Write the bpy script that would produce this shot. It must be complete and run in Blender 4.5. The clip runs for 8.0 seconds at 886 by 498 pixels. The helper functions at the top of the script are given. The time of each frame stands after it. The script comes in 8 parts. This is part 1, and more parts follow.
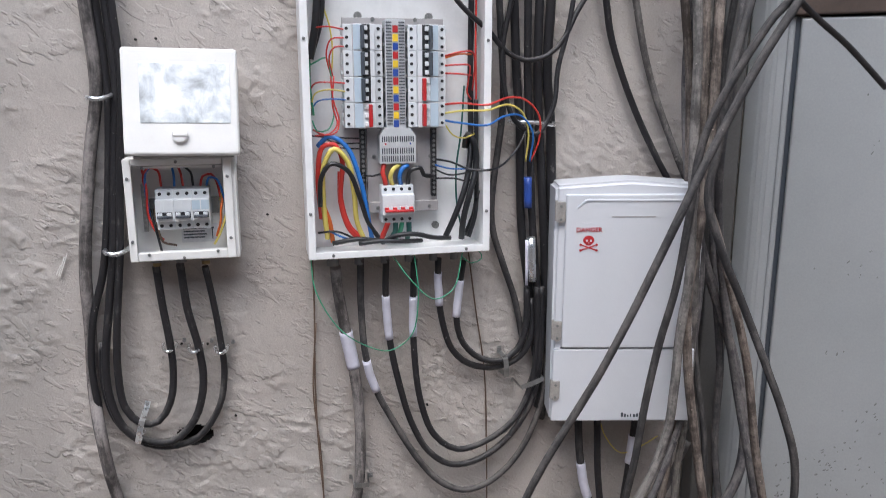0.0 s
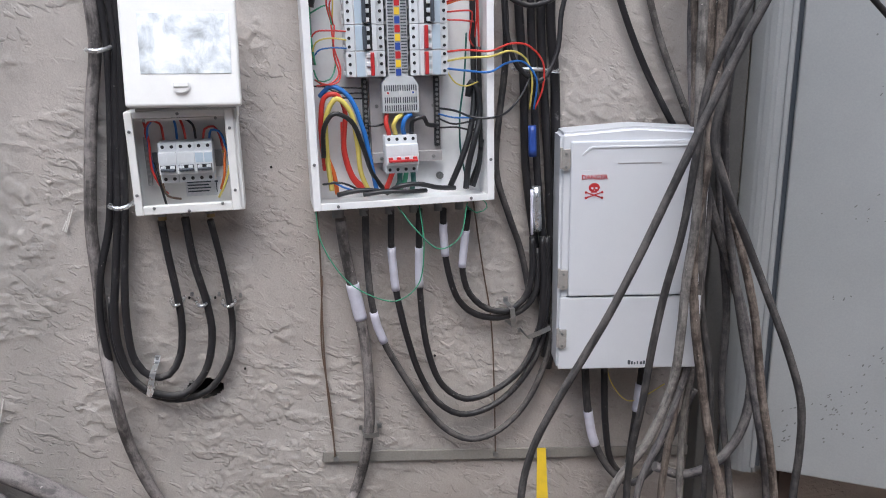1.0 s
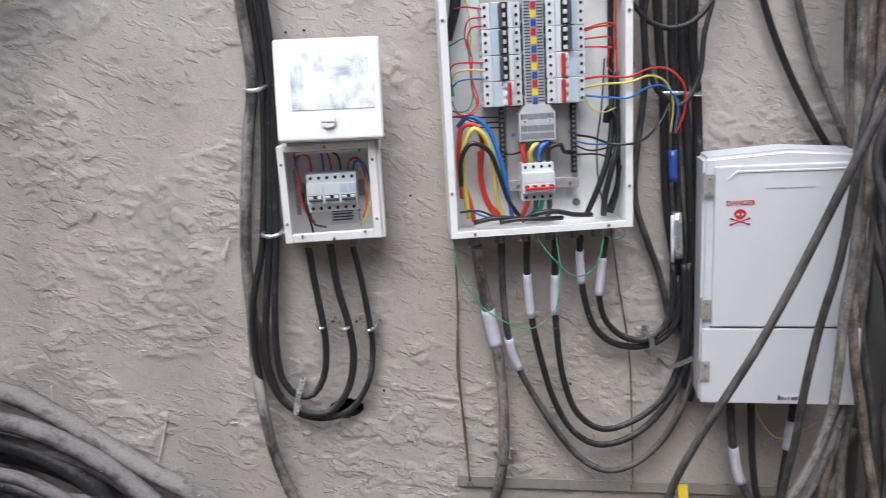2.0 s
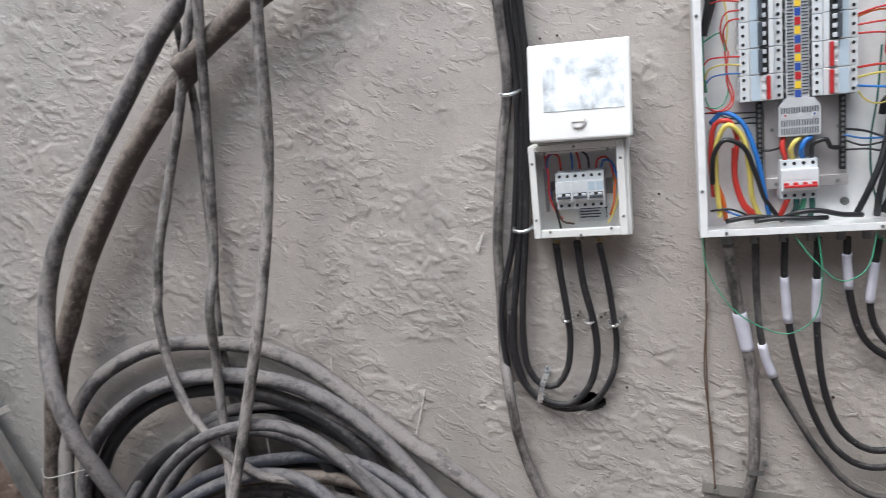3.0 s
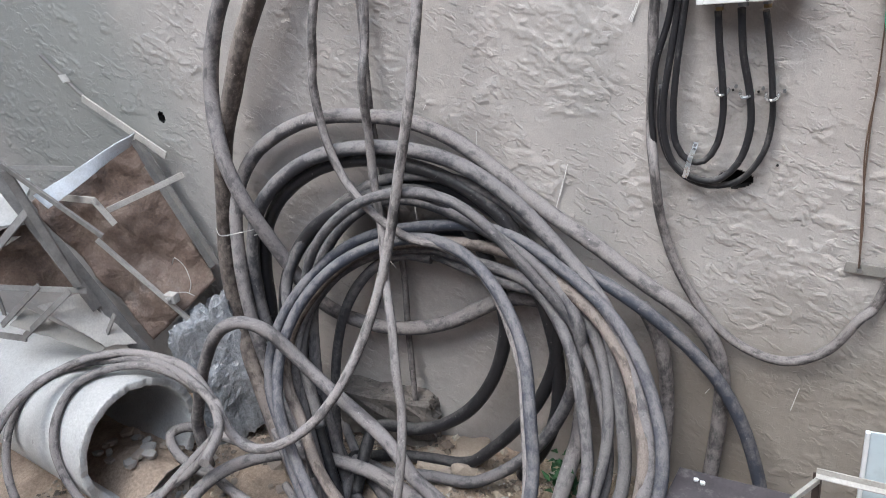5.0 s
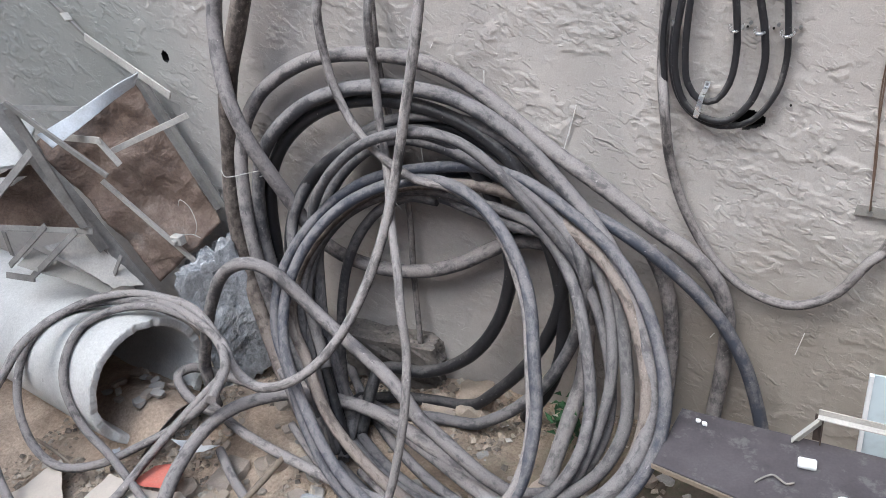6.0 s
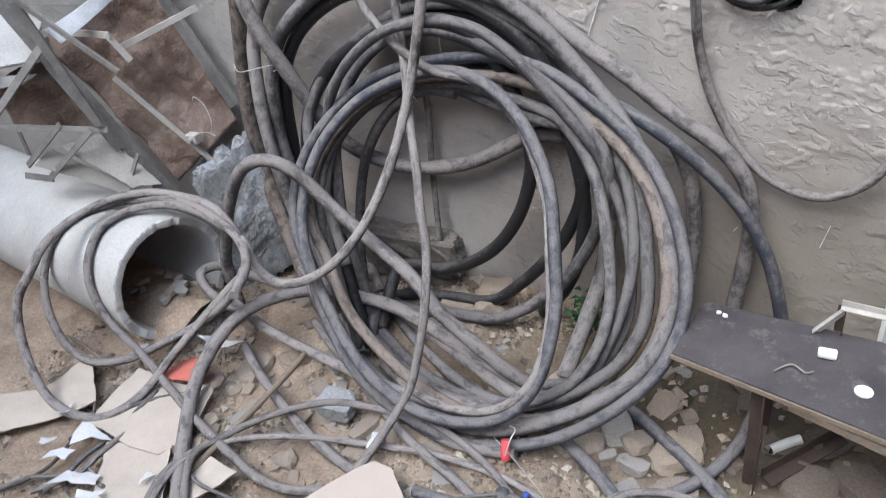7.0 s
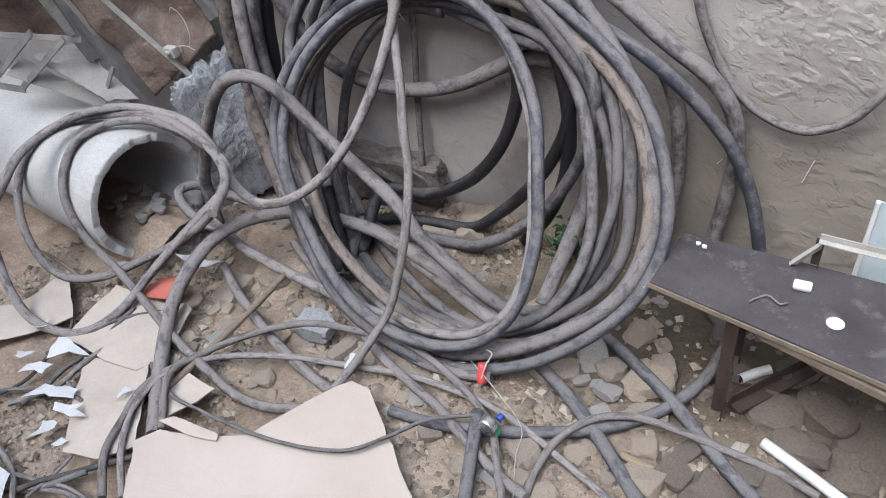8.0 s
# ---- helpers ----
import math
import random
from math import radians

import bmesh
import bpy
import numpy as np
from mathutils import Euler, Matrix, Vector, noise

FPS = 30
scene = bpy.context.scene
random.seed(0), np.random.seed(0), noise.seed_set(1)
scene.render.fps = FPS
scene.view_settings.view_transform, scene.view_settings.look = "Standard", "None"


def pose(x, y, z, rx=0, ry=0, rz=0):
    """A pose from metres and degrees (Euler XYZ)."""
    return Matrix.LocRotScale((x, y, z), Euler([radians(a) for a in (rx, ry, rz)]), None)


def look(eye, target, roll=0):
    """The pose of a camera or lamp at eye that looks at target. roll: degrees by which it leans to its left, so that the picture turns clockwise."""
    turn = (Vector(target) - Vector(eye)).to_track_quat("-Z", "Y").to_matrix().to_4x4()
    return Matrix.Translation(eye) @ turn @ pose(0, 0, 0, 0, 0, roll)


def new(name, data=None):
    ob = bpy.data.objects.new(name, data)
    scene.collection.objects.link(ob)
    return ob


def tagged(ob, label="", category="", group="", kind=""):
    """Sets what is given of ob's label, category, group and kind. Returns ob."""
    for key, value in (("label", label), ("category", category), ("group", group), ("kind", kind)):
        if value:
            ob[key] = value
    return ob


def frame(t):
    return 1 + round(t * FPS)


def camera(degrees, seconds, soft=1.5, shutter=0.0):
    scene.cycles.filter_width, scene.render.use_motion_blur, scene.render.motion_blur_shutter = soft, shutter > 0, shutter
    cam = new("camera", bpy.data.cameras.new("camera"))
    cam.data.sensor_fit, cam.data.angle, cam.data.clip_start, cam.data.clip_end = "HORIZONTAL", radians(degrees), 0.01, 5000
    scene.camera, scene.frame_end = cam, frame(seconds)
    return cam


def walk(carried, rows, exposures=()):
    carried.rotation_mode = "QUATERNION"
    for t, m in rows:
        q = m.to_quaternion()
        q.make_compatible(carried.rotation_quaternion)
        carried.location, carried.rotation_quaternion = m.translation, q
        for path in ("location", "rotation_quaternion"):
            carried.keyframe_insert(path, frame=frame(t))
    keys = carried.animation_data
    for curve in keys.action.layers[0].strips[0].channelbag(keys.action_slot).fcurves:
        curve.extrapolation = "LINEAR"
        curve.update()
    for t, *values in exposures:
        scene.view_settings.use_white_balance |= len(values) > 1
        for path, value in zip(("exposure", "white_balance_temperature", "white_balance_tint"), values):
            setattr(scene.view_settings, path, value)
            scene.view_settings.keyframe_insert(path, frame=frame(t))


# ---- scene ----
cam = camera(60.9, 8.0, soft=0.65, shutter=0.25)
PATH = [
    (0, (0.018, -0.081, 1.79), (0.463, 1.819, 1.355), -0.1),
    (0.5, (0.025, -0.081, 1.778), (0.471, 1.789, 1.228), -0.2),
    (1, (0.017, -0.087, 1.752), (0.442, 1.797, 1.233), -1.2),
    (1.2, (0.026, -0.085, 1.773), (0.414, 1.82, 1.302), -1.4),
    (2.3, (-0.001, -0.092, 1.775), (-0.097, 1.855, 1.327), -5.0),
    (2.5, (0.004, -0.097, 1.785), (-0.24, 1.842, 1.358), -6.0),
    (3, (0.023, -0.156, 1.769), (-0.542, 1.721, 1.374), -6.0),
    (3.5, (-0.016, -0.192, 1.799), (-0.74, 1.603, 1.293), -6.9),
    (4, (-0.025, -0.219, 1.741), (-0.832, 1.486, 1.078), -7.8),
    (4.5, (-0.031, -0.233, 1.728), (-0.876, 1.432, 1.011), -8.5),
    (4.7, (-0.029, -0.242, 1.721), (-0.876, 1.398, 0.95), -8.3),
    (5.8, (-0.034, -0.262, 1.681), (-0.877, 1.297, 0.756), -7.7),
    (6, (-0.026, -0.257, 1.672), (-0.878, 1.288, 0.73), -8.0),
    (6.5, (-0.028, -0.249, 1.665), (-0.853, 1.256, 0.638), -8.2),
    (7, (-0.038, -0.257, 1.639), (-0.898, 1.136, 0.491), -9.9),
    (7.5, (-0.048, -0.259, 1.623), (-0.886, 1.064, 0.379), -9.0),
    (8, (-0.038, -0.258, 1.614), (-0.824, 1.048, 0.318), -7.9),
]
walk(cam, [(t, look(eye, target, roll)) for t, eye, target, roll in PATH],
     exposures=[(0.0, 0.17, 6000, 8.2), (1.2, 0.17, 5980, 8), (2.5, 0.32, 6050, 6), (3.5, 0.19, 6000, 4.8), (4.0, 0.20, 5950, 4.8), (4.6, 0.49, 5870, 5), (6.0, 0.69, 5830, 5.4), (8.0, 0.54, 5840, 6)])

# ---- world, sky and sun: overcast, soft light ----
world = bpy.data.worlds.new("world")
scene.world = world
world.use_nodes = True
wn = world.node_tree.nodes
sky = wn.new("ShaderNodeTexSky")
sky.sky_type = "NISHITA"
sky.sun_disc = False
sky.sun_elevation, sky.sun_rotation = radians(58), radians(200)
sky.dust_density = 4.0
desat = wn.new("ShaderNodeHueSaturation")
desat.inputs["Saturation"].default_value = 0.95
world.node_tree.links.new(sky.outputs[0], desat.inputs["Color"])
world.node_tree.links.new(desat.outputs[0], wn["Background"].inputs[0])
wn["Background"].inputs[1].default_value = 0.275
sun = new("sun", bpy.data.lights.new("sun", "SUN"))
sun.data.energy, sun.data.angle, sun.data.color = 2.60, radians(75), (0.845, 0.918, 1.0)
sun.matrix_world = look((-1.4, -4.3, 6.6), (0, 0, 0))

WALL = 1.6


# ---- materials ----
def material(name):
    m = bpy.data.materials.new(name)
    m.use_nodes = True
    return m, m.node_tree.nodes, m.node_tree.links, m.node_tree.nodes["Principled BSDF"]


def noise_node(n, l, coord, scale, detail=6, rough=0.6, distort=0.0):
    t = n.new("ShaderNodeTexNoise")
    t.inputs["Scale"].default_value = scale
    t.inputs["Detail"].default_value = detail
    t.inputs["Roughness"].default_value = rough
    t.inputs["Distortion"].default_value = distort
    l.new(coord, t.inputs["Vector"])
    return t.outputs["Fac"]


def ramp(n, l, fac, stops):
    r = n.new("ShaderNodeValToRGB")
    e = r.color_ramp.elements
    while len(e) < len(stops):
        e.new(0.5)
    for s, (p, c) in zip(e, stops):
        s.position, s.color = p, (*c, 1)
    l.new(fac, r.inputs[0])
    return r.outputs[0]


def grey(v):
    return (v, v, v)


def mix(n, l, fac, a, b, kind="MIX"):
    m = n.new("ShaderNodeMix")
    m.data_type, m.blend_type = "RGBA", kind
    for v, s in ((fac, m.inputs[0]), (a, m.inputs[6]), (b, m.inputs[7])):
        if isinstance(v, (int, float)):
            s.default_value = v
        elif isinstance(v, tuple):
            s.default_value = (*v, 1)
        else:
            l.new(v, s)
    return m.outputs[2]


def math_node(n, l, op, a, b):
    m = n.new("ShaderNodeMath")
    m.operation = op
    for v, s in ((a, m.inputs[0]), (b, m.inputs[1])):
        if isinstance(v, (int, float)):
            s.default_value = v
        else:
            l.new(v, s)
    return m.outputs[0]


def bump(n, l, bsdf, height, distance, strength=1.0, before=None):
    b = n.new("ShaderNodeBump")
    b.inputs["Distance"].default_value, b.inputs["Strength"].default_value = distance, strength
    l.new(height, b.inputs["Height"])
    if before is not None:
        l.new(before, b.inputs["Normal"])
    l.new(b.outputs[0], bsdf.inputs["Normal"])
    return b.outputs[0]


def stretched(n, l, coord, turn, scale):
    mp = n.new("ShaderNodeMapping")
    mp.inputs["Rotation"].default_value = [radians(a) for a in turn]
    mp.inputs["Scale"].default_value = scale
    l.new(coord, mp.inputs["Vector"])
    return mp.outputs[0]


def surface(name, colour, other, rough=0.7, scale=6.0, grain=120.0, relief=0.0006, metal=0.0, spots=None, spot_amount=0.0, speckle=0.35):
    """A worn surface: two colours mixed by broad noise, fine grain in tone and relief, and stains."""
    m, n, l, b = material(name)
    co = n.new("ShaderNodeTexCoord").outputs["Object"]
    broad = ramp(n, l, noise_node(n, l, co, scale, 7, 0.65), [(0.35, grey(0)), (0.68, grey(1))])
    col = mix(n, l, broad, colour, other)
    fine = noise_node(n, l, co, grain, 4, 0.7)
    col = mix(n, l, speckle, col, ramp(n, l, fine, [(0.25, grey(0.25)), (0.75, grey(0.8))]), "OVERLAY")
    if spots:
        mask = ramp(n, l, noise_node(n, l, co, scale * 3.3, 8, 0.7), [(0.62 - spot_amount, grey(0)), (0.70 - spot_amount, grey(1))])
        col = mix(n, l, mask, col, spots)
    l.new(col, b.inputs["Base Color"])
    l.new(ramp(n, l, fine, [(0.2, grey(max(0.05, rough - 0.12))), (0.8, grey(min(1, rough + 0.12)))]), b.inputs["Roughness"])
    b.inputs["Metallic"].default_value = metal
    bump(n, l, b, fine, relief)
    return m


def plaster():
    m, n, l, b = material("textured_plaster")
    co = n.new("ShaderNodeTexCoord").outputs["Object"]
    broad = noise_node(n, l, co, 0.9, 6, 0.6)
    col = ramp(n, l, broad, [(0.3, (0.378, 0.362, 0.343)), (0.50, (0.430, 0.390, 0.358)), (0.75, (0.416, 0.389, 0.362))])
    blotch = ramp(n, l, noise_node(n, l, co, 5.5, 8, 0.7), [(0.35, grey(0.42)), (0.65, grey(0.58))])
    col = mix(n, l, 0.55, col, blotch, "OVERLAY")
    fine = noise_node(n, l, co, 240, 4, 0.75)
    col = mix(n, l, 0.22, col, ramp(n, l, fine, [(0.3, grey(0.3)), (0.7, grey(0.7))]), "OVERLAY")
    rust = ramp(n, l, noise_node(n, l, co, 9, 9, 0.75), [(0.735, grey(0)), (0.80, grey(0.7))])
    col = mix(n, l, rust, col, (0.23, 0.145, 0.09))
    damp = ramp(n, l, noise_node(n, l, stretched(n, l, co, (0, 0, 0), (1.0, 1.0, 0.25)), 1.7, 5, 0.6), [(0.60, grey(0)), (0.74, grey(0.30))])
    col = mix(n, l, damp, col, (0.245, 0.238, 0.228))
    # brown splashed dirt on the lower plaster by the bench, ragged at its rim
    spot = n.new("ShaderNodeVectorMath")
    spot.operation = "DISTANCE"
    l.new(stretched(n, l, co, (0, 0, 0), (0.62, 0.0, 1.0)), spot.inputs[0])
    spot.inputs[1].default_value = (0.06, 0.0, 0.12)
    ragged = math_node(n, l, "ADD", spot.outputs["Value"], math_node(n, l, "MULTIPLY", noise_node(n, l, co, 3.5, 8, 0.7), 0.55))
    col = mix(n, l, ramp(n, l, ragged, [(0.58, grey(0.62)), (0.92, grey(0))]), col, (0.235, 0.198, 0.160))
    # greenish grey damp patch towards the far end of the wall
    far = n.new("ShaderNodeVectorMath")
    far.operation = "DISTANCE"
    l.new(stretched(n, l, co, (0, 0, 0), (1.0, 0.0, 0.6)), far.inputs[0])
    far.inputs[1].default_value = (-2.45, 0.0, 0.84)
    ragged = math_node(n, l, "ADD", far.outputs["Value"], math_node(n, l, "MULTIPLY", noise_node(n, l, co, 3.0, 8, 0.7), 0.5))
    col = mix(n, l, ramp(n, l, ragged, [(0.55, grey(0.75)), (1.0, grey(0))]), col, (0.262, 0.268, 0.250))
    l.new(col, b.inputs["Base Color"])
    b.inputs["Roughness"].default_value = 0.88
    b.inputs["Specular IOR Level"].default_value = 0.25
    first = bump(n, l, b, math_node(n, l, "ADD", fine, math_node(n, l, "MULTIPLY", noise_node(n, l, co, 45, 5, 0.7), 2.0)), 0.0009)
    where = ramp(n, l, noise_node(n, l, co, 6.5, 4, 0.6), [(0.38, grey(0.15)), (0.54, grey(1))])
    for turn, stretch, scale, cut, height in ((-38, 0.42, 27, 0.575, 0.0024), (-22, 0.5, 66, 0.575, 0.0022)):
        turned = stretched(n, l, stretched(n, l, co, (0, turn, 0), (1, 1, 1)), (0, 0, 0), (stretch, 1, 1))
        blob = ramp(n, l, noise_node(n, l, turned, scale, 2.5, 0.55, 0.35), [(cut, grey(0)), (cut + 0.035, grey(0.8)), (cut + 0.2, grey(1))])
        first = bump(n, l, b, math_node(n, l, "MULTIPLY", blob, where), height, 0.85, first)
    return m


def soil():
    m, n, l, b = material("dry_soil")
    co = n.new("ShaderNodeTexCoord").outputs["Object"]
    col = ramp(n, l, noise_node(n, l, co, 3.0, 8, 0.65), [(0.3, (0.300, 0.228, 0.172)), (0.5, (0.490, 0.385, 0.298)), (0.7, (0.60, 0.495, 0.395))])
    fine = noise_node(n, l, co, 90, 6, 0.75)
    col = mix(n, l, 0.6, col, ramp(n, l, fine, [(0.3, grey(0.26)), (0.7, grey(0.78))]), "OVERLAY")
    # shade under the bench put into the soil colour, mottled brown and green
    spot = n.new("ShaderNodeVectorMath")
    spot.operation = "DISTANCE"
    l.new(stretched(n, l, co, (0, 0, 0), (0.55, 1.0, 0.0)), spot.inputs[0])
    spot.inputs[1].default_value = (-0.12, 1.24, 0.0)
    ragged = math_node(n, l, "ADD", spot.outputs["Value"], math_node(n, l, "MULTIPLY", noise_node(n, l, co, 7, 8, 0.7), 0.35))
    bench_shade = ramp(n, l, noise_node(n, l, co, 24, 6, 0.7), [(0.45, (0.125, 0.096, 0.072)), (0.62, (0.085, 0.088, 0.050))])
    col = mix(n, l, ramp(n, l, ragged, [(0.38, grey(0.85)), (0.66, grey(0))]), col, bench_shade)
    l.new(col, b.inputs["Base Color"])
    b.inputs["Roughness"].default_value = 0.95
    b.inputs["Specular IOR Level"].default_value = 0.15
    bump(n, l, b, math_node(n, l, "ADD", fine, math_node(n, l, "MULTIPLY", noise_node(n, l, co, 26, 8, 0.75), 1.6)), 0.011)
    return m


def sheath(name, colour, dust, amount, rough=0.5):
    """Cable sheath: rubber, with pale dust settled on the upper side, strengthened to paint in shading too, scuffed
    through in streaks along the cable.
    """
    m, n, l, b = material(name)
    co = n.new("ShaderNodeTexCoord")
    uv, ob = co.outputs["UV"], co.outputs["Object"]
    streak = noise_node(n, l, stretched(n, l, uv, (0, 0, 0), (1.0, 2.6, 1.0)), 3.0, 6, 0.65, 0.3)
    patch = noise_node(n, l, ob, 4.0, 6, 0.65)
    g = n.new("ShaderNodeNewGeometry")
    sep = n.new("ShaderNodeSeparateXYZ")
    l.new(g.outputs["Normal"], sep.inputs[0])
    # dust by upward normal, raised so light tops and shaded undersides are painted in
    up = math_node(n, l, "ADD", math_node(n, l, "MULTIPLY", sep.outputs[2], 0.28), amount)
    blot = noise_node(n, l, ob, 17.0, 5, 0.6)
    grime = math_node(n, l, "ADD", math_node(n, l, "MULTIPLY", streak, 0.45), math_node(n, l, "ADD", math_node(n, l, "MULTIPLY", patch, 0.6), math_node(n, l, "ADD", math_node(n, l, "MULTIPLY", blot, 0.55), math_node(n, l, "MULTIPLY", noise_node(n, l, ob, 55.0, 5, 0.65), 0.45))))
    grime = math_node(n, l, "SUBTRACT", grime, 0.53)
    mask = ramp(n, l, math_node(n, l, "ADD", grime, up), [(0.36, grey(0.04)), (0.46, grey(0.5)), (0.58, grey(1))])
    info = n.new("ShaderNodeObjectInfo")
    tint = ramp(n, l, info.outputs["Random"], [(0.0, tuple(v * 0.72 for v in dust)), (1.0, tuple(v * 1.02 for v in dust))])
    fine = noise_node(n, l, ob, 260, 4, 0.7)
    col = mix(n, l, mask, colour, tint)
    col = mix(n, l, 0.35, col, ramp(n, l, fine, [(0.28, grey(0.2)), (0.72, grey(0.78))]), "OVERLAY")
    scrape = ramp(n, l, noise_node(n, l, stretched(n, l, uv, (0, 0, 0), (1.6, 1.5, 1.0)), 2.6, 6, 0.68, 0.3), [(0.50, grey(0)), (0.62, grey(0.6))])
    col = mix(n, l, scrape, col, tuple(v * 0.9 for v in colour))
    fleck = ramp(n, l, noise_node(n, l, ob, 105, 3, 0.6), [(0.70, grey(0)), (0.74, grey(0.8))])
    col = mix(n, l, fleck, col, tuple(min(1, v * 1.9) for v in dust))
    mud = ramp(n, l, noise_node(n, l, ob, 14, 8, 0.72), [(0.64, grey(0)), (0.70, grey(0.8))])
    col = mix(n, l, mud, col, tuple(min(1, v * 1.22) for v in dust))
    l.new(col, b.inputs["Base Color"])
    l.new(ramp(n, l, mask, [(0.0, grey(rough)), (1.0, grey(0.93))]), b.inputs["Roughness"])
    b.inputs["Specular IOR Level"].default_value = 0.35
    bump(n, l, b, math_node(n, l, "ADD", fine, math_node(n, l, "MULTIPLY", streak, 0.5)), 0.0005)
    return m


def plain(name, colour, rough=0.45, metal=0.0, grain=200.0, dirt=0.2):
    """Moulded or painted small parts: one colour with faint grime."""
    m, n, l, b = material(name)
    co = n.new("ShaderNodeTexCoord").outputs["Object"]
    f = noise_node(n, l, co, 25, 8, 0.7)
    col = mix(n, l, ramp(n, l, f, [(0.45, grey(0)), (0.85, grey(min(1, dirt * 3)))]), colour, tuple(v * 0.55 + 0.03 for v in colour))
    l.new(col, b.inputs["Base Color"])
    l.new(ramp(n, l, f, [(0.3, grey(max(0.05, rough - 0.1))), (0.8, grey(min(1, rough + 0.15)))]), b.inputs["Roughness"])
    b.inputs["Metallic"].default_value = metal
    bump(n, l, b, noise_node(n, l, co, grain, 3, 0.6), 0.0002)
    return m


def window_film():
    m, n, l, b = material("clouded_window")
    co = n.new("ShaderNodeTexCoord").outputs["Object"]
    f = noise_node(n, l, co, 16, 7, 0.62, 0.3)
    col = ramp(n, l, f, [(0.36, (0.36, 0.38, 0.40)), (0.47, (0.62, 0.66, 0.69)), (0.56, (0.84, 0.86, 0.87))])
    l.new(col, b.inputs["Base Color"])
    b.inputs["Roughness"].default_value = 0.4
    return m


M_PLASTER = plaster()
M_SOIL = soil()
M_SHEATH = {
    "thick": sheath("dusty_sheath", (0.056, 0.053, 0.056), (0.310, 0.280, 0.270), 0.04),
    "blue": sheath("blue_black_sheath", (0.050, 0.055, 0.072), (0.205, 0.192, 0.194), -0.10),
    "brown": sheath("brown_dusty_sheath", (0.050, 0.039, 0.034), (0.275, 0.230, 0.200), 0.0),
    "dark": sheath("dark_sheath", (0.050, 0.049, 0.054), (0.215, 0.198, 0.194), -0.03),
    "black": sheath("black_sheath", (0.020, 0.019, 0.021), (0.13, 0.12, 0.115), -0.24, 0.36),
    "thin": sheath("grey_thin_sheath", (0.045, 0.041, 0.040), (0.300, 0.270, 0.258), 0.02),
    "grey": sheath("grey_sheath", (0.030, 0.029, 0.031), (0.122, 0.112, 0.108), -0.05),
    "lightgrey": sheath("light_grey_sheath", (0.07, 0.065, 0.062), (0.25, 0.23, 0.215), 0.0),
    "tan": sheath("tan_sheath", (0.25, 0.19, 0.12), (0.36, 0.29, 0.20), 0.05),
}
M_WHITE = plain("white_powder_coat", (0.80, 0.80, 0.80), 0.38, dirt=0.12)
M_OFFWHITE = surface("grimy_white_paint", (0.80, 0.79, 0.775), (0.72, 0.71, 0.69), 0.42, 5, 300, 0.0001, spots=(0.40, 0.37, 0.33), spot_amount=-0.06, speckle=0.1)
M_BOXGREY = surface("pale_grey_plastic", (0.60, 0.61, 0.64), (0.56, 0.57, 0.60), 0.38, 3, 400, 0.0001, speckle=0.08)
M_CABINET = surface("grey_cabinet_paint", (0.335, 0.345, 0.352), (0.29, 0.30, 0.305), 0.5, 1.6, 220, 0.0002, spots=(0.20, 0.195, 0.18), spot_amount=-0.09, speckle=0.12)
M_CABDARK = surface("dark_grey_paint", (0.10, 0.098, 0.096), (0.07, 0.068, 0.066), 0.6, 3, 160, 0.0003)
M_RUSTBAR = surface("rusty_steel", (0.050, 0.035, 0.029), (0.085, 0.060, 0.048), 0.8, 8, 150, 0.0008)
M_STEEL = surface("galvanised_steel", (0.34, 0.34, 0.33), (0.24, 0.24, 0.235), 0.42, 20, 300, 0.0002, metal=0.8)
M_HINGE = surface("dull_zinc_hinge", (0.42, 0.40, 0.375), (0.32, 0.30, 0.28), 0.5, 20, 300, 0.0002, metal=0.35)
M_STRIP = surface("weathered_flat_bar", (0.31, 0.29, 0.265), (0.24, 0.225, 0.205), 0.7, 9, 200, 0.0003, metal=0.3)
M_ALU = plain("bright_aluminium", (0.78, 0.79, 0.80), 0.28, 0.9)
M_SCREW = plain("dull_screw", (0.25, 0.25, 0.25), 0.5, 0.7)
M_DARK = plain("dark_plastic", (0.018, 0.018, 0.02), 0.45)
M_TOGGLE = plain("slate_toggle", (0.06, 0.07, 0.085), 0.4)
M_MCB = plain("light_breaker_plastic", (0.66, 0.68, 0.70), 0.45, dirt=0.1)
M_MCBBLUE = plain("pale_blue_breaker_label", (0.46, 0.55, 0.63), 0.45, dirt=0.1)
M_RED = plain("red_plastic", (0.45, 0.022, 0.025), 0.4)
M_REDTAPE = plain("pinkish_red_tape", (0.70, 0.09, 0.10), 0.5)
M_YELLOW = plain("yellow_plastic", (0.80, 0.55, 0.03), 0.45)
M_BLUE = plain("blue_plastic", (0.03, 0.075, 0.33), 0.4)
M_BUSBAR = plain("grey_slotted_cover", (0.52, 0.535, 0.55), 0.5)
M_PLATE = plain("zinc_mounting_plate", (0.47, 0.45, 0.45), 0.38, 0.45)
M_BRASS = plain("tarnished_brass", (0.30, 0.22, 0.11), 0.5, 0.7)
M_TAG = plain("white_marker_sleeve", (0.62, 0.61, 0.70), 0.6)
M_PAPER = surface("white_paper", (0.64, 0.64, 0.66), (0.52, 0.52, 0.53), 0.8, 9, 200, 0.0003)
M_CARD = surface("dusty_cardboard", (0.57, 0.50, 0.43), (0.46, 0.40, 0.34), 0.9, 5, 180, 0.0005, spots=(0.30, 0.24, 0.18), spot_amount=-0.05, speckle=0.18)
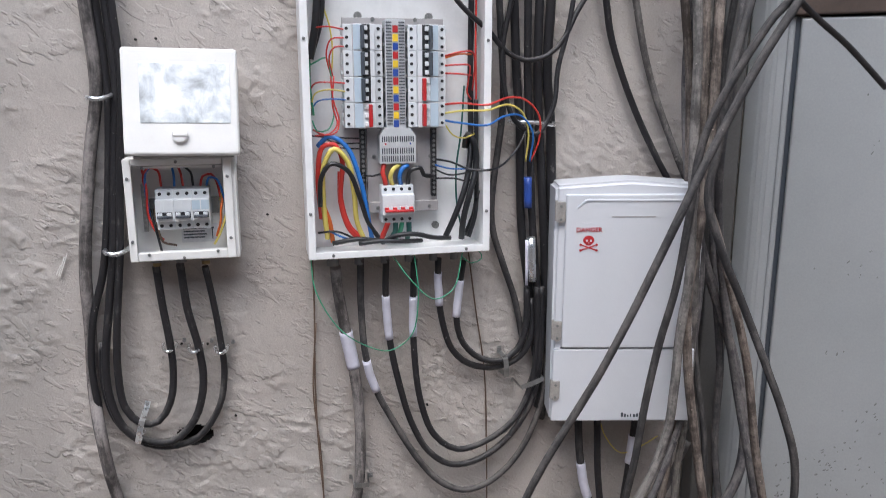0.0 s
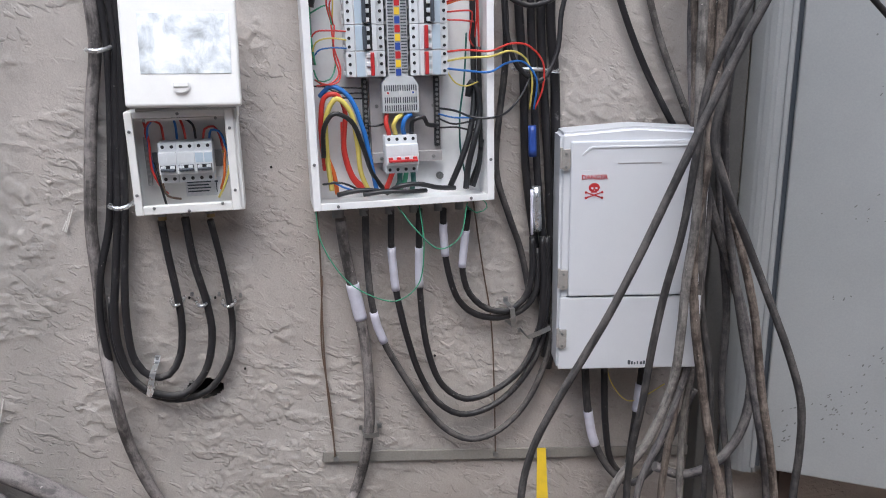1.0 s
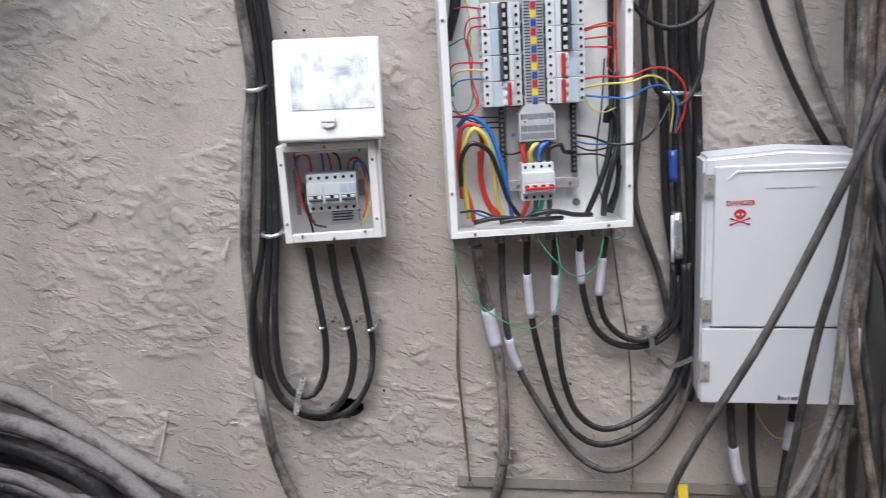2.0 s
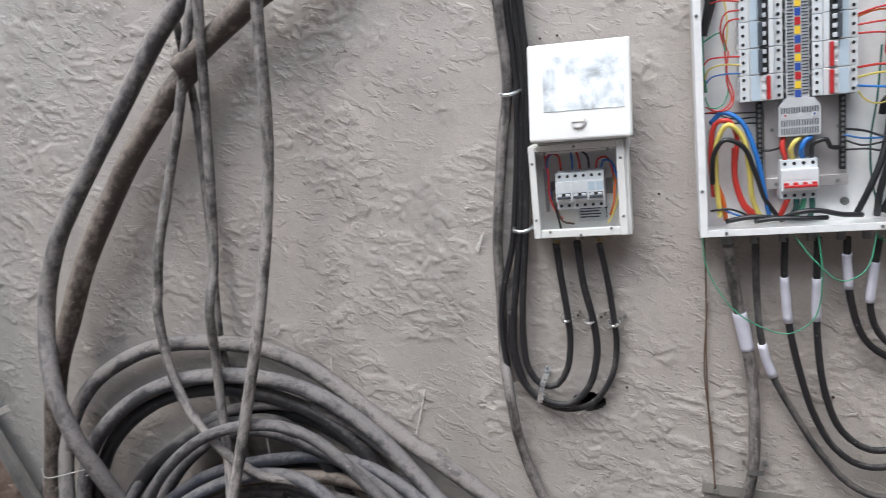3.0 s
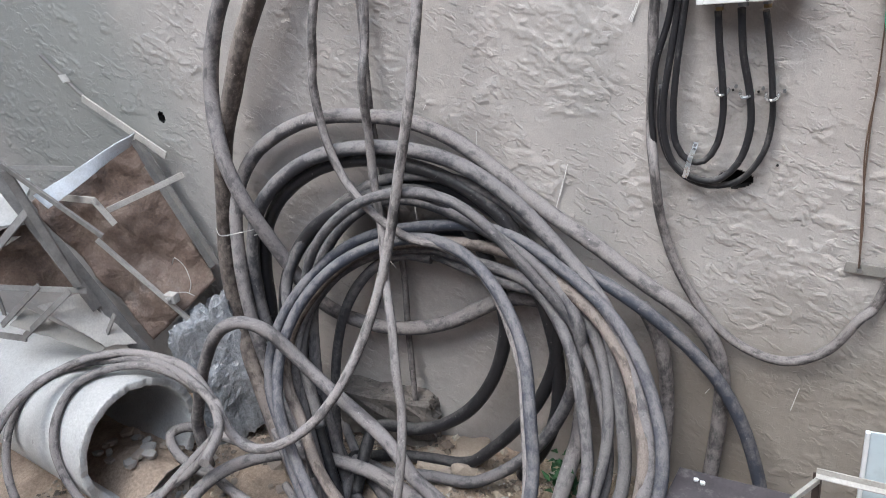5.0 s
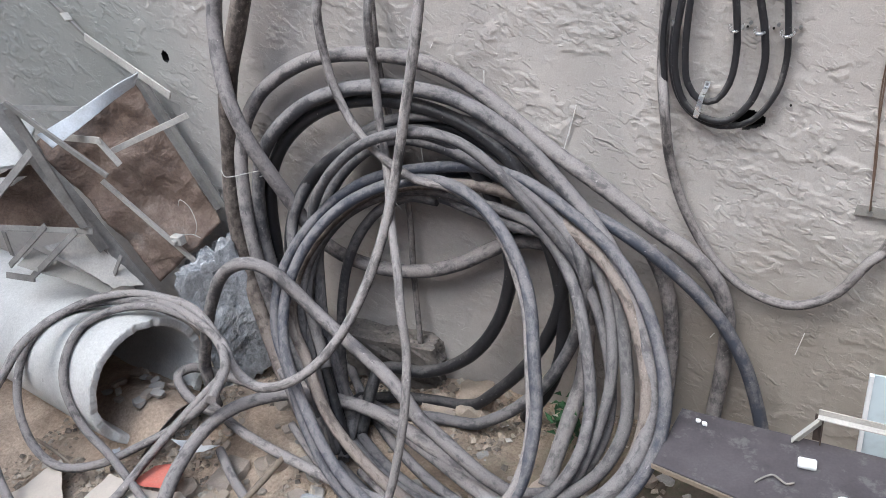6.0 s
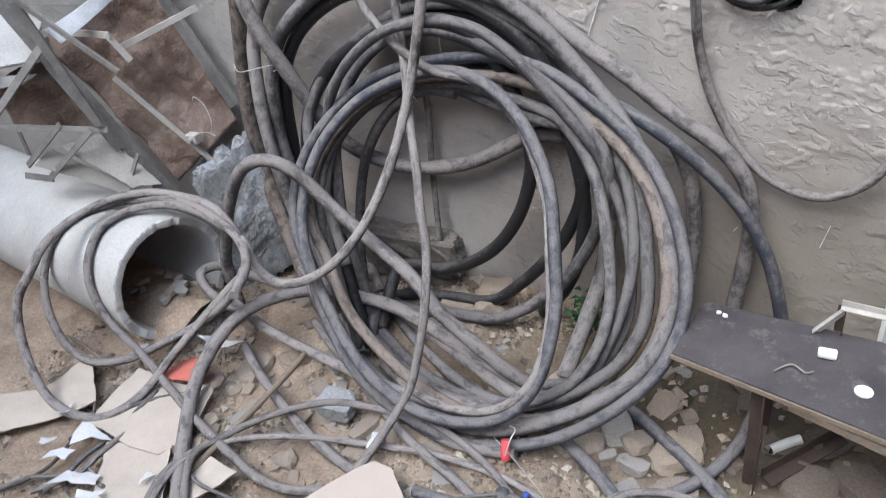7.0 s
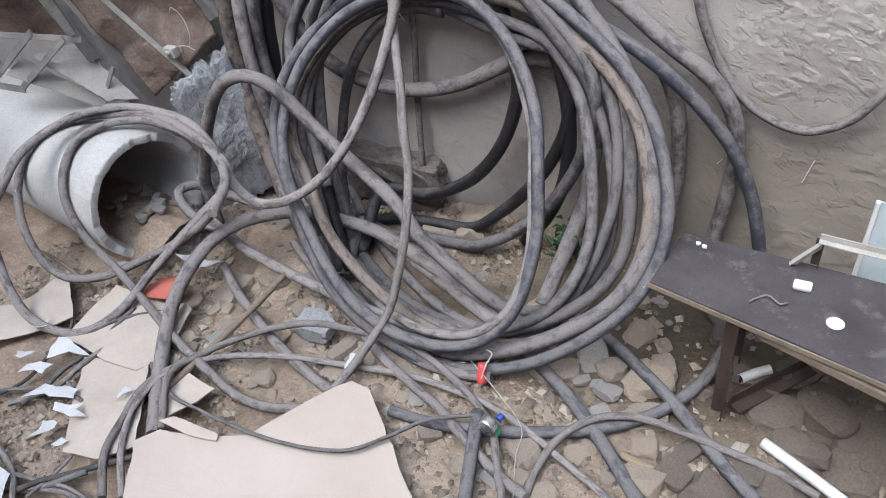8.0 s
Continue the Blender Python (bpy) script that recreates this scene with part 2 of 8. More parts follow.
M_BOARD = surface("pale_fibre_board", (0.57, 0.495, 0.435), (0.50, 0.425, 0.365), 0.85, 2.5, 240, 0.0003, spots=(0.42, 0.34, 0.28), spot_amount=-0.10, speckle=0.10)
M_CONCRETE = surface("grey_concrete", (0.56, 0.55, 0.53), (0.44, 0.43, 0.415), 0.92, 5, 130, 0.0015, spots=(0.22, 0.205, 0.185), spot_amount=-0.03)
M_CHUNK = surface("broken_concrete", (0.38, 0.39, 0.41), (0.25, 0.245, 0.245), 0.92, 11, 75, 0.010, spots=(0.15, 0.15, 0.155), spot_amount=0.0, speckle=0.6)
M_FOOTING = surface("damp_broken_concrete", (0.20, 0.175, 0.155), (0.085, 0.075, 0.068), 0.92, 13, 70, 0.004, spots=(0.05, 0.045, 0.04), spot_amount=0.03, speckle=0.5)
M_SCRATCH = plain("pale_scratch", (0.66, 0.64, 0.61), 0.8)
M_SCUFF = plain("dark_scuff", (0.15, 0.15, 0.15), 0.7)
M_STONE = surface("rubble_stone", (0.40, 0.335, 0.28), (0.26, 0.215, 0.178), 0.95, 14, 110, 0.002)
M_STONEGREY = surface("grey_stone", (0.40, 0.375, 0.35), (0.28, 0.255, 0.23), 0.95, 14, 110, 0.002)
# darker stone brown with the bench's shade put into the colour
M_STONESHADED = surface("shaded_brown_stone", (0.22, 0.182, 0.150), (0.13, 0.106, 0.088), 0.92, 12, 110, 0.002)
M_STONETAN = surface("tan_brick", (0.43, 0.355, 0.285), (0.32, 0.26, 0.205), 0.95, 14, 110, 0.002)


def rusty_sheet():
    m, n, l, b = material("rusty_crumpled_sheet")
    co = n.new("ShaderNodeTexCoord").outputs["Object"]
    col = ramp(n, l, noise_node(n, l, co, 4.5, 8, 0.7), [(0.30, (0.060, 0.042, 0.035)), (0.48, (0.150, 0.102, 0.078)), (0.60, (0.205, 0.150, 0.118)), (0.75, (0.25, 0.215, 0.19))])
    fine = noise_node(n, l, co, 120, 5, 0.75)
    col = mix(n, l, 0.5, col, ramp(n, l, fine, [(0.3, grey(0.25)), (0.7, grey(0.75))]), "OVERLAY")
    l.new(col, b.inputs["Base Color"])
    b.inputs["Roughness"].default_value = 0.7
    first = bump(n, l, b, fine, 0.0012)
    bump(n, l, b, noise_node(n, l, co, 11, 5, 0.6, 0.35), 0.035, 0.8, first)
    return m


M_RUSTSHEET = rusty_sheet()
M_FRAME = surface("dusty_angle_iron", (0.26, 0.245, 0.23), (0.15, 0.14, 0.13), 0.78, 12, 150, 0.0008, metal=0.15)
M_PALEPAINT = surface("chipped_pale_paint", (0.55, 0.58, 0.62), (0.42, 0.43, 0.44), 0.7, 14, 180, 0.0005, spots=(0.22, 0.17, 0.13), spot_amount=0.0)
M_FRAMEPALE = surface("pale_dusty_steel", (0.46, 0.435, 0.40), (0.36, 0.335, 0.305), 0.8, 12, 150, 0.0006)
M_PLY = surface("dark_film_plywood", (0.050, 0.043, 0.047), (0.100, 0.088, 0.094), 0.55, 5, 160, 0.0003, spots=(0.125, 0.115, 0.115), spot_amount=0.07)
M_FADED = surface("faded_red_card", (0.55, 0.13, 0.095), (0.50, 0.22, 0.17), 0.85, 12, 200, 0.0004)
M_WOOD = surface("raw_wood_edge", (0.27, 0.215, 0.165), (0.17, 0.135, 0.10), 0.85, 9, 160, 0.0006)
M_PVC = plain("white_pvc", (0.80, 0.80, 0.79), 0.35)
M_FILM = window_film()


def chips():
    m, n, l, b = material("mixed_gravel")
    g = n.new("ShaderNodeNewGeometry")
    col = ramp(n, l, g.outputs["Random Per Island"], [(0.0, (0.13, 0.108, 0.09)), (0.45, (0.31, 0.25, 0.195)), (0.8, (0.42, 0.35, 0.275)), (1.0, (0.44, 0.40, 0.35))])
    co = n.new("ShaderNodeTexCoord").outputs["Object"]
    col = mix(n, l, 0.5, col, ramp(n, l, noise_node(n, l, co, 150, 4, 0.7), [(0.3, grey(0.3)), (0.7, grey(0.7))]), "OVERLAY")
    l.new(col, b.inputs["Base Color"])
    b.inputs["Roughness"].default_value = 0.95
    return m


M_CHIPS = chips()
M_LEAF = surface("green_leaf", (0.030, 0.085, 0.028), (0.018, 0.055, 0.02), 0.6, 20, 200, 0.0003)
M_DIRTYGLASS = plain("pale_blue_sheet", (0.58, 0.66, 0.70), 0.4)
M_HOLE = plain("dark_cavity", (0.012, 0.010, 0.009), 0.95)


def insulation(name, colour):
    return plain(name, colour, 0.36, dirt=0.08)


M_WIRE = {
    "red": insulation("red_insulation", (0.58, 0.045, 0.035)),
    "yellow": insulation("yellow_insulation", (0.70, 0.58, 0.14)),
    "blue": insulation("blue_insulation", (0.03, 0.16, 0.50)),
    "black": insulation("black_insulation", (0.016, 0.016, 0.018)),
    "green": insulation("green_insulation", (0.06, 0.30, 0.17)),
    "orange": insulation("orange_insulation", (0.70, 0.16, 0.03)),
    "teal": insulation("teal_insulation", (0.02, 0.10, 0.085)),
    "brown": insulation("rusty_wire", (0.13, 0.085, 0.06)),
    "pale": insulation("pale_wire", (0.48, 0.46, 0.43)),
}


# ---- mesh helpers ----
def part(name, bm, mat, parent=None, label="", smooth=False):
    """Links a bmesh as one mesh object, under a thing or a part."""
    me = bpy.data.meshes.new(name)
    bm.normal_update()
    bm.to_mesh(me)
    bm.free()
    if smooth:
        me.polygons.foreach_set("use_smooth", [True] * len(me.polygons))
    me.materials.append(mat)
    ob = new(name, me)
    if parent:
        ob.parent = parent
    if label:
        ob["label"] = label
    return ob


def thing(name, label, category, m=None, group="", kind=""):
    ob = new(name)
    ob.empty_display_size = 0.05
    if m is not None:
        ob.matrix_basis = m
    return tagged(ob, label, category, group, kind)


def block(x0, x1, y0, y1, z0, z1, bevel=0.0, m=None, seg=2):
    bm = bmesh.new()
    bmesh.ops.create_cube(bm, size=1, matrix=Matrix.LocRotScale(((x0 + x1) / 2, (y0 + y1) / 2, (z0 + z1) / 2), None, (x1 - x0, y1 - y0, z1 - z0)))
    if bevel:
        bmesh.ops.bevel(bm, geom=bm.edges[:], offset=bevel, segments=seg, affect="EDGES", profile=0.5)
    if m is not None:
        bmesh.ops.transform(bm, matrix=m, verts=bm.verts)
    return bm


def joined(*bms):
    out = bmesh.new()
    for b in bms:
        me = bpy.data.meshes.new("tmp")
        b.to_mesh(me)
        b.free()
        out.from_mesh(me)
        bpy.data.meshes.remove(me)
    return out


def disc(x, y, z, r, depth, axis="y", seg=16, bevel=0.0):
    """A short round bar about (x, y, z), its axis along x, y or z."""
    bm = bmesh.new()
    turn = {"x": pose(0, 0, 0, 0, 90, 0), "y": pose(0, 0, 0, 90, 0, 0), "z": Matrix()}[axis]
    bmesh.ops.create_cone(bm, cap_ends=True, segments=seg, radius1=r, radius2=r, depth=depth)
    if bevel:
        bmesh.ops.bevel(bm, geom=[e for e in bm.edges if len(e.link_faces) == 2 and any(len(f.verts) > 4 for f in e.link_faces)], offset=bevel, segments=2, affect="EDGES")
    bmesh.ops.transform(bm, matrix=pose(x, y, z) @ turn, verts=bm.verts)
    return bm


def spline(points, step):
    """Points along a smooth line through the given ones."""
    p = [Vector(q) for q in points]
    if len(p) == 2:
        p = [p[0], p[0].lerp(p[1], 0.5), p[1]]
    ends = [p[0] * 2 - p[1]] + p + [p[-1] * 2 - p[-2]]
    out = []
    for i in range(1, len(ends) - 2):
        a, b, c, d = ends[i - 1], ends[i], ends[i + 1], ends[i + 2]
        k1 = max(1e-4, (b - a).length) ** 0.5
        k2 = max(1e-4, (c - b).length) ** 0.5
        k3 = max(1e-4, (d - c).length) ** 0.5
        m1 = ((b - a) / k1 - (c - a) / (k1 + k2) + (c - b) / k2) * k2
        m2 = ((c - b) / k2 - (d - b) / (k2 + k3) + (d - c) / k3) * k2
        n = max(2, int((c - b).length / step))
        for j in range(n):
            t = j / n
            out.append(b * (2 * t**3 - 3 * t**2 + 1) + m1 * (t**3 - 2 * t**2 + t) + c * (3 * t**2 - 2 * t**3) + m2 * (t**3 - t**2))
    out.append(p[-1].copy())
    return out


def tube(points, radius, step=0.02, sides=10, uneven=0.04, seed=0, caps=True):
    """A round cable swept along a smooth line, slightly uneven, with UVs along and round it."""
    line = spline(points, step)
    bm = bmesh.new()
    uv = bm.loops.layers.uv.new("UVMap")
    rings, run, along = [], 0.0, []
    t0 = (line[1] - line[0]).normalized()
    side = t0.orthogonal().normalized()
    for i, q in enumerate(line):
        t = (line[min(i + 1, len(line) - 1)] - line[max(i - 1, 0)]).normalized()
        side = (side - t * side.dot(t)).normalized()
        other = t.cross(side)
        r = radius * (1 + uneven * noise.noise(Vector((run * 9, seed * 3.7, 0))))
        if i:
            run += (q - line[i - 1]).length
        along.append(run)
        rings.append([bm.verts.new(q + (side * math.cos(a) + other * math.sin(a)) * r) for a in (2 * math.pi * k / sides for k in range(sides))])
    for i in range(len(rings) - 1):
        for k in range(sides):
            f = bm.faces.new((rings[i][k], rings[i][(k + 1) % sides], rings[i + 1][(k + 1) % sides], rings[i + 1][k]))
            f.smooth = True
            for lp, (a, b) in zip(f.loops, ((i, k), (i, k + 1), (i + 1, k + 1), (i + 1, k))):
                lp[uv].uv = (along[a] * 4 + seed * 0.37, b / sides)
    if caps:
        bm.faces.new(rings[0][::-1])
        bm.faces.new(rings[-1])
    return bm


def beam(a, b, width, height, up=(0, 0, 1), bevel=0.001):
    """A straight bar from a to b with a rectangular section."""
    a, b = Vector(a), Vector(b)
    d = (b - a).normalized()
    s = d.cross(Vector(up))
    s = s.normalized() if s.length > 1e-3 else d.orthogonal().normalized()
    u = s.cross(d)
    m = Matrix((s, d, u)).transposed().to_4x4()
    m.translation = (a + b) / 2
    return block(-width / 2, width / 2, -(b - a).length / 2, (b - a).length / 2, -height / 2, height / 2, bevel, m, 1)


def angle_bar(a, b, width, thick, up=(0, 0, 1)):
    """A straight length of angle iron from a to b."""
    a, b = Vector(a), Vector(b)
    d = (b - a).normalized()
    s = d.cross(Vector(up)).normalized()
    u = s.cross(d)
    m = Matrix((s, d, u)).transposed().to_4x4()
    m.translation = (a + b) / 2
    h = (b - a).length / 2
    return joined(block(0, width, -h, h, 0, thick, 0.0006, m, 1), block(0, thick, -h, h, thick, width, 0.0006, m, 1))


def slab(corners, thick, rough=0.0, cuts=1, seed=0, wave=0.0):
    """A sheet through four corners (in order round it), with thickness, worn edges and slight waves."""
    a, b, c, d = (Vector(q) for q in corners)
    nrm = (b - a).cross(d - a).normalized()
    n = cuts
    bm = bmesh.new()
    grid = {}
    for s in (0, 1):
        for i in range(n + 1):
            for j in range(n + 1):
                u, v = i / n, j / n
                q = a.lerp(b, u).lerp(d.lerp(c, u), v)
                edge = min(i, j, n - i, n - j) == 0
                k = Vector((q.x * 14 + seed, q.y * 14, q.z * 14))
                if rough and edge:
                    q = q + (a + b + c + d - q * 4).normalized() * rough * abs(noise.noise(k * 2.2))
                q = q + nrm * (thick * (s - 1) + wave * (noise.noise(k * 0.45) + 0.45 * abs(noise.noise(k * 1.1 + Vector((3, 1, 7))))))
                grid[s, i, j] = bm.verts.new(q)
    for i in range(n):
        for j in range(n):
            bm.faces.new((grid[1, i, j], grid[1, i + 1, j], grid[1, i + 1, j + 1], grid[1, i, j + 1]))
            bm.faces.new((grid[0, i, j], grid[0, i, j + 1], grid[0, i + 1, j + 1], grid[0, i + 1, j]))
    for k in range(n):
        bm.faces.new((grid[0, k, 0], grid[0, k + 1, 0], grid[1, k + 1, 0], grid[1, k, 0]))
        bm.faces.new((grid[0, k + 1, n], grid[0, k, n], grid[1, k, n], grid[1, k + 1, n]))
        bm.faces.new((grid[0, 0, k + 1], grid[0, 0, k], grid[1, 0, k], grid[1, 0, k + 1]))
        bm.faces.new((grid[0, n, k], grid[0, n, k + 1], grid[1, n, k + 1], grid[1, n, k]))
    return bm


def plate(outline, z, thick, seed=0, wave=0.006, slope=(0.0, 0.0)):
    """A flat sheet with an irregular outline, lying at height z, slightly warped and cut fine enough to bend."""
    bm = bmesh.new()
    pts = []
    for k, (x, y) in enumerate(outline):
        x1, y1 = outline[(k + 1) % len(outline)]
        n = max(2, int(math.hypot(x1 - x, y1 - y) / 0.03))
        for j in range(n):
            t = j / n
            w = 0.004 * noise.noise(Vector((x + t * 9, y * 7 + t * 5, seed)))
            pts.append((x + (x1 - x) * t + w, y + (y1 - y) * t + w))
    mx, my = sum(p[0] for p in outline) / len(outline), sum(p[1] for p in outline) / len(outline)
    f = bm.faces.new([bm.verts.new((x, y, 0)) for x, y in pts])
    bmesh.ops.poke(bm, faces=[f])
    for _ in range(3):
        bmesh.ops.subdivide_edges(bm, edges=[e for e in bm.edges if e.calc_length() > 0.035], cuts=1)
        bmesh.ops.triangulate(bm, faces=bm.faces[:])
    for v in bm.verts:
        k = Vector((v.co.x * 6, v.co.y * 6, seed * 3.1))
        v.co.z = z + wave * (noise.noise(k) + 0.5 * noise.noise(k * 2.7)) + slope[0] * (v.co.x - mx) + slope[1] * (v.co.y - my)
    bm.normal_update()
    if sum(f.normal.z for f in bm.faces) < 0:
        bmesh.ops.reverse_faces(bm, faces=bm.faces[:])
    ret = bmesh.ops.extrude_face_region(bm, geom=bm.faces[:])
    low = [g for g in ret["geom"] if isinstance(g, bmesh.types.BMVert)]
    bmesh.ops.translate(bm, verts=low, vec=(0, 0, -thick))
    bmesh.ops.recalc_face_normals(bm, faces=bm.faces)
    return bm


def scrap(x, y, z, size, seed, stretch=1.8):
    """A torn, crumpled scrap of paper."""
    rr = random.Random(seed)
    turn = rr.uniform(0, 6.28)
    out = []
    for k in range(8):
        a, q = 2 * math.pi * (k + rr.uniform(-0.3, 0.3)) / 8, size * rr.choice((0.4, 0.6, 1.0, 1.3))
        px, py = q * math.cos(a) * stretch, q * math.sin(a)
        out.append((x + px * math.cos(turn) - py * math.sin(turn), y + px * math.sin(turn) + py * math.cos(turn)))
    return plate(out, z, 0.001, seed, 0.024)


def rock(size, seed, flat=0.6, cuts=2, jag=0.35):
    """An angular piece of rubble."""
    bm = bmesh.new()
    bmesh.ops.create_icosphere(bm, subdivisions=cuts, radius=1)
    for v in bm.verts:
        k = v.co * 1.3 + Vector((seed * 5.3, seed * 1.7, seed * 2.9))
        v.co *= 1 + jag * noise.noise(k) + jag * 0.5 * noise.noise(k * 2.7)
        for ax, lim in ((2, 0.55 + 0.2 * noise.noise(Vector((seed, 1, 1)))), (0, 0.8), (1, 0.75)):
            v.co[ax] = max(-lim, min(lim, v.co[ax]))
    bmesh.ops.transform(bm, matrix=Matrix.Diagonal((size[0], size[1], size[2], 1)), verts=bm.verts)
    return bm


# ---- ground: one sheet, uneven soil near the wall ----
def spread(lo, hi, fine, far):
    near = np.arange(lo, hi + fine / 2, fine)
    steps = np.geomspace(0.05, far, 26)
    return np.concatenate([lo - steps[::-1], near, hi + steps])


def soft_noise(x, y, scale, seed):
    """Smooth value noise on arrays."""
    rng = np.random.default_rng(seed)
    table = rng.random((256, 256))
    u, v = x * scale, y * scale
    i, j = np.floor(u).astype(int), np.floor(v).astype(int)
    fu, fv = u - i, v - j
    fu, fv = fu * fu * (3 - 2 * fu), fv * fv * (3 - 2 * fv)
    a, b = table[i % 256, j % 256], table[(i + 1) % 256, j % 256]
    c, d = table[i % 256, (j + 1) % 256], table[(i + 1) % 256, (j + 1) % 256]
    return (a * (1 - fu) + b * fu) * (1 - fv) + (c * (1 - fu) + d * fu) * fv


def sheet(name, verts, rows, cols, mat, holes=()):
    """A grid mesh of rows x cols vertices, left open inside the holes (x, z, half width, half height)."""
    k = np.arange((rows - 1) * (cols - 1))
    r, c = k // (cols - 1), k % (cols - 1)
    q = r * cols + c
    faces = np.stack([q, q + 1, q + cols + 1, q + cols], 1)
    for hx, hz, hw, hh in holes:
        mid = verts[faces].mean(1)
        faces = faces[((mid[:, 0] - hx) / hw) ** 2 + ((mid[:, 2] - hz) / hh) ** 2 > 1]
    me = bpy.data.meshes.new(name)
    me.from_pydata(verts.tolist(), [], faces.tolist())
    me.polygons.foreach_set("use_smooth", [True] * len(me.polygons))
    me.materials.append(mat)
    return new(name, me)


gx, gy = spread(-3.4, 1.6, 0.016, 900), spread(-0.2, 1.62, 0.016, 900)
GX, GY = np.meshgrid(gx, gy)
near = np.clip(1 - np.maximum(np.abs(GX + 0.9) - 2.5, np.maximum(-0.2 - GY, GY - 1.62)) / 0.5, 0, 1)
lumps = 0.045 * (soft_noise(GX + 50, GY + 50, 3.1, 1) - 0.5) + 0.034 * (soft_noise(GX + 50, GY + 50, 9, 2) - 0.5) + 0.022 * (soft_noise(GX + 50, GY + 50, 24, 3) - 0.5) + 0.012 * (soft_noise(GX + 50, GY + 50, 55, 4) - 0.5)
GZ = near * lumps - 0.012
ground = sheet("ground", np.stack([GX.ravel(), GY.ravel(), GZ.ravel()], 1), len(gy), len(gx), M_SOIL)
tagged(ground, "uneven dry brown soil strewn with rubble and litter", "ground", kind="structure")


def ground_height(x, y):
    i = min(max(int(np.searchsorted(gx, x)), 0), len(gx) - 1)
    j = min(max(int(np.searchsorted(gy, y)), 0), len(gy) - 1)
    return float(GZ[j, i])


# ---- wall: hand-thrown plaster with raised trowel ridges ----
wx = np.concatenate([[-14, -9, -5.5, -4], np.arange(-2.95, 1.25, 0.0042), [1.6, 2.6, 4, 8]])
wz = np.concatenate([[-0.3, -0.1], np.arange(0.0, 2.10, 0.0042), [2.3, 2.6, 3.0, 3.4]])
WX, WZ = np.meshgrid(wx, wz)
A, C = WX + 40, WZ + 40
warp = soft_noise(A, C, 6, 11) * 0.05 + soft_noise(A, C, 21, 12) * 0.022
patchy = np.clip((soft_noise(A, C, 5.5, 15) * 0.5 + soft_noise(A, C, 15, 16) * 0.5 - 0.42) / 0.12, 0, 1)


def flakes(turn, stretch, scale, seed, cut):
    """Thin lips of plaster: a sharp edge on one side that fades out on the other."""
    ca, sa = math.cos(radians(turn)), math.sin(radians(turn))
    u, v = (WX * ca + WZ * sa) * stretch + 60 + warp, -WX * sa + WZ * ca + 60 + warp
    n = soft_noise(u, v, scale, seed) * 0.62 + soft_noise(u, v, scale * 2.4, seed + 1) * 0.38
    return np.clip((n - cut) / 0.035, 0, 1) * (1 - 0.8 * np.clip((n - cut - 0.035) / 0.28, 0, 1))


lips = np.maximum(np.maximum(flakes(-32, 0.5, 34, 31, 0.62), 0.8 * flakes(-14, 0.6, 56, 41, 0.64)), 0.6 * flakes(-48, 0.45, 80, 51, 0.68))
relief = 0.0036 * lips * patchy * (0.5 + 0.5 * np.clip((WZ - 0.15) / 0.7, 0, 1)) + 0.004 * (soft_noise(A, C, 2.2, 17) - 0.5) + 0.0020 * soft_noise(A, C, 70, 18) * (0.3 + patchy)
WY = WALL - relief
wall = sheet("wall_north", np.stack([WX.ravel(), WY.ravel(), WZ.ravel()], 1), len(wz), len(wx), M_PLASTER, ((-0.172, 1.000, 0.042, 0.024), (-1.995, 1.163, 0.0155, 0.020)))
backing = part("wall_core", block(-14, 8, WALL + 0.060, WALL + 0.28, -0.3, 3.4), M_PLASTER, wall)
tagged(wall, "grey-beige rendered wall with rough hand-thrown plaster texture", "wall", kind="structure")

# pale scratches in the plaster
for a, b in (((-0.415, 1.592, 1.391), (-0.397, 1.592, 1.439)), ((-0.422, 1.592, 1.395), (-0.412, 1.592, 1.415)), ((-0.631, 1.592, 0.904), (-0.605, 1.592, 0.988)), ((-0.009, 1.592, 0.337), (0.008, 1.592, 0.412)), ((-0.998, 1.592, 1.184), (-0.988, 1.592, 1.197)), ((-0.617, 1.592, 0.942), (-0.592, 1.592, 1.03)), ((-0.418, 1.592, 1.392), (-0.403, 1.592, 1.433)), ((-0.23, 1.592, 0.354), (-0.219, 1.592, 0.371))):
    part("scratch", beam(a, b, 0.002, 0.0022, (0, 1, 0), 0.0), M_SCRATCH, wall, "thin pale scratch")

# three plain walls added round the place to block skylight and shade its ends
south = part("added_wall_south", block(-14, 2.15, -3.1, -2.9, -0.3, 4.6), M_PLASTER)
tagged(south, "unseen plain wall added opposite the boards to hold back low skylight", "wall", kind="structure")
east = part("added_wall_east", block(2.16, 2.36, -2.9, WALL - 0.01, -0.3, 7.0), M_PLASTER)
tagged(east, "unseen plain wall added behind the grey cabinet to shade the right side", "wall", kind="structure")
west = part("added_wall_west", block(-3.95, -3.75, -2.9, WALL - 0.01, -0.3, 6.0), M_PLASTER)
tagged(west, "plain wall added to close the left end and shade it", "wall", kind="structure")


# ---- breakers ----
POLE = 0.0177


def screw(parent, x, y, z, r=0.0035, name="screw", mat=None):
    bm = joined(disc(x, y, z, r, 0.003, "y", 12, 0.0006), block(x - r * 0.8, x + r * 0.8, y - 0.0022, y - 0.0012, z - r * 0.15, z + r * 0.15))
    return part(name, bm, mat or M_SCREW, parent)


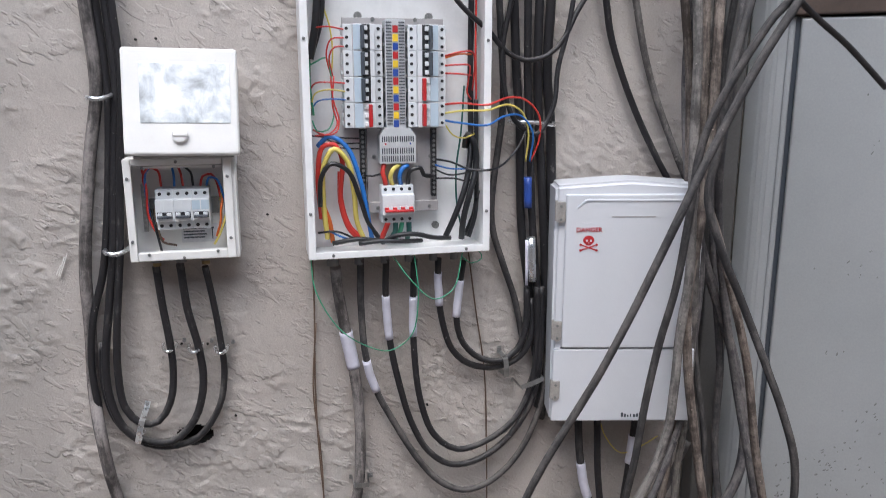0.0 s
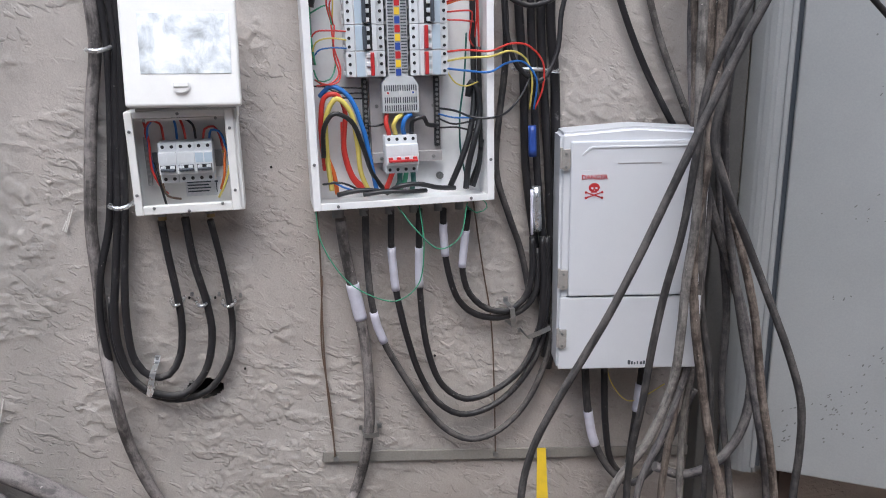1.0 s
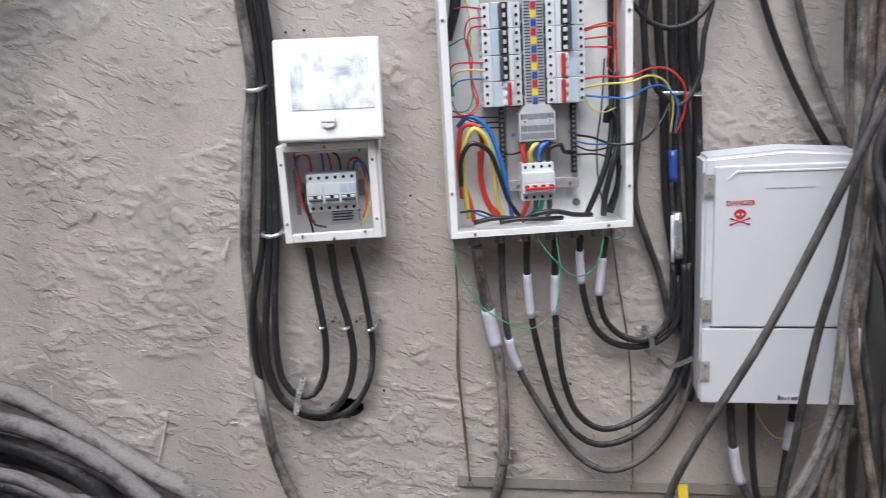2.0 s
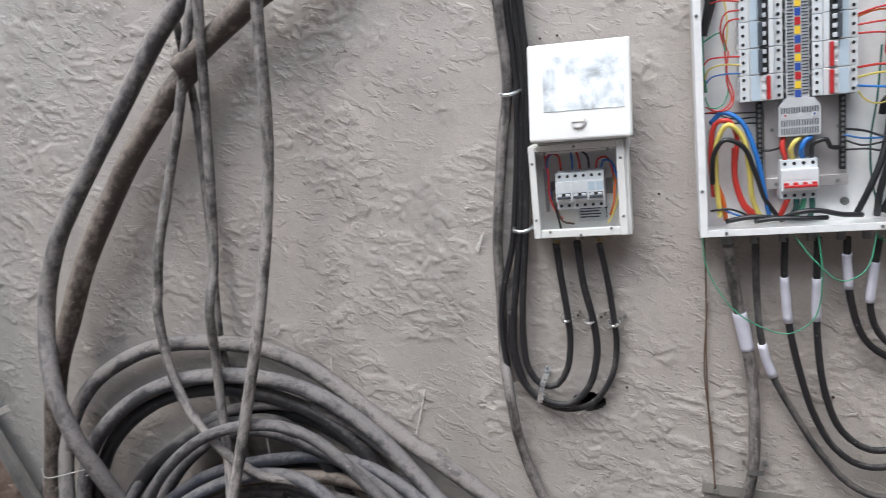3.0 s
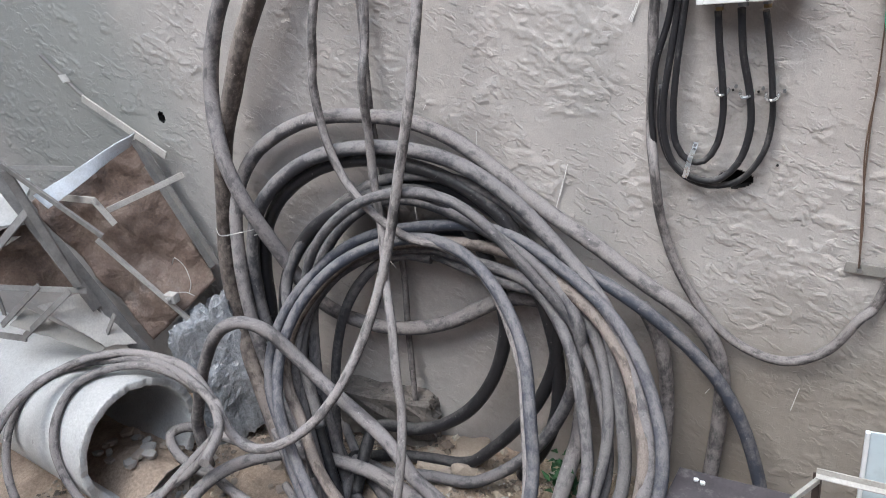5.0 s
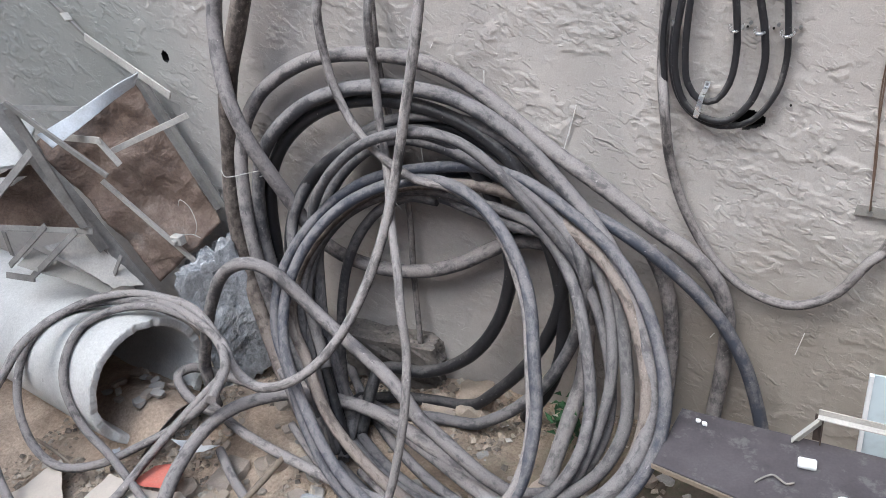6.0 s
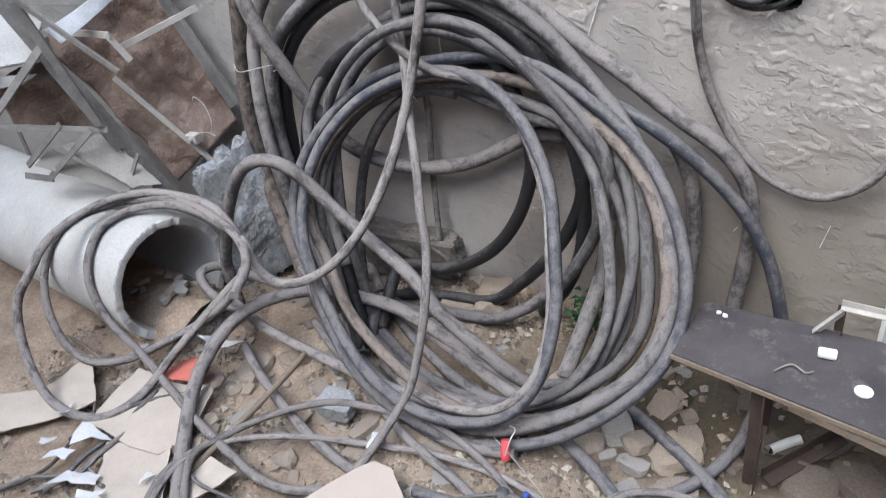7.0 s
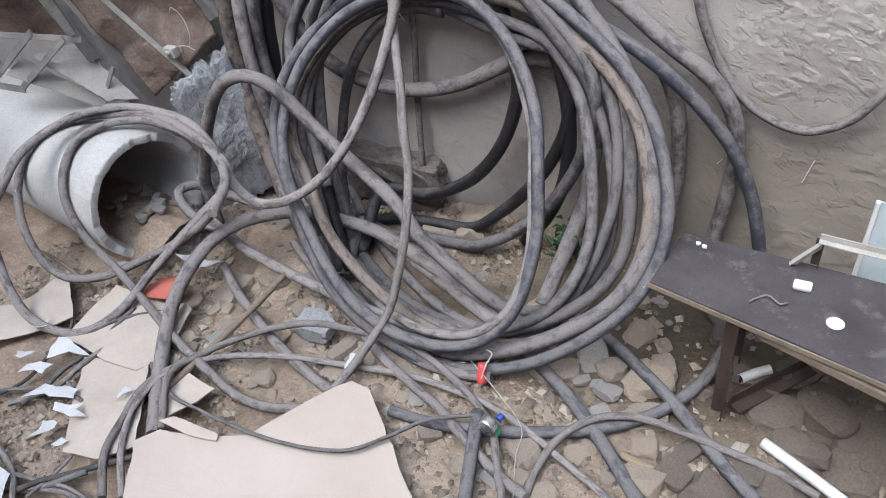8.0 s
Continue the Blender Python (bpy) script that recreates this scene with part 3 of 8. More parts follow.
def breaker_upright(parent, x, z, poles, y, toggle, blue_poles=()):
    """A breaker with its poles side by side: a stepped body, screw holes and toggles."""
    w = poles * POLE
    body = joined(block(x, x + w, y - 0.052, y, z - 0.041, z + 0.041, 0.0015), block(x, x + w, y - 0.066, y - 0.050, z - 0.0225, z + 0.0225, 0.0015))
    b = part("breaker", body, M_MCB, parent)
    for k in range(poles):
        cx = x + (k + 0.5) * POLE
        for dz in (-0.033, 0.033):
            part("terminal_hole", disc(cx, y - 0.0525, z + dz, 0.0036, 0.002, "y", 12), M_DARK, b)
        part("label_panel", block(cx - 0.0076, cx + 0.0076, y - 0.0672, y - 0.0655, z + 0.001, z + 0.020), M_MCBBLUE if k in blue_poles else M_MCB, b)
    part("toggle_slot", block(x + 0.003, x + w - 0.003, y - 0.0673, y - 0.065, z - 0.016, z - 0.003), M_DARK if toggle is not M_RED else M_MCB, b)
    for k in range(poles):
        cx = x + (k + 0.5) * POLE
        part("toggle", block(cx - 0.0045, cx + 0.0045, y - 0.074, y - 0.066, z - 0.012, z - 0.004, 0.001), M_MCB if toggle is not M_RED else M_RED, b)
    part("toggle_bar", block(x + 0.004, x + w - 0.004, y - 0.080, y - 0.073, z - 0.014, z - 0.0085, 0.0015), toggle, b)
    return b


def breaker_sideways(parent, x, z_top, poles, y, mirror, toggle, blue_half):
    """A breaker turned on its side, its poles stacked downwards; x is its outer end, mirror points inwards."""
    s = 1 if not mirror else -1
    h = poles * POLE
    z0 = z_top - h

    def bx(a, c, y0, y1, q0, q1, bev=0.0):
        lo, hi = sorted((x + s * a, x + s * c))
        return block(lo, hi, y0, y1, q0, q1, bev)

    body = joined(bx(0, 0.082, y - 0.050, y, z0 + 0.0004, z_top - 0.0004, 0.0012), bx(0.019, 0.064, y - 0.066, y - 0.048, z0 + 0.0004, z_top - 0.0004, 0.0014))
    b = part("breaker", body, M_MCB, parent)
    part("label_panel", bx(0.020, 0.037, y - 0.0672, y - 0.0655, z0 + 0.002, z_top - 0.002), M_MCBBLUE if blue_half else M_MCB, b)
    part("toggle_slot", bx(0.038, 0.054, y - 0.0672, y - 0.0655, z0 + 0.001, z_top - 0.001), M_DARK if toggle is M_TOGGLE else M_MCB, b)
    for k in range(poles):
        cz = z_top - (k + 0.5) * POLE
        for a in (0.008, 0.074):
            part("terminal_hole", disc(x + s * a, y - 0.0505, cz, 0.0034, 0.002, "y", 12), M_DARK, b)
        part("toggle", bx(0.040, 0.049, y - 0.072, y - 0.066, cz - 0.0045, cz + 0.0045, 0.001), M_MCB, b)
        part("outer_clip", bx(-0.0035, 0.001, y - 0.03, y - 0.02, cz - 0.004, cz + 0.004, 0.0008), M_MCB, b)
    off = 0.034 if toggle is M_TOGGLE else 0.048
    part("toggle_bar", bx(off, off + 0.0075, y - 0.081, y - 0.066, z0 + 0.003, z_top - 0.003, 0.002), toggle, b)
    return b


def wire(parent, name, colour, radius, pts, seed=0, label=""):
    return part(name, tube(pts, radius, 0.008, 8, 0.0, seed), M_WIRE[colour], parent, label or f"{colour} insulated wire")


# ---- large open distribution board ----
board = thing("distribution_board", "open white steel distribution board full of breakers and coloured wires", "distribution board", pose(0, 0, 0))
BX0, BX1, BZ0, BZ1, BF = 0.095, 0.487, 1.425, 2.160, 1.475
part("back_panel", block(BX0, BX1, 1.584, 1.589, BZ0, BZ1), M_WHITE, board)
part("side_panel", block(BX0, BX0 + 0.003, BF + 0.002, 1.584, BZ0, BZ1), M_WHITE, board)
part("side_panel", block(BX1 - 0.003, BX1, BF + 0.002, 1.584, BZ0, BZ1), M_WHITE, board)
part("bottom_panel", block(BX0 + 0.003, BX1 - 0.003, BF + 0.002, 1.584, BZ0, BZ0 + 0.003), M_WHITE, board)
part("top_panel", block(BX0 + 0.003, BX1 - 0.003, BF + 0.002, 1.584, BZ1 - 0.003, BZ1), M_WHITE, board)
for a in (block(BX0, BX0 + 0.0155, BF - 0.002, BF + 0.002, BZ0, BZ1, 0.0008), block(BX1 - 0.0155, BX1, BF - 0.002, BF + 0.002, BZ0, BZ1, 0.0008),
          block(BX0 + 0.0155, BX1 - 0.0155, BF - 0.002, BF + 0.002, BZ0, BZ0 + 0.0145, 0.0008), block(BX0 + 0.0155, BX1 - 0.0155, BF - 0.002, BF + 0.002, BZ1 - 0.0145, BZ1, 0.0008)):
    part("front_flange", a, M_WHITE, board)
for sx, sz in ((0.1015, 1.872), (0.1015, 1.522), (0.479, 1.872), (0.479, 1.514), (0.146, 1.432), (0.434, 1.432)):
    screw(board, sx, BF - 0.003, sz, 0.0034)
part("mounting_plate", block(0.232, 0.388, 1.556, 1.560, 1.508, 1.690, 0.0006), M_PLATE, board)
part("mounting_lip", block(0.232, 0.388, 1.545, 1.556, 1.508, 1.530, 0.0006), M_PLATE, board)
part("upper_plate", block(0.186, 0.404, 1.562, 1.566, 1.69, 1.92, 0.0006), M_PLATE, board)
for sx, sz in ((0.247, 1.630), (0.372, 1.628), (0.252, 1.518), (0.368, 1.518)):
    screw(board, sx, 1.5545 if sz > 1.6 else 1.544, sz, 0.0042, "plate_screw", M_STEEL)
for sx, sz in ((0.222, 1.925), (0.376, 1.925), (0.389, 1.468)):
    part("bolt", joined(disc(sx, 1.580, sz, 0.0085, 0.006, "y", 18), disc(sx, 1.575, sz, 0.005, 0.010, "y", 6)), M_STEEL, board)
for sx, sz in ((0.251, 1.917), (0.342, 1.917)):
    screw(board, sx, 1.560, sz, 0.0045, "plate_screw", M_STEEL)
MY = 1.581
tops = (1.905, 1.852, 1.799, 1.746)
for i, zt in enumerate(tops):
    breaker_sideways(board, 0.184, zt, 3, MY, False, M_RED if i == 3 else M_TOGGLE, True)
    breaker_sideways(board, 0.402, zt, 3, MY, True, M_RED if i >= 2 else M_TOGGLE, True)
busbar = part("busbar_cover", block(0.2715, 0.3145, 1.528, 1.575, 1.690, 1.915, 0.002), M_BUSBAR, board, "pale grey slotted busbar cover with coloured phase marks")
for k in range(12):
    zc = 1.896 - k * POLE
    part("phase_mark", block(0.2875, 0.2985, 1.5262, 1.5284, zc - 0.0072, zc + 0.0072), (M_RED, M_YELLOW, M_BLUE)[k % 3], busbar)
for k in range(34):
    zc = 1.909 - k * 0.0063
    for x0 in (0.2735, 0.3005):
        part("slot", block(x0, x0 + 0.012, 1.5265, 1.5283, zc - 0.0012, zc + 0.0012), M_TOGGLE, busbar)
for k in range(7):
    for x0, c in ((0.2705, 0.2675), (0.3155, 0.3185)):
        part("contact_tab", disc(x0, 1.535, 1.895 - k * 0.031, 0.0042, 0.006, "y", 10), M_STEEL, busbar)
lower = bmesh.new()
vs = [lower.verts.new((x, y, z)) for y in (1.524, 1.56) for x, z in ((0.256, 1.617), (0.334, 1.617), (0.334, 1.676), (0.322, 1.692), (0.268, 1.692), (0.256, 1.676))]
lower.faces.new(vs[:6])
lower.faces.new(vs[:5:-1])
for k in range(6):
    lower.faces.new((vs[k], vs[6 + k], vs[6 + (k + 1) % 6], vs[(k + 1) % 6]))
bmesh.ops.recalc_face_normals(lower, faces=lower.faces)
vented = part("vented_cover", lower, M_BUSBAR, board, "grey vented plastic cover under the busbar")
for row in range(3):
    for col in range(15):
        x0 = 0.2605 + col * 0.0047 + (0.001 if col > 7 else 0)
        z0 = 1.621 + row * 0.0165 + (0.0085 if row == 2 else 0)
        part("vent_slot", block(x0, x0 + 0.0022, 1.5225, 1.5245, z0, z0 + 0.0125), M_TOGGLE, vented)
for x0, mm in ((0.268, M_RED), (0.295, M_PAPER), (0.322, M_BLUE)):
    part("phase_label", block(x0 - 0.0045, x0 + 0.0045, 1.5222, 1.5242, 1.6545, 1.6635), M_PAPER, vented)
    if mm is not M_PAPER:
        part("phase_dot", block(x0 - 0.0018, x0 + 0.0018, 1.5215, 1.5224, 1.657, 1.661), mm, vented)
breaker_upright(board, 0.2575, 1.528, 4, 1.578, M_RED)
for x0 in (0.222, 0.3785):
    bar = part("terminal_bar", block(x0 - 0.0055, x0 + 0.0055, 1.545, 1.562, 1.540, 1.690, 0.001), M_DARK, board, "black neutral terminal bar")
    for k in range(14):
        part("terminal_screw", disc(x0, 1.5445, 1.683 - k * 0.0103, 0.0034, 0.002, "y", 10), M_STEEL if x0 < 0.3 else M_SCREW, bar)
part("earth_strip", block(0.113, 0.118, 1.545, 1.552, 1.72, 1.85, 0.0005), M_STEEL, board)

# thick supply tails looping in the lower left of the board
for nm, col, r, pts in (
    ("supply_tail", "blue", 0.0054, [(0.126, 1.545, 1.655), (0.15, 1.535, 1.676), (0.185, 1.53, 1.655), (0.212, 1.525, 1.585), (0.228, 1.53, 1.50), (0.238, 1.545, 1.447)]),
    ("supply_tail", "red", 0.0054, [(0.128, 1.54, 1.50), (0.124, 1.53, 1.60), (0.135, 1.525, 1.655), (0.158, 1.52, 1.66), (0.175, 1.53, 1.63), (0.172, 1.545, 1.54), (0.192, 1.55, 1.475), (0.225, 1.55, 1.447)]),
    ("supply_tail", "yellow", 0.0056, [(0.140, 1.54, 1.455), (0.133, 1.53, 1.54), (0.137, 1.515, 1.622), (0.158, 1.51, 1.652), (0.185, 1.515, 1.625), (0.198, 1.525, 1.56), (0.205, 1.54, 1.49), (0.222, 1.55, 1.445)]),
    ("supply_tail", "orange", 0.0052, [(0.131, 1.535, 1.62), (0.128, 1.54, 1.55), (0.146, 1.545, 1.49), (0.152, 1.55, 1.445)]),
    ("supply_tail", "black", 0.0052, [(0.125, 1.52, 1.53), (0.129, 1.505, 1.595), (0.150, 1.50, 1.622), (0.185, 1.505, 1.605), (0.208, 1.515, 1.55), (0.228, 1.53, 1.49), (0.252, 1.545, 1.452)]),
    ("supply_tail", "red", 0.0055, [(0.172, 1.55, 1.60), (0.172, 1.55, 1.53), (0.188, 1.55, 1.475), (0.21, 1.555, 1.448)]),
    ("branch_wire", "blue", 0.0023, [(0.140, 1.54, 1.475), (0.165, 1.53, 1.462), (0.20, 1.54, 1.447)]),
    ("branch_wire", "black", 0.0023, [(0.12, 1.535, 1.47), (0.16, 1.53, 1.472), (0.205, 1.535, 1.45)]),
    ("outgoing_tail", "red", 0.006, [(0.272, 1.53, 1.488), (0.265, 1.54, 1.465), (0.258, 1.55, 1.445)]),
    ("outgoing_tail", "teal", 0.006, [(0.289, 1.53, 1.488), (0.288, 1.54, 1.462), (0.278, 1.55, 1.445)]),
    ("outgoing_tail", "green", 0.0055, [(0.303, 1.53, 1.488), (0.300, 1.54, 1.465), (0.288, 1.55, 1.445)]),
    ("outgoing_tail", "teal", 0.006, [(0.318, 1.53, 1.488), (0.320, 1.54, 1.462), (0.318, 1.55, 1.445)]),
    ("cross_cable", "black", 0.0055, [(0.255, 1.52, 1.445), (0.285, 1.505, 1.462), (0.325, 1.505, 1.464), (0.37, 1.515, 1.452), (0.412, 1.53, 1.446)]),
    ("cross_cable", "black", 0.0050, [(0.205, 1.515, 1.446), (0.25, 1.505, 1.452), (0.30, 1.505, 1.449), (0.345, 1.52, 1.446)]),
    ("cross_cable", "black", 0.0055, [(0.150, 1.53, 1.446), (0.20, 1.52, 1.455), (0.26, 1.525, 1.447)]),
    ("phase_link", "red", 0.0052, [(0.266, 1.535, 1.615), (0.262, 1.53, 1.597), (0.267, 1.53, 1.578), (0.270, 1.545, 1.560)]),
    ("phase_link", "yellow", 0.0052, [(0.300, 1.535, 1.612), (0.286, 1.525, 1.606), (0.278, 1.525, 1.592), (0.286, 1.545, 1.565)]),
    ("phase_link", "blue", 0.0052, [(0.318, 1.53, 1.612), (0.304, 1.525, 1.605), (0.298, 1.525, 1.590), (0.304, 1.545, 1.565)]),
    ("neutral_link", "black", 0.005, [(0.319, 1.54, 1.57), (0.321, 1.525, 1.60), (0.345, 1.525, 1.605), (0.352, 1.53, 1.590), (0.376, 1.54, 1.585)]),
    ("neutral_link", "black", 0.0023, [(0.222, 1.54, 1.592), (0.24, 1.535, 1.590), (0.262, 1.54, 1.594)]),
    ("side_cable", "black", 0.0068, [(0.40, 1.53, 1.447), (0.425, 1.525, 1.505), (0.446, 1.53, 1.56), (0.462, 1.545, 1.63), (0.466, 1.56, 1.70), (0.466, 1.565, 1.80), (0.47, 1.565, 2.14)]),
    ("side_cable", "black", 0.0072, [(0.438, 1.53, 1.444), (0.44, 1.52, 1.49), (0.455, 1.52, 1.55), (0.470, 1.53, 1.60), (0.468, 1.54, 1.66), (0.455, 1.545, 1.675), (0.45, 1.55, 1.645)]),
    ("side_cable", "black", 0.0052, [(0.474, 1.545, 1.75), (0.474, 1.54, 1.62), (0.470, 1.53, 1.50), (0.455, 1.53, 1.447)]),
    ("side_wire", "teal", 0.0021, [(0.448, 1.55, 1.78), (0.440, 1.545, 1.68), (0.428, 1.54, 1.60), (0.43, 1.54, 1.52), (0.446, 1.545, 1.448)]),
    ("side_cable", "black", 0.0055, [(0.452, 1.55, 1.447), (0.47, 1.54, 1.50), (0.478, 1.54, 1.55)]),
    ("corner_cable", "black", 0.008, [(0.139, 1.55, 2.14), (0.137, 1.55, 1.975), (0.130, 1.545, 1.90), (0.117, 1.545, 1.835)]),
    ("corner_cable", "black", 0.006, [(0.152, 1.55, 2.14), (0.148, 1.55, 1.975), (0.141, 1.55, 1.91), (0.120, 1.55, 1.84)]),
    ("left_wire", "red", 0.0017, [(0.130, 1.54, 1.897), (0.152, 1.525, 1.899), (0.186, 1.53, 1.894)]),
    ("left_wire", "red", 0.0017, [(0.160, 1.55, 1.80), (0.150, 1.535, 1.845), (0.160, 1.525, 1.874), (0.186, 1.53, 1.877)]),
    ("left_wire", "red", 0.0017, [(0.163, 1.55, 1.80), (0.156, 1.535, 1.840), (0.166, 1.525, 1.858), (0.186, 1.53, 1.860)]),
    ("left_wire", "yellow", 0.0017, [(0.146, 1.555, 2.14), (0.146, 1.555, 1.955), (0.160, 1.55, 1.90), (0.164, 1.545, 1.85), (0.160, 1.55, 1.80)]),
    ("left_wire", "red", 0.0017, [(0.113, 1.545, 1.77), (0.125, 1.53, 1.786), (0.150, 1.525, 1.788), (0.186, 1.53, 1.786)]),
    ("left_wire", "yellow", 0.0017, [(0.115, 1.545, 1.735), (0.124, 1.53, 1.765), (0.150, 1.525, 1.773), (0.186, 1.53, 1.769)]),
    ("left_wire", "blue", 0.0017, [(0.118, 1.55, 1.735), (0.13, 1.53, 1.750), (0.155, 1.525, 1.754), (0.186, 1.53, 1.752)]),
    ("left_wire", "green", 0.0017, [(0.112, 1.55, 1.82), (0.13, 1.54, 1.83), (0.15, 1.54, 1.838), (0.158, 1.545, 1.81), (0.160, 1.545, 1.75), (0.163, 1.545, 1.72), (0.148, 1.535, 1.690), (0.125, 1.535, 1.688), (0.117, 1.54, 1.71)]),
    ("left_wire", "red", 0.0017, [(0.158, 1.545, 1.80), (0.162, 1.54, 1.75), (0.172, 1.535, 1.71), (0.165, 1.53, 1.685), (0.14, 1.53, 1.680), (0.118, 1.54, 1.69)]),
    ("left_wire", "red", 0.0017, [(0.165, 1.545, 1.80), (0.160, 1.54, 1.74), (0.168, 1.535, 1.70), (0.15, 1.53, 1.682), (0.12, 1.535, 1.678)]),
    ("left_wire", "yellow", 0.0023, [(0.109, 1.54, 1.845), (0.108, 1.535, 1.80), (0.112, 1.54, 1.76)]),
    ("left_wire", "red", 0.0023, [(0.105, 1.54, 1.855), (0.106, 1.53, 1.79), (0.110, 1.54, 1.72), (0.112, 1.54, 1.66)]),
    ("left_wire", "green", 0.0023, [(0.116, 1.545, 1.845), (0.114, 1.54, 1.79), (0.12, 1.54, 1.72)]),
    ("neutral_wire", "black", 0.0017, [(0.113, 1.55, 1.677), (0.16, 1.535, 1.674), (0.218, 1.545, 1.670)]),
    ("neutral_wire", "black", 0.0017, [(0.118, 1.55, 1.69), (0.16, 1.53, 1.664), (0.218, 1.545, 1.660)]),
    ("neutral_wire", "black", 0.0017, [(0.13, 1.55, 1.66), (0.175, 1.53, 1.652), (0.218, 1.545, 1.648)]),
    ("right_wire", "red", 0.0019, [(0.401, 1.53, 1.842), (0.43, 1.52, 1.850), (0.462, 1.53, 1.850), (0.470, 1.545, 1.82), (0.468, 1.555, 1.77)]),
    ("right_wire", "orange", 0.0019, [(0.401, 1.53, 1.838), (0.43, 1.525, 1.846), (0.46, 1.535, 1.846)]),
    ("right_wire", "red", 0.0019, [(0.401, 1.53, 1.822), (0.43, 1.52, 1.824), (0.455, 1.53, 1.822), (0.456, 1.545, 1.79), (0.455, 1.55, 1.765), (0.466, 1.555, 1.75)]),
    ("right_wire", "red", 0.0019, [(0.401, 1.53, 1.806), (0.43, 1.525, 1.805), (0.46, 1.535, 1.802)]),
    ("right_wire", "red", 0.0022, [(0.474, 1.55, 2.14), (0.474, 1.55, 1.96), (0.472, 1.545, 1.86), (0.474, 1.545, 1.76), (0.476, 1.55, 1.64)]),
    ("right_wire", "yellow", 0.0017, [(0.401, 1.54, 1.700), (0.418, 1.53, 1.675), (0.44, 1.53, 1.668), (0.47, 1.54, 1.676)]),
    ("right_wire", "blue", 0.0019, [(0.38, 1.54, 1.610), (0.41, 1.53, 1.602), (0.45, 1.53, 1.600), (0.474, 1.54, 1.597)]),
    ("right_wire", "black", 0.0021, [(0.38, 1.54, 1.600), (0.41, 1.53, 1.588), (0.45, 1.53, 1.592), (0.474, 1.54, 1.597)]),
    ("right_wire", "black", 0.0021, [(0.38, 1.54, 1.580), (0.42, 1.53, 1.580), (0.455, 1.53, 1.573), (0.472, 1.54, 1.585)]),
):
    wire(board, nm, col, r, pts, len(board.children))
# wires that leave the board to the riser cables
for nm, col, r, pts in (
    ("outgoing_wire", "red", 0.0023, [(0.401, 1.53, 1.741), (0.43, 1.50, 1.744), (0.475, 1.462, 1.741), (0.53, 1.49, 1.755), (0.575, 1.51, 1.750), (0.612, 1.52, 1.715), (0.617, 1.53, 1.66), (0.602, 1.54, 1.612)]),
    ("outgoing_wire", "yellow", 0.0023, [(0.401, 1.53, 1.722), (0.43, 1.50, 1.728), (0.475, 1.462, 1.730), (0.53, 1.49, 1.740), (0.57, 1.51, 1.722), (0.588, 1.52, 1.68), (0.590, 1.54, 1.612)]),
    ("outgoing_wire", "blue", 0.0023, [(0.401, 1.53, 1.706), (0.43, 1.50, 1.702), (0.475, 1.462, 1.699), (0.52, 1.49, 1.715), (0.565, 1.51, 1.716), (0.596, 1.515, 1.680), (0.600, 1.54, 1.612)]),
    ("outgoing_wire", "black", 0.0025, [(0.382, 1.545, 1.622), (0.41, 1.51, 1.618), (0.44, 1.475, 1.606), (0.478, 1.462, 1.604), (0.52, 1.49, 1.612), (0.56, 1.51, 1.645), (0.588, 1.53, 1.685)]),
):
    wire(board, nm, col, r, pts, len(board.children))
for gx_, gr in ((0.1485, 0.016), (0.205, 0.012), (0.262, 0.0115), (0.316, 0.0115), (0.372, 0.0115), (0.42, 0.0115)):
    gl = part("cable_gland", joined(disc(gx_, 1.527, 1.419, gr, 0.012, "z", 8), disc(gx_, 1.527, 1.406, gr * 0.82, 0.016, "z", 16)), M_SCREW, board)

# ---- small box with its lid swung up ----
small = thing("breaker_box", "small white steel breaker box with hinged lid swung up open", "breaker box")
SX0, SX1, SZ0, SZ1, SF = -0.2585, -0.052, 1.433, 1.640, 1.508
part("back_panel", block(SX0, SX1, 1.590, 1.594, SZ0, SZ1), M_OFFWHITE, small)
part("side_panel", block(SX0, SX0 + 0.004, SF, 1.590, SZ0, SZ1), M_OFFWHITE, small)
part("side_panel", block(SX1 - 0.004, SX1 + 0.008, SF + 0.004, 1.590, SZ0 - 0.002, SZ1, 0.003), M_OFFWHITE, small)
part("bottom_panel", block(SX0 + 0.004, SX1 - 0.004, SF, 1.590, SZ0, SZ0 + 0.004), M_OFFWHITE, small)
part("top_panel", block(SX0 + 0.004, SX1 - 0.004, SF, 1.590, SZ1 - 0.004, SZ1), M_OFFWHITE, small)
part("front_rail", block(SX0, SX0 + 0.015, SF - 0.005, SF + 0.001, SZ0, SZ1, 0.0015), M_OFFWHITE, small)
part("front_rail", block(SX1 - 0.017, SX1, SF - 0.005, SF + 0.001, SZ0, SZ1, 0.0015), M_OFFWHITE, small)
part("front_rail", block(SX0 + 0.015, SX1 - 0.017, SF - 0.004, SF + 0.012, SZ0, SZ0 + 0.018, 0.002), M_OFFWHITE, small)
part("front_rail", block(SX0 + 0.015, SX1 - 0.017, SF - 0.004, SF + 0.012, SZ1 - 0.013, SZ1, 0.002), M_OFFWHITE, small)
part("inner_lip", block(SX0 + 0.016, SX1 - 0.018, SF + 0.012, SF + 0.03, SZ1 - 0.020, SZ1 - 0.016), M_OFFWHITE, small)
for sx, sz in ((-0.2515, 1.602), (-0.2515, 1.475), (-0.0605, 1.602), (-0.0605, 1.475), (-0.158, 1.634), (-0.155, 1.4375), (-0.222, 1.447), (-0.088, 1.449), (-0.222, 1.623), (-0.086, 1.623)):
    screw(small, sx, SF - 0.0055, sz, 0.0032)
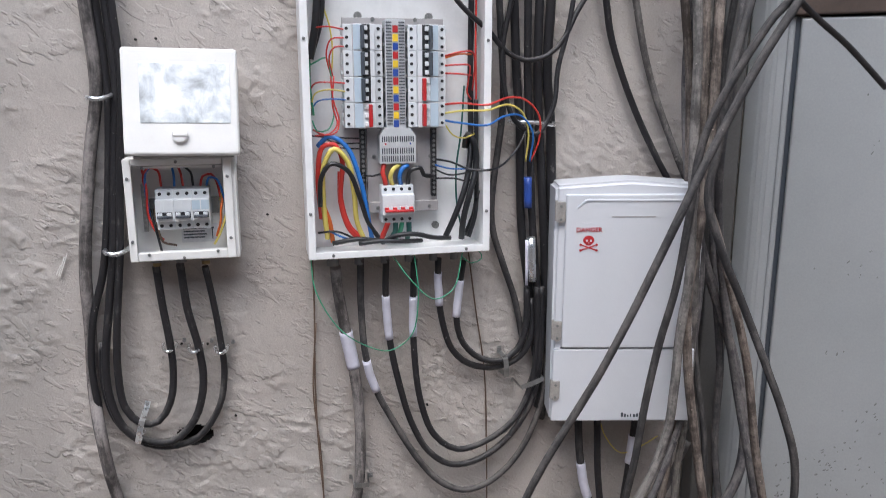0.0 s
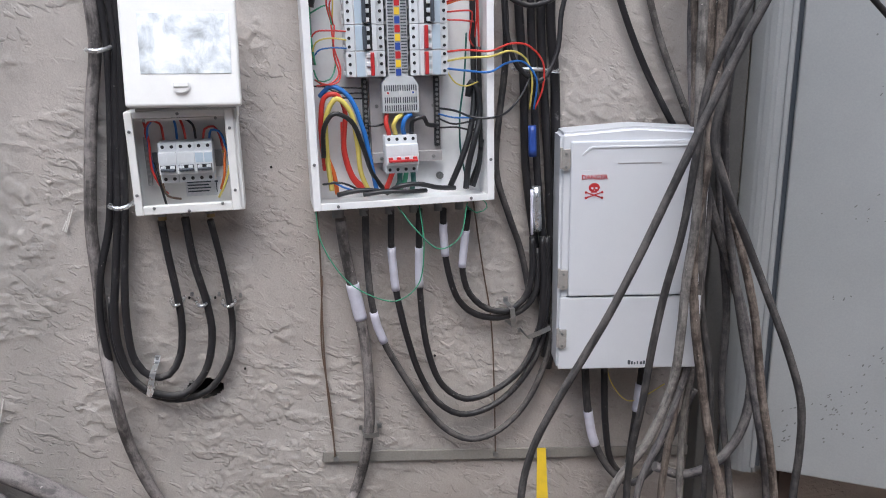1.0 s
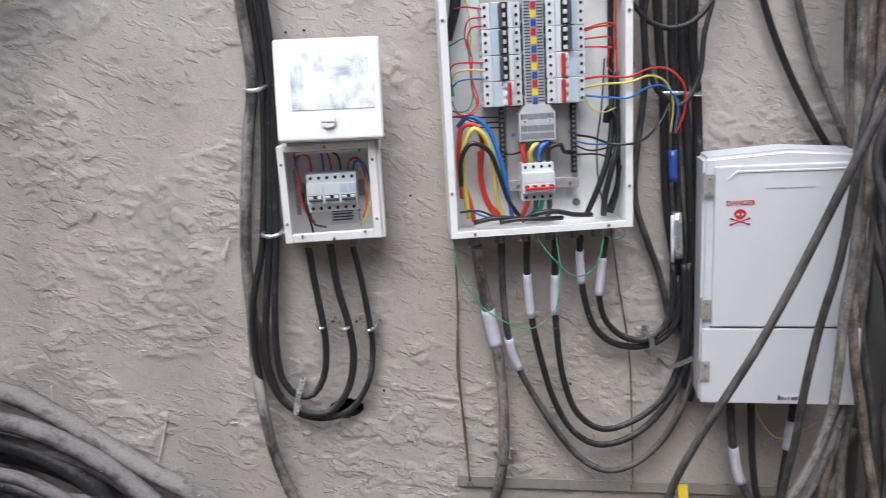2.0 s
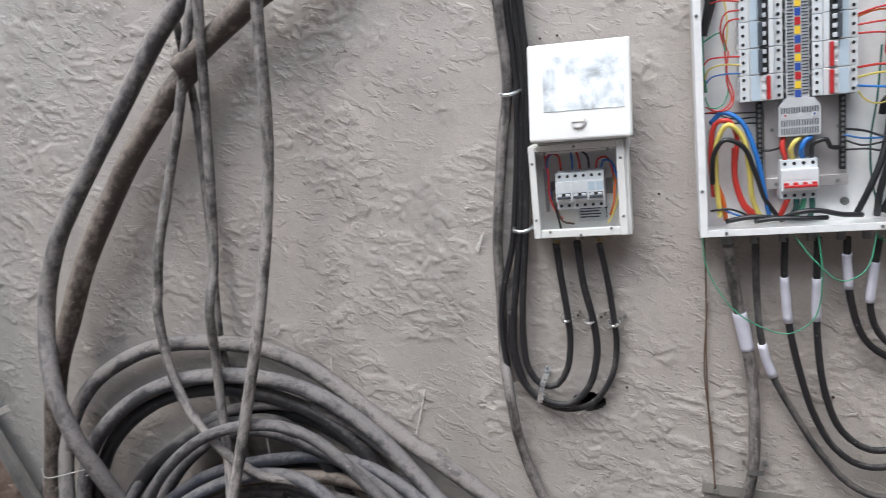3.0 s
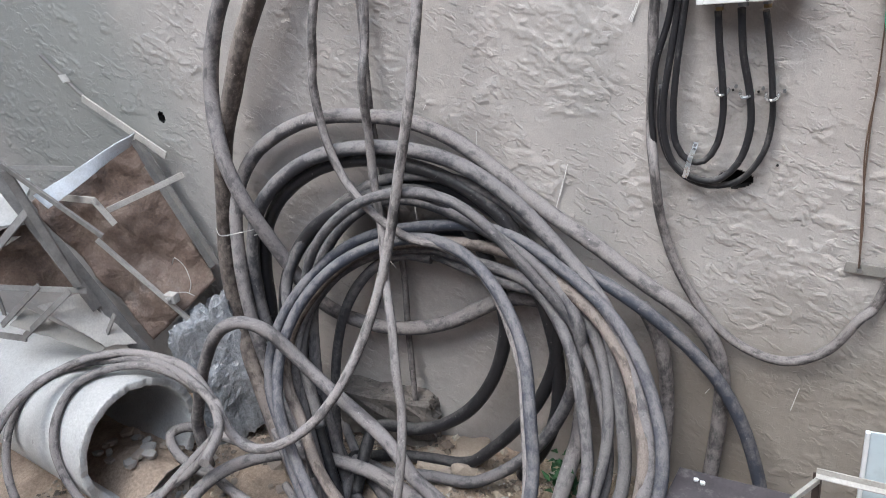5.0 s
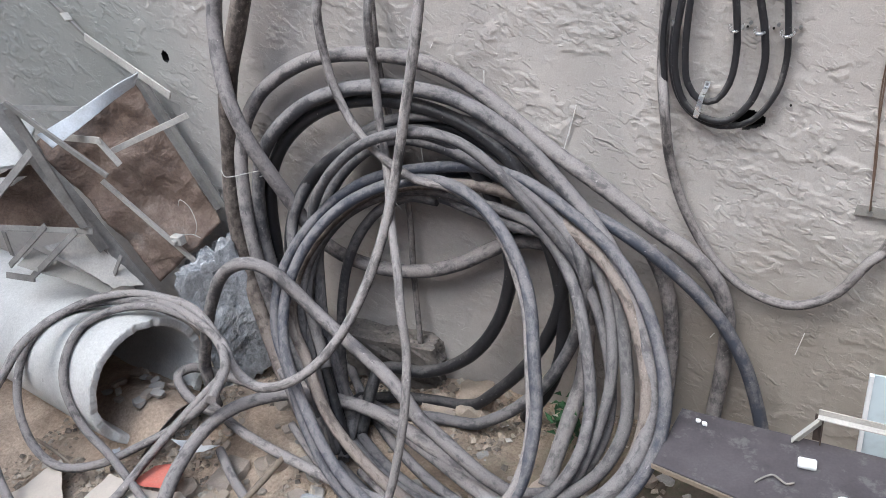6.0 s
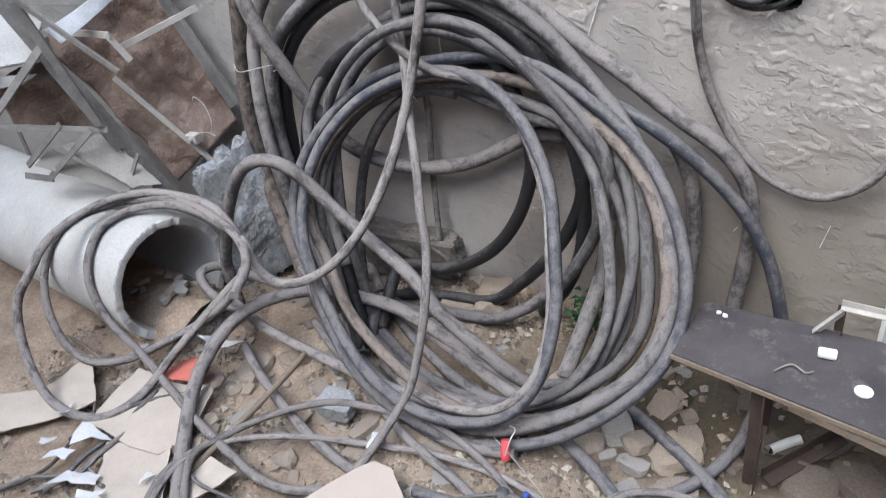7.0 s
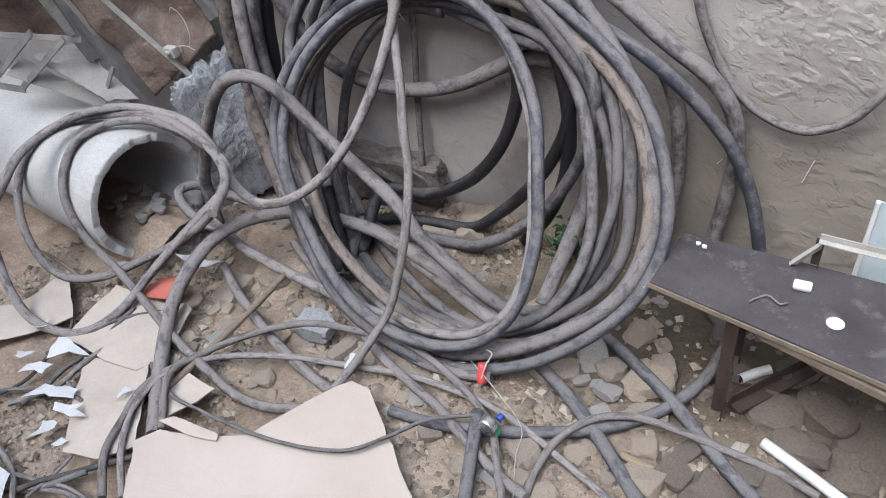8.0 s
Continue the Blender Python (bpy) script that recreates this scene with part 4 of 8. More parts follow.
for k in range(3):
    breaker_upright(small, -0.206 + k * 2 * POLE, 1.533, 2, 1.586, M_TOGGLE, (0, 1) if k == 2 else ())
part("din_rail", block(-0.225, -0.085, 1.582, 1.590, 1.515, 1.55), M_STEEL, small)
eb = part("earth_bar", block(-0.2355, -0.2265, 1.555, 1.563, 1.485, 1.585, 0.001), M_STEEL, small)
for k in range(9):
    part("terminal_screw", disc(-0.231, 1.554, 1.58 - k * 0.0108, 0.0032, 0.003, "y", 10), M_SCREW, eb)
lab = part("data_label", block(-0.166, -0.092, 1.5885, 1.5896, 1.452, 1.492), M_PAPER, small, "white printed data label with an arrow")
for k in range(5):
    part("text_bar", block(-0.162, -0.118 + 0.004 * (k % 2), 1.5876, 1.5884, 1.4875 - k * 0.0066, 1.4905 - k * 0.0066), M_TOGGLE, lab)
part("arrow", joined(block(-0.1035, -0.1015, 1.5876, 1.5884, 1.458, 1.484), block(-0.106, -0.099, 1.5876, 1.5884, 1.480, 1.484)), M_TOGGLE, lab)
for col, pts in (
    ("red", [(-0.225, 1.56, 1.56), (-0.228, 1.55, 1.60), (-0.218, 1.55, 1.618), (-0.20, 1.555, 1.612), (-0.196, 1.56, 1.578)]),
    ("blue", [(-0.222, 1.565, 1.51), (-0.226, 1.555, 1.56), (-0.222, 1.55, 1.61), (-0.21, 1.56, 1.62)]),
    ("red", [(-0.232, 1.56, 1.62), (-0.224, 1.55, 1.58), (-0.224, 1.55, 1.52), (-0.21, 1.555, 1.48), (-0.20, 1.565, 1.465)]),
    ("blue", [(-0.175, 1.57, 1.625), (-0.170, 1.56, 1.605), (-0.170, 1.56, 1.578)]),
    ("red", [(-0.165, 1.57, 1.628), (-0.156, 1.56, 1.605), (-0.153, 1.56, 1.578)]),
    ("black", [(-0.185, 1.57, 1.625), (-0.155, 1.555, 1.622), (-0.136, 1.555, 1.608), (-0.133, 1.56, 1.578)]),
    ("red", [(-0.118, 1.56, 1.578), (-0.112, 1.55, 1.598), (-0.095, 1.555, 1.602), (-0.086, 1.565, 1.585), (-0.080, 1.57, 1.55)]),
    ("blue", [(-0.106, 1.56, 1.578), (-0.100, 1.55, 1.595), (-0.085, 1.55, 1.592), (-0.074, 1.555, 1.56), (-0.070, 1.56, 1.53), (-0.076, 1.56, 1.495), (-0.092, 1.565, 1.462)]),
    ("yellow", [(-0.082, 1.575, 1.545), (-0.072, 1.56, 1.562), (-0.066, 1.555, 1.55), (-0.072, 1.55, 1.51), (-0.085, 1.55, 1.475), (-0.098, 1.56, 1.452)]),
    ("orange", [(-0.075, 1.56, 1.555), (-0.079, 1.55, 1.53), (-0.082, 1.55, 1.50), (-0.092, 1.555, 1.47)]),
    ("black", [(-0.222, 1.57, 1.53), (-0.214, 1.55, 1.50), (-0.208, 1.55, 1.47), (-0.204, 1.555, 1.44)]),
    ("brown", [(-0.215, 1.57, 1.53), (-0.208, 1.555, 1.49), (-0.20, 1.555, 1.462), (-0.175, 1.565, 1.452)]),
):
    wire(small, "inner_wire", col, 0.0025, pts, len(small.children))
for gx_ in (-0.215, -0.1175):
    part("gland", disc(gx_, 1.548, 1.427, 0.010, 0.012, "z", 8), M_SCREW, small)
    part("brass_ring", disc(gx_, 1.548, 1.417, 0.0085, 0.008, "z", 16), M_BRASS, small)
part("gland", disc(-0.166, 1.548, 1.426, 0.011, 0.014, "z", 8), M_SCREW, small)
# the lid leans back a little above the box
LM = pose(-0.1395, 1.470, 1.650, -9.5, 0, 0) @ pose(0, 0, 0, 0, 1.0, 0)
lid = part("lid", block(-0.108, 0.108, 0, 0.028, 0, 0.207, 0.006, LM, 3), M_OFFWHITE, small, "white box lid with clouded window")
part("window", block(-0.075, 0.093, -0.0015, 0.002, 0.062, 0.178, 0.0008, LM), M_FILM, lid, "clouded scratched window")
part("knob", joined(disc(-0.003, -0.004, 0.040, 0.0165, 0.008, "y", 28, 0.002), block(-0.017, 0.011, -0.011, -0.006, 0.0355, 0.0455, 0.002)), M_OFFWHITE, lid, "white round turn latch").data.transform(LM)
part("hinge", disc(-0.1395, 1.500, 1.645, 0.004, 0.19, "x", 10), M_STEEL, small)
part("side_flap", block(SX1 + 0.004, SX1 + 0.010, 1.50, 1.59, 1.62, 1.73, 0.002), M_OFFWHITE, small)

# ---- pale plastic enclosure with a danger sign, turned slightly on the wall ----
RM = pose(0.640, 1.474, 1.0, 0, 0, -13.0)
RW, RD = 0.335, 0.115
enclosure = thing("meter_enclosure", "closed pale grey plastic enclosure with red danger sign", "enclosure", RM)


def gabled(x0, x1, z0, z1, rise, y0, y1, bevel):
    bm = bmesh.new()
    outline = [(x0, z0), (x1, z0), (x1, z1), ((x0 + x1) / 2, z1 + rise), (x0, z1)]
    vs_ = [bm.verts.new((x, y, z)) for y in (y0, y1) for x, z in outline]
    bm.faces.new(vs_[:5])
    bm.faces.new(vs_[:4:-1])
    for k in range(5):
        bm.faces.new((vs_[k], vs_[5 + k], vs_[5 + (k + 1) % 5], vs_[(k + 1) % 5]))
    bmesh.ops.recalc_face_normals(bm, faces=bm.faces)
    bmesh.ops.bevel(bm, geom=bm.edges[:], offset=bevel, segments=3, affect="EDGES")
    return bm


part("body", gabled(0, RW, 0, 0.563, 0.012, 0.002, RD, 0.008), M_BOXGREY, enclosure)
door = part("upper_door", block(0.022, RW - 0.012, -0.007, 0.004, 0.187, 0.545, 0.004, None, 3), M_BOXGREY, enclosure)
part("lower_cover", block(0.003, RW - 0.003, -0.004, 0.004, 0.004, 0.183, 0.003), M_BOXGREY, enclosure)
part("seam", block(0.02, RW - 0.012, 0.0012, 0.003, 0.1835, 0.1865), M_TOGGLE, enclosure)
part("raised_rim", joined(beam((0.048, -0.0075, 0.515), (0.066, -0.0075, 0.532), 0.005, 0.003, (0, 1, 0)), beam((0.066, -0.0075, 0.532), (0.31, -0.0075, 0.532), 0.005, 0.003, (0, 1, 0))), M_BOXGREY, door)
part("slot", block(0.125, 0.222, -0.0078, -0.0068, 0.494, 0.4965), M_PLATE, door)
for hz in (0.505, 0.228, 0.082):
    hg = part("hinge", joined(block(0.001, 0.021, -0.0085, -0.003, hz - 0.012, hz + 0.024, 0.0015), disc(0.011, -0.0058, hz - 0.014, 0.010, 0.0055, "y", 18), disc(0.001, -0.006, hz + 0.004, 0.0035, 0.046, "z", 10)), M_HINGE, enclosure)
    for dz in (-0.016, 0.014):
        part("rivet", disc(0.011, -0.0095, hz + dz, 0.0028, 0.0025, "y", 12), M_SCREW, hg)


def letters(text, size, m, mat, parent, name="lettering"):
    cu = bpy.data.curves.new(name, "FONT")
    cu.body, cu.size, cu.extrude, cu.offset = text, size, 0.0004, size * 0.012
    cu.align_x = "CENTER"
    tmp = bpy.data.objects.new("tmp_text", cu)
    me = bpy.data.meshes.new_from_object(tmp)
    bpy.data.objects.remove(tmp)
    me.transform(m)
    me.materials.append(mat)
    me.name = name
    ob = new(name, me)
    ob.parent = parent
    return ob


sign = part("danger_sign", block(0.045, 0.105, -0.0074, -0.0069, 0.408, 0.472), M_BOXGREY, door, "red printed danger sign with skull and crossed bones")
sign.location = (0.0, 0.0, 0.009)
letters("DANGER", 0.0145, pose(0.075, -0.0086, 0.452, 90, 0, 0), M_RED, sign)
skull = bmesh.new()
bmesh.ops.create_uvsphere(skull, u_segments=20, v_segments=12, radius=1, matrix=Matrix.LocRotScale((0.075, -0.0076, 0.433), None, (0.0125, 0.0009, 0.0105)))
part("skull", joined(skull, block(0.0685, 0.0815, -0.0084, -0.0072, 0.4215, 0.429, 0.0006)), M_RED, sign)
part("skull_eyes", joined(disc(0.0705, -0.0086, 0.432, 0.0026, 0.001), disc(0.0795, -0.0086, 0.432, 0.0026, 0.001), block(0.0742, 0.0758, -0.0088, -0.0083, 0.426, 0.4285)), M_BOXGREY, sign)
for a, b in (((0.057, 0.410), (0.093, 0.4225)), ((0.057, 0.4225), (0.093, 0.410))):
    part("crossed_bone", joined(beam((a[0], -0.0078, a[1]), (b[0], -0.0078, b[1]), 0.0028, 0.001, (0, 1, 0), 0.0003), disc(a[0], -0.0078, a[1], 0.0028, 0.001), disc(b[0], -0.0078, b[1], 0.0028, 0.001)), M_RED, sign)
mark = part("maker_mark", block(0.166, 0.22, -0.0046, -0.0041, 0.0125, 0.0255), M_BOXGREY, enclosure, "worn dark printed mark")
for k, (w, h) in enumerate(((0.006, 0.011), (0.005, 0.008), (0.004, 0.006), (0.003, 0.008), (0.006, 0.007), (0.005, 0.009), (0.004, 0.010))):
    part("worn_print", block(0.168 + k * 0.0072, 0.168 + k * 0.0072 + w, -0.0051, -0.0045, 0.0145, 0.0145 + h), M_TOGGLE, mark)

# ---- large grey cabinet, turned towards the board ----
cabinet = thing("feeder_cabinet", "large grey painted steel cabinet with scuffed door", "cabinet")
CA = pose(1.222, 1.505, 0.63, 0, 0, -35.2)
part("body", block(0.0, 1.05, 0.012, 0.42, 0.0, 1.304, 0.006, CA), M_CABINET, cabinet)
part("door", block(0.019, 1.02, -0.014, 0.010, 0.010, 1.300, 0.006, CA, 3), M_CABINET, cabinet, "grey steel door with dark scuffs")
part("door_frame", block(-0.006, 0.008, -0.004, 0.012, 0.0, 1.302, 0.004, CA), M_CABINET, cabinet)
part("door_seal", block(0.0085, 0.0185, 0.001, 0.0115, 0.008, 1.302, 0.0, CA), M_TOGGLE, cabinet)
side = bmesh.new()
foot = [(1.228, 1.504), (1.196, 1.520), (1.180, 1.540), (1.164, 1.582), (1.195, 1.595), (1.45, 1.595)]
vs = [side.verts.new((x, y, z)) for z in (0.615, 2.03) for x, y in foot]
nf = len(foot)
side.faces.new(vs[:nf])
side.faces.new(vs[:nf - 1:-1])
for k in range(nf):
    side.faces.new((vs[k], vs[nf + k], vs[nf + (k + 1) % nf], vs[(k + 1) % nf]))
bmesh.ops.recalc_face_normals(side, faces=side.faces)
bmesh.ops.bevel(side, geom=[e for e in side.edges if abs(e.verts[0].co.z - e.verts[1].co.z) > 1], offset=0.006, segments=3, affect="EDGES")
part("side_panel", side, M_CABINET, cabinet)
part("top_rail", block(-0.01, 1.08, -0.020, 0.43, 1.306, 1.46, 0.004, CA), M_RUSTBAR, cabinet, "rusty brown top rail")
rng = random.Random(5)
SPOTS = ((0.178, 0.215, 0.020, 0.030, 20), (0.225, 0.36, 0.035, 0.02, 9), (0.075, 0.155, 0.014, 0.028, 12), (0.20, 0.14, 0.06, 0.03, 14), (0.245, 0.25, 0.03, 0.05, 12), (0.165, 0.515, 0.012, 0.006, 4), (0.21, 0.72, 0.05, 0.05, 9), (0.30, 0.20, 0.05, 0.05, 10), (0.16, 0.90, 0.10, 0.2, 6))
for mx, mz, dx_, dz_, count in SPOTS:
    for k in range(count):
        sx, sz = mx + rng.gauss(0, dx_), max(0.02, mz + rng.gauss(0, dz_))
        if sx < 0.035:
            continue
        sm = CA @ pose(sx, -0.0140, sz, 0, rng.uniform(15, 60), 0)
        w, h = rng.uniform(0.0006, 0.0015), rng.uniform(0.001, 0.0045)
        part("scuff", joined(block(-w, w, -0.0006, 0.0006, -h, h, 0.0, sm), block(-w * 0.5, w * 1.6, -0.0006, 0.0006, -h * 0.4, h * 0.3, 0.0, sm)), M_SCUFF, cabinet)
for px in (0.08, 0.95):
    part("leg", beam(CA @ Vector((px, 0.10, 0.0)), CA @ Vector((px, 0.10, -0.66)), 0.05, 0.05, (0, 1, 0)), M_RUSTBAR, cabinet)
    part("leg", beam(CA @ Vector((px, 0.34, 0.0)), CA @ Vector((px, 0.34, -0.66)), 0.05, 0.05, (0, 1, 0)), M_RUSTBAR, cabinet)
part("wall_bracket", joined(block(1.045, 1.10, 1.575, 1.594, 1.862, 1.905, 0.002), disc(1.062, 1.572, 1.885, 0.007, 0.01, "y", 6)), M_CABINET, cabinet)

# ---- dark upright post behind the hanging cables ----
post = part("post", block(1.075, 1.14, 1.545, 1.592, -0.02, 2.5, 0.004), M_CABDARK)
tagged(post, "dark grey steel post against the wall beside the cabinet", "post")

# ---- flat bar along the wall ----
bar = thing("flat_bar", "weathered flat steel bar screwed along the wall", "flat bar")
part("bar", beam((0.083, 1.588, 0.790), (1.19, 1.588, 0.646), 0.006, 0.028, (0, 0, 1)), M_STRIP, bar)
for x, z in ((0.114, 0.779), (0.521, 0.731), (0.655, 0.722)):
    part("bolt", disc(x, 1.581, z + 0.004, 0.007, 0.008, "y", 6), M_STEEL, bar)
for nm, pts in (("tie_wire", [(0.108, 1.586, 1.42), (0.108, 1.588, 1.30), (0.103, 1.588, 1.10), (0.105, 1.588, 0.95), (0.114, 1.582, 0.785)]),
                ("tie_wire", [(0.110, 1.588, 1.25), (0.098, 1.588, 1.08), (0.110, 1.588, 0.92), (0.112, 1.58, 0.78)]),
                ("tie_wire", [(0.470, 1.588, 1.40), (0.490, 1.588, 1.25), (0.512, 1.588, 1.10), (0.520, 1.588, 0.90), (0.521, 1.582, 0.73)])):
    tagged(part(nm, tube(pts, 0.0019, 0.02, 6), M_WIRE["brown"]), "thin rusty tie wire hanging down the wall", "wire")
tape = part("yellow_tape", slab([(0.535, 1.312, 0.762), (0.562, 1.312, 0.759), (0.557, 1.322, 0.892), (0.537, 1.322, 0.894)], 0.0015, 0, 4, 3, 0.004), M_YELLOW)
tagged(tape, "yellow plastic tape strip tied to a hanging cable", "tape")
for nm, pts in (("earth_wire", [(0.10, 1.50, 1.42), (0.105, 1.48, 1.36), (0.15, 1.47, 1.275), (0.20, 1.465, 1.235), (0.26, 1.465, 1.215), (0.31, 1.47, 1.245), (0.327, 1.475, 1.33), (0.322, 1.49, 1.42)]),
                ("earth_wire", [(0.275, 1.49, 1.42), (0.31, 1.47, 1.37), (0.36, 1.465, 1.325), (0.405, 1.47, 1.345), (0.43, 1.49, 1.42)]),
                ("earth_wire", [(0.43, 1.50, 1.41), (0.45, 1.49, 1.395), (0.475, 1.49, 1.405), (0.47, 1.50, 1.42), (0.445, 1.50, 1.42)])):
    tagged(part(nm, tube(pts, 0.0014, 0.01, 6), M_WIRE["green"]), "thin green earth wire looping below the board", "wire")
tagged(part("bell_wire", tube([(0.79, 1.53, 0.985), (0.815, 1.53, 0.915), (0.86, 1.53, 0.865), (0.91, 1.53, 0.875), (0.96, 1.53, 0.90)], 0.0016, 0.01, 6), M_WIRE["yellow"]), "thin yellow wire under the enclosure", "wire")

# ---- clips, clamps and holes on the wall ----
for x, z, dx in ((-0.208, 1.225, 0.03), (-0.155, 1.219, 0.035), (-0.100, 1.212, 0.025)):
    clip = thing("cable_clip", "small shiny saddle clip nailed over a cable", "cable clip", group="clips below the small box")
    part("saddle", tube([(x - 0.013, 1.59, z + 0.003), (x - 0.011, 1.560, z), (x, 1.543, z - 0.001), (x + 0.011, 1.560, z), (x + 0.014, 1.59, z + 0.003)], 0.0036, 0.004, 6), M_ALU, clip)
    part("nail", disc(x + dx, 1.588, z + 0.008, 0.004, 0.01, "y", 8), M_SCREW, clip)
for x0, z0, y0, x1, z1 in ((-0.325, 1.968, 1.536, -0.265, 1.972), (-0.322, 1.759, 1.537, -0.27, 1.76), (-0.318, 1.448, 1.537, -0.262, 1.45), (0.565, 1.70, 1.54, 0.668, 1.692)):
    tie = part("foil_tie", tube([(x0, 1.588, z0), (x0 + 0.008, y0, z0), ((x0 + x1) / 2, y0 - 0.008, z0 - 0.002), (x1 - 0.012, y0, z1), (x1, 1.585, z1 + 0.008)], 0.0042, 0.006, 6, 0.4), M_ALU)
    tagged(tie, "crumpled silver wire tie round the cable bundle", "cable tie", "bundle ties")
for c, ln, tilt, y in (((-0.2745, 1.058), 0.066, 14, 1.516), ((0.551, 1.121), 0.058, -4, 1.536), ((0.617, 1.078), 0.075, 72, 1.532), ((0.20, 0.855), 0.045, 92, 1.545)):
    cm = pose(c[0], y, c[1], 0, tilt, 0)
    cl = thing("strap_clamp", "bent metal strap clamp holding cables to the wall", "clamp", group="strap clamps")
    outline = [(1.588 - y, -ln * 0.42 - 0.006), (1.588 - y, -ln * 0.42), (0.0, -ln * 0.40), (-0.003, 0.0), (0.0, ln * 0.40), (1.588 - y, ln * 0.42), (1.588 - y, ln * 0.42 + 0.013)]
    bm = bmesh.new()
    ends = [[bm.verts.new((sx, a + off, b)) for a, b in outline] for sx, off in ((-0.006, 0), (0.006, 0), (0.006, -0.0018), (-0.006, -0.0018))]
    for k in range(len(outline) - 1):
        for q in range(4):
            bm.faces.new((ends[q][k], ends[(q + 1) % 4][k], ends[(q + 1) % 4][k + 1], ends[q][k + 1]))
    bm.faces.new([e[0] for e in ends])
    bm.faces.new([e[-1] for e in ends][::-1])
    bmesh.ops.recalc_face_normals(bm, faces=bm.faces)
    bmesh.ops.transform(bm, matrix=cm, verts=bm.verts)
    part("strap", bm, M_ALU if tilt == 14 else M_STEEL, cl)
    part("strap_screw", disc(0, 1.584 - y, ln * 0.42 + 0.007, 0.0036, 0.006, "y", 10), M_SCREW, cl).matrix_basis = cm
for x, z, r, s in ((-0.172, 1.000, 0.042, 1), (-1.995, 1.163, 0.022, 2)):
    bm = bmesh.new()
    ring = [bm.verts.new((x + r * (1.15 if s == 1 else 0.75) * math.cos(a) * (1 + 0.25 * noise.noise(Vector((math.cos(a) * 2, math.sin(a) * 2, s)))), WALL - 0.001, z + r * 0.62 * (1.5 if s == 2 else 1) * math.sin(a) * (1 + 0.3 * noise.noise(Vector((math.sin(a) * 3, s, math.cos(a) * 2)))))) for a in (2 * math.pi * k / 22 for k in range(22))]
    deep = [bm.verts.new((x + (v.co.x - x) * 1.15, WALL + 0.055, z + (v.co.z - z) * 1.15)) for v in ring]
    bm.faces.new(deep)
    for k in range(22):
        bm.faces.new((ring[k], ring[(k + 1) % 22], deep[(k + 1) % 22], deep[k]))
    bmesh.ops.recalc_face_normals(bm, faces=bm.faces)
    tagged(part("wall_hole", bm, M_HOLE), "ragged dark hole broken through the plaster", "hole", kind="structure")
for x, z in ((-0.226, 1.873), (-0.187, 1.875), (-0.185, 1.223), (-0.13, 1.218), (0.015, 1.505), (-0.08, 1.04), (0.37, 1.02)):
    tagged(part("nail_hole", disc(x, WALL - 0.006, z, 0.0028, 0.004, "y", 8), M_HOLE), "small dark nail hole in the plaster", "nail hole", "nail holes", "structure")


# ---- cables, each one a thing of its own ----
def cable(sheath_name, radius, label, group, points, sides=12):
    """One cable through its bends, from end to end."""
    k = len(bpy.data.objects)
    ob = part("cable", tube(points, radius, 0.018, sides, 0.05, k), M_SHEATH[sheath_name])
    return tagged(ob, label, "cable", group)

cable("thick", 0.0217, "thick dusty grey-black cable in the coil leaning on the wall", "coiled cables",
      [(-1.269, 1.137, 0.050), (-1.332, 1.181, 0.074), (-1.386, 1.220, 0.095), (-1.449, 1.264, 0.119), (-1.510, 1.311, 0.139), (-1.558, 1.353, 0.155), (-1.593, 1.382, 0.206), (-1.615, 1.395, 0.280), (-1.629, 1.401, 0.349), (-1.640, 1.403, 0.428), (-1.649, 1.407, 0.508), (-1.655, 1.414, 0.577), (-1.662, 1.426, 0.656), (-1.667, 1.443, 0.734), (-1.671, 1.461, 0.802), (-1.671, 1.484, 0.878), (-1.656, 1.509, 0.952), (-1.625, 1.526, 1.011), (-1.572, 1.534, 1.067), (-1.505, 1.538, 1.110), (-1.442, 1.540, 1.140), (-1.366, 1.541, 1.166), (-1.288, 1.542, 1.179), (-1.218, 1.545, 1.182), (-1.138, 1.546, 1.179), (-1.058, 1.546, 1.170), (-0.990, 1.546, 1.153), (-0.916, 1.545, 1.123), (-0.848, 1.543, 1.083), (-0.792, 1.541, 1.041), (-0.729, 1.538, 0.990), (-0.666, 1.533, 0.941), (-0.609, 1.528, 0.900), (-0.543, 1.525, 0.856), (-0.478, 1.523, 0.808), (-0.424, 1.521, 0.764), (-0.360, 1.520, 0.716), (-0.295, 1.524, 0.670), (-0.246, 1.530, 0.621), (-0.207, 1.539, 0.554), (-0.187, 1.548, 0.478), (-0.182, 1.553, 0.408), (-0.185, 1.558, 0.328), (-0.191, 1.559, 0.248), (-0.198, 1.556, 0.179), (-0.206, 1.550, 0.099)])
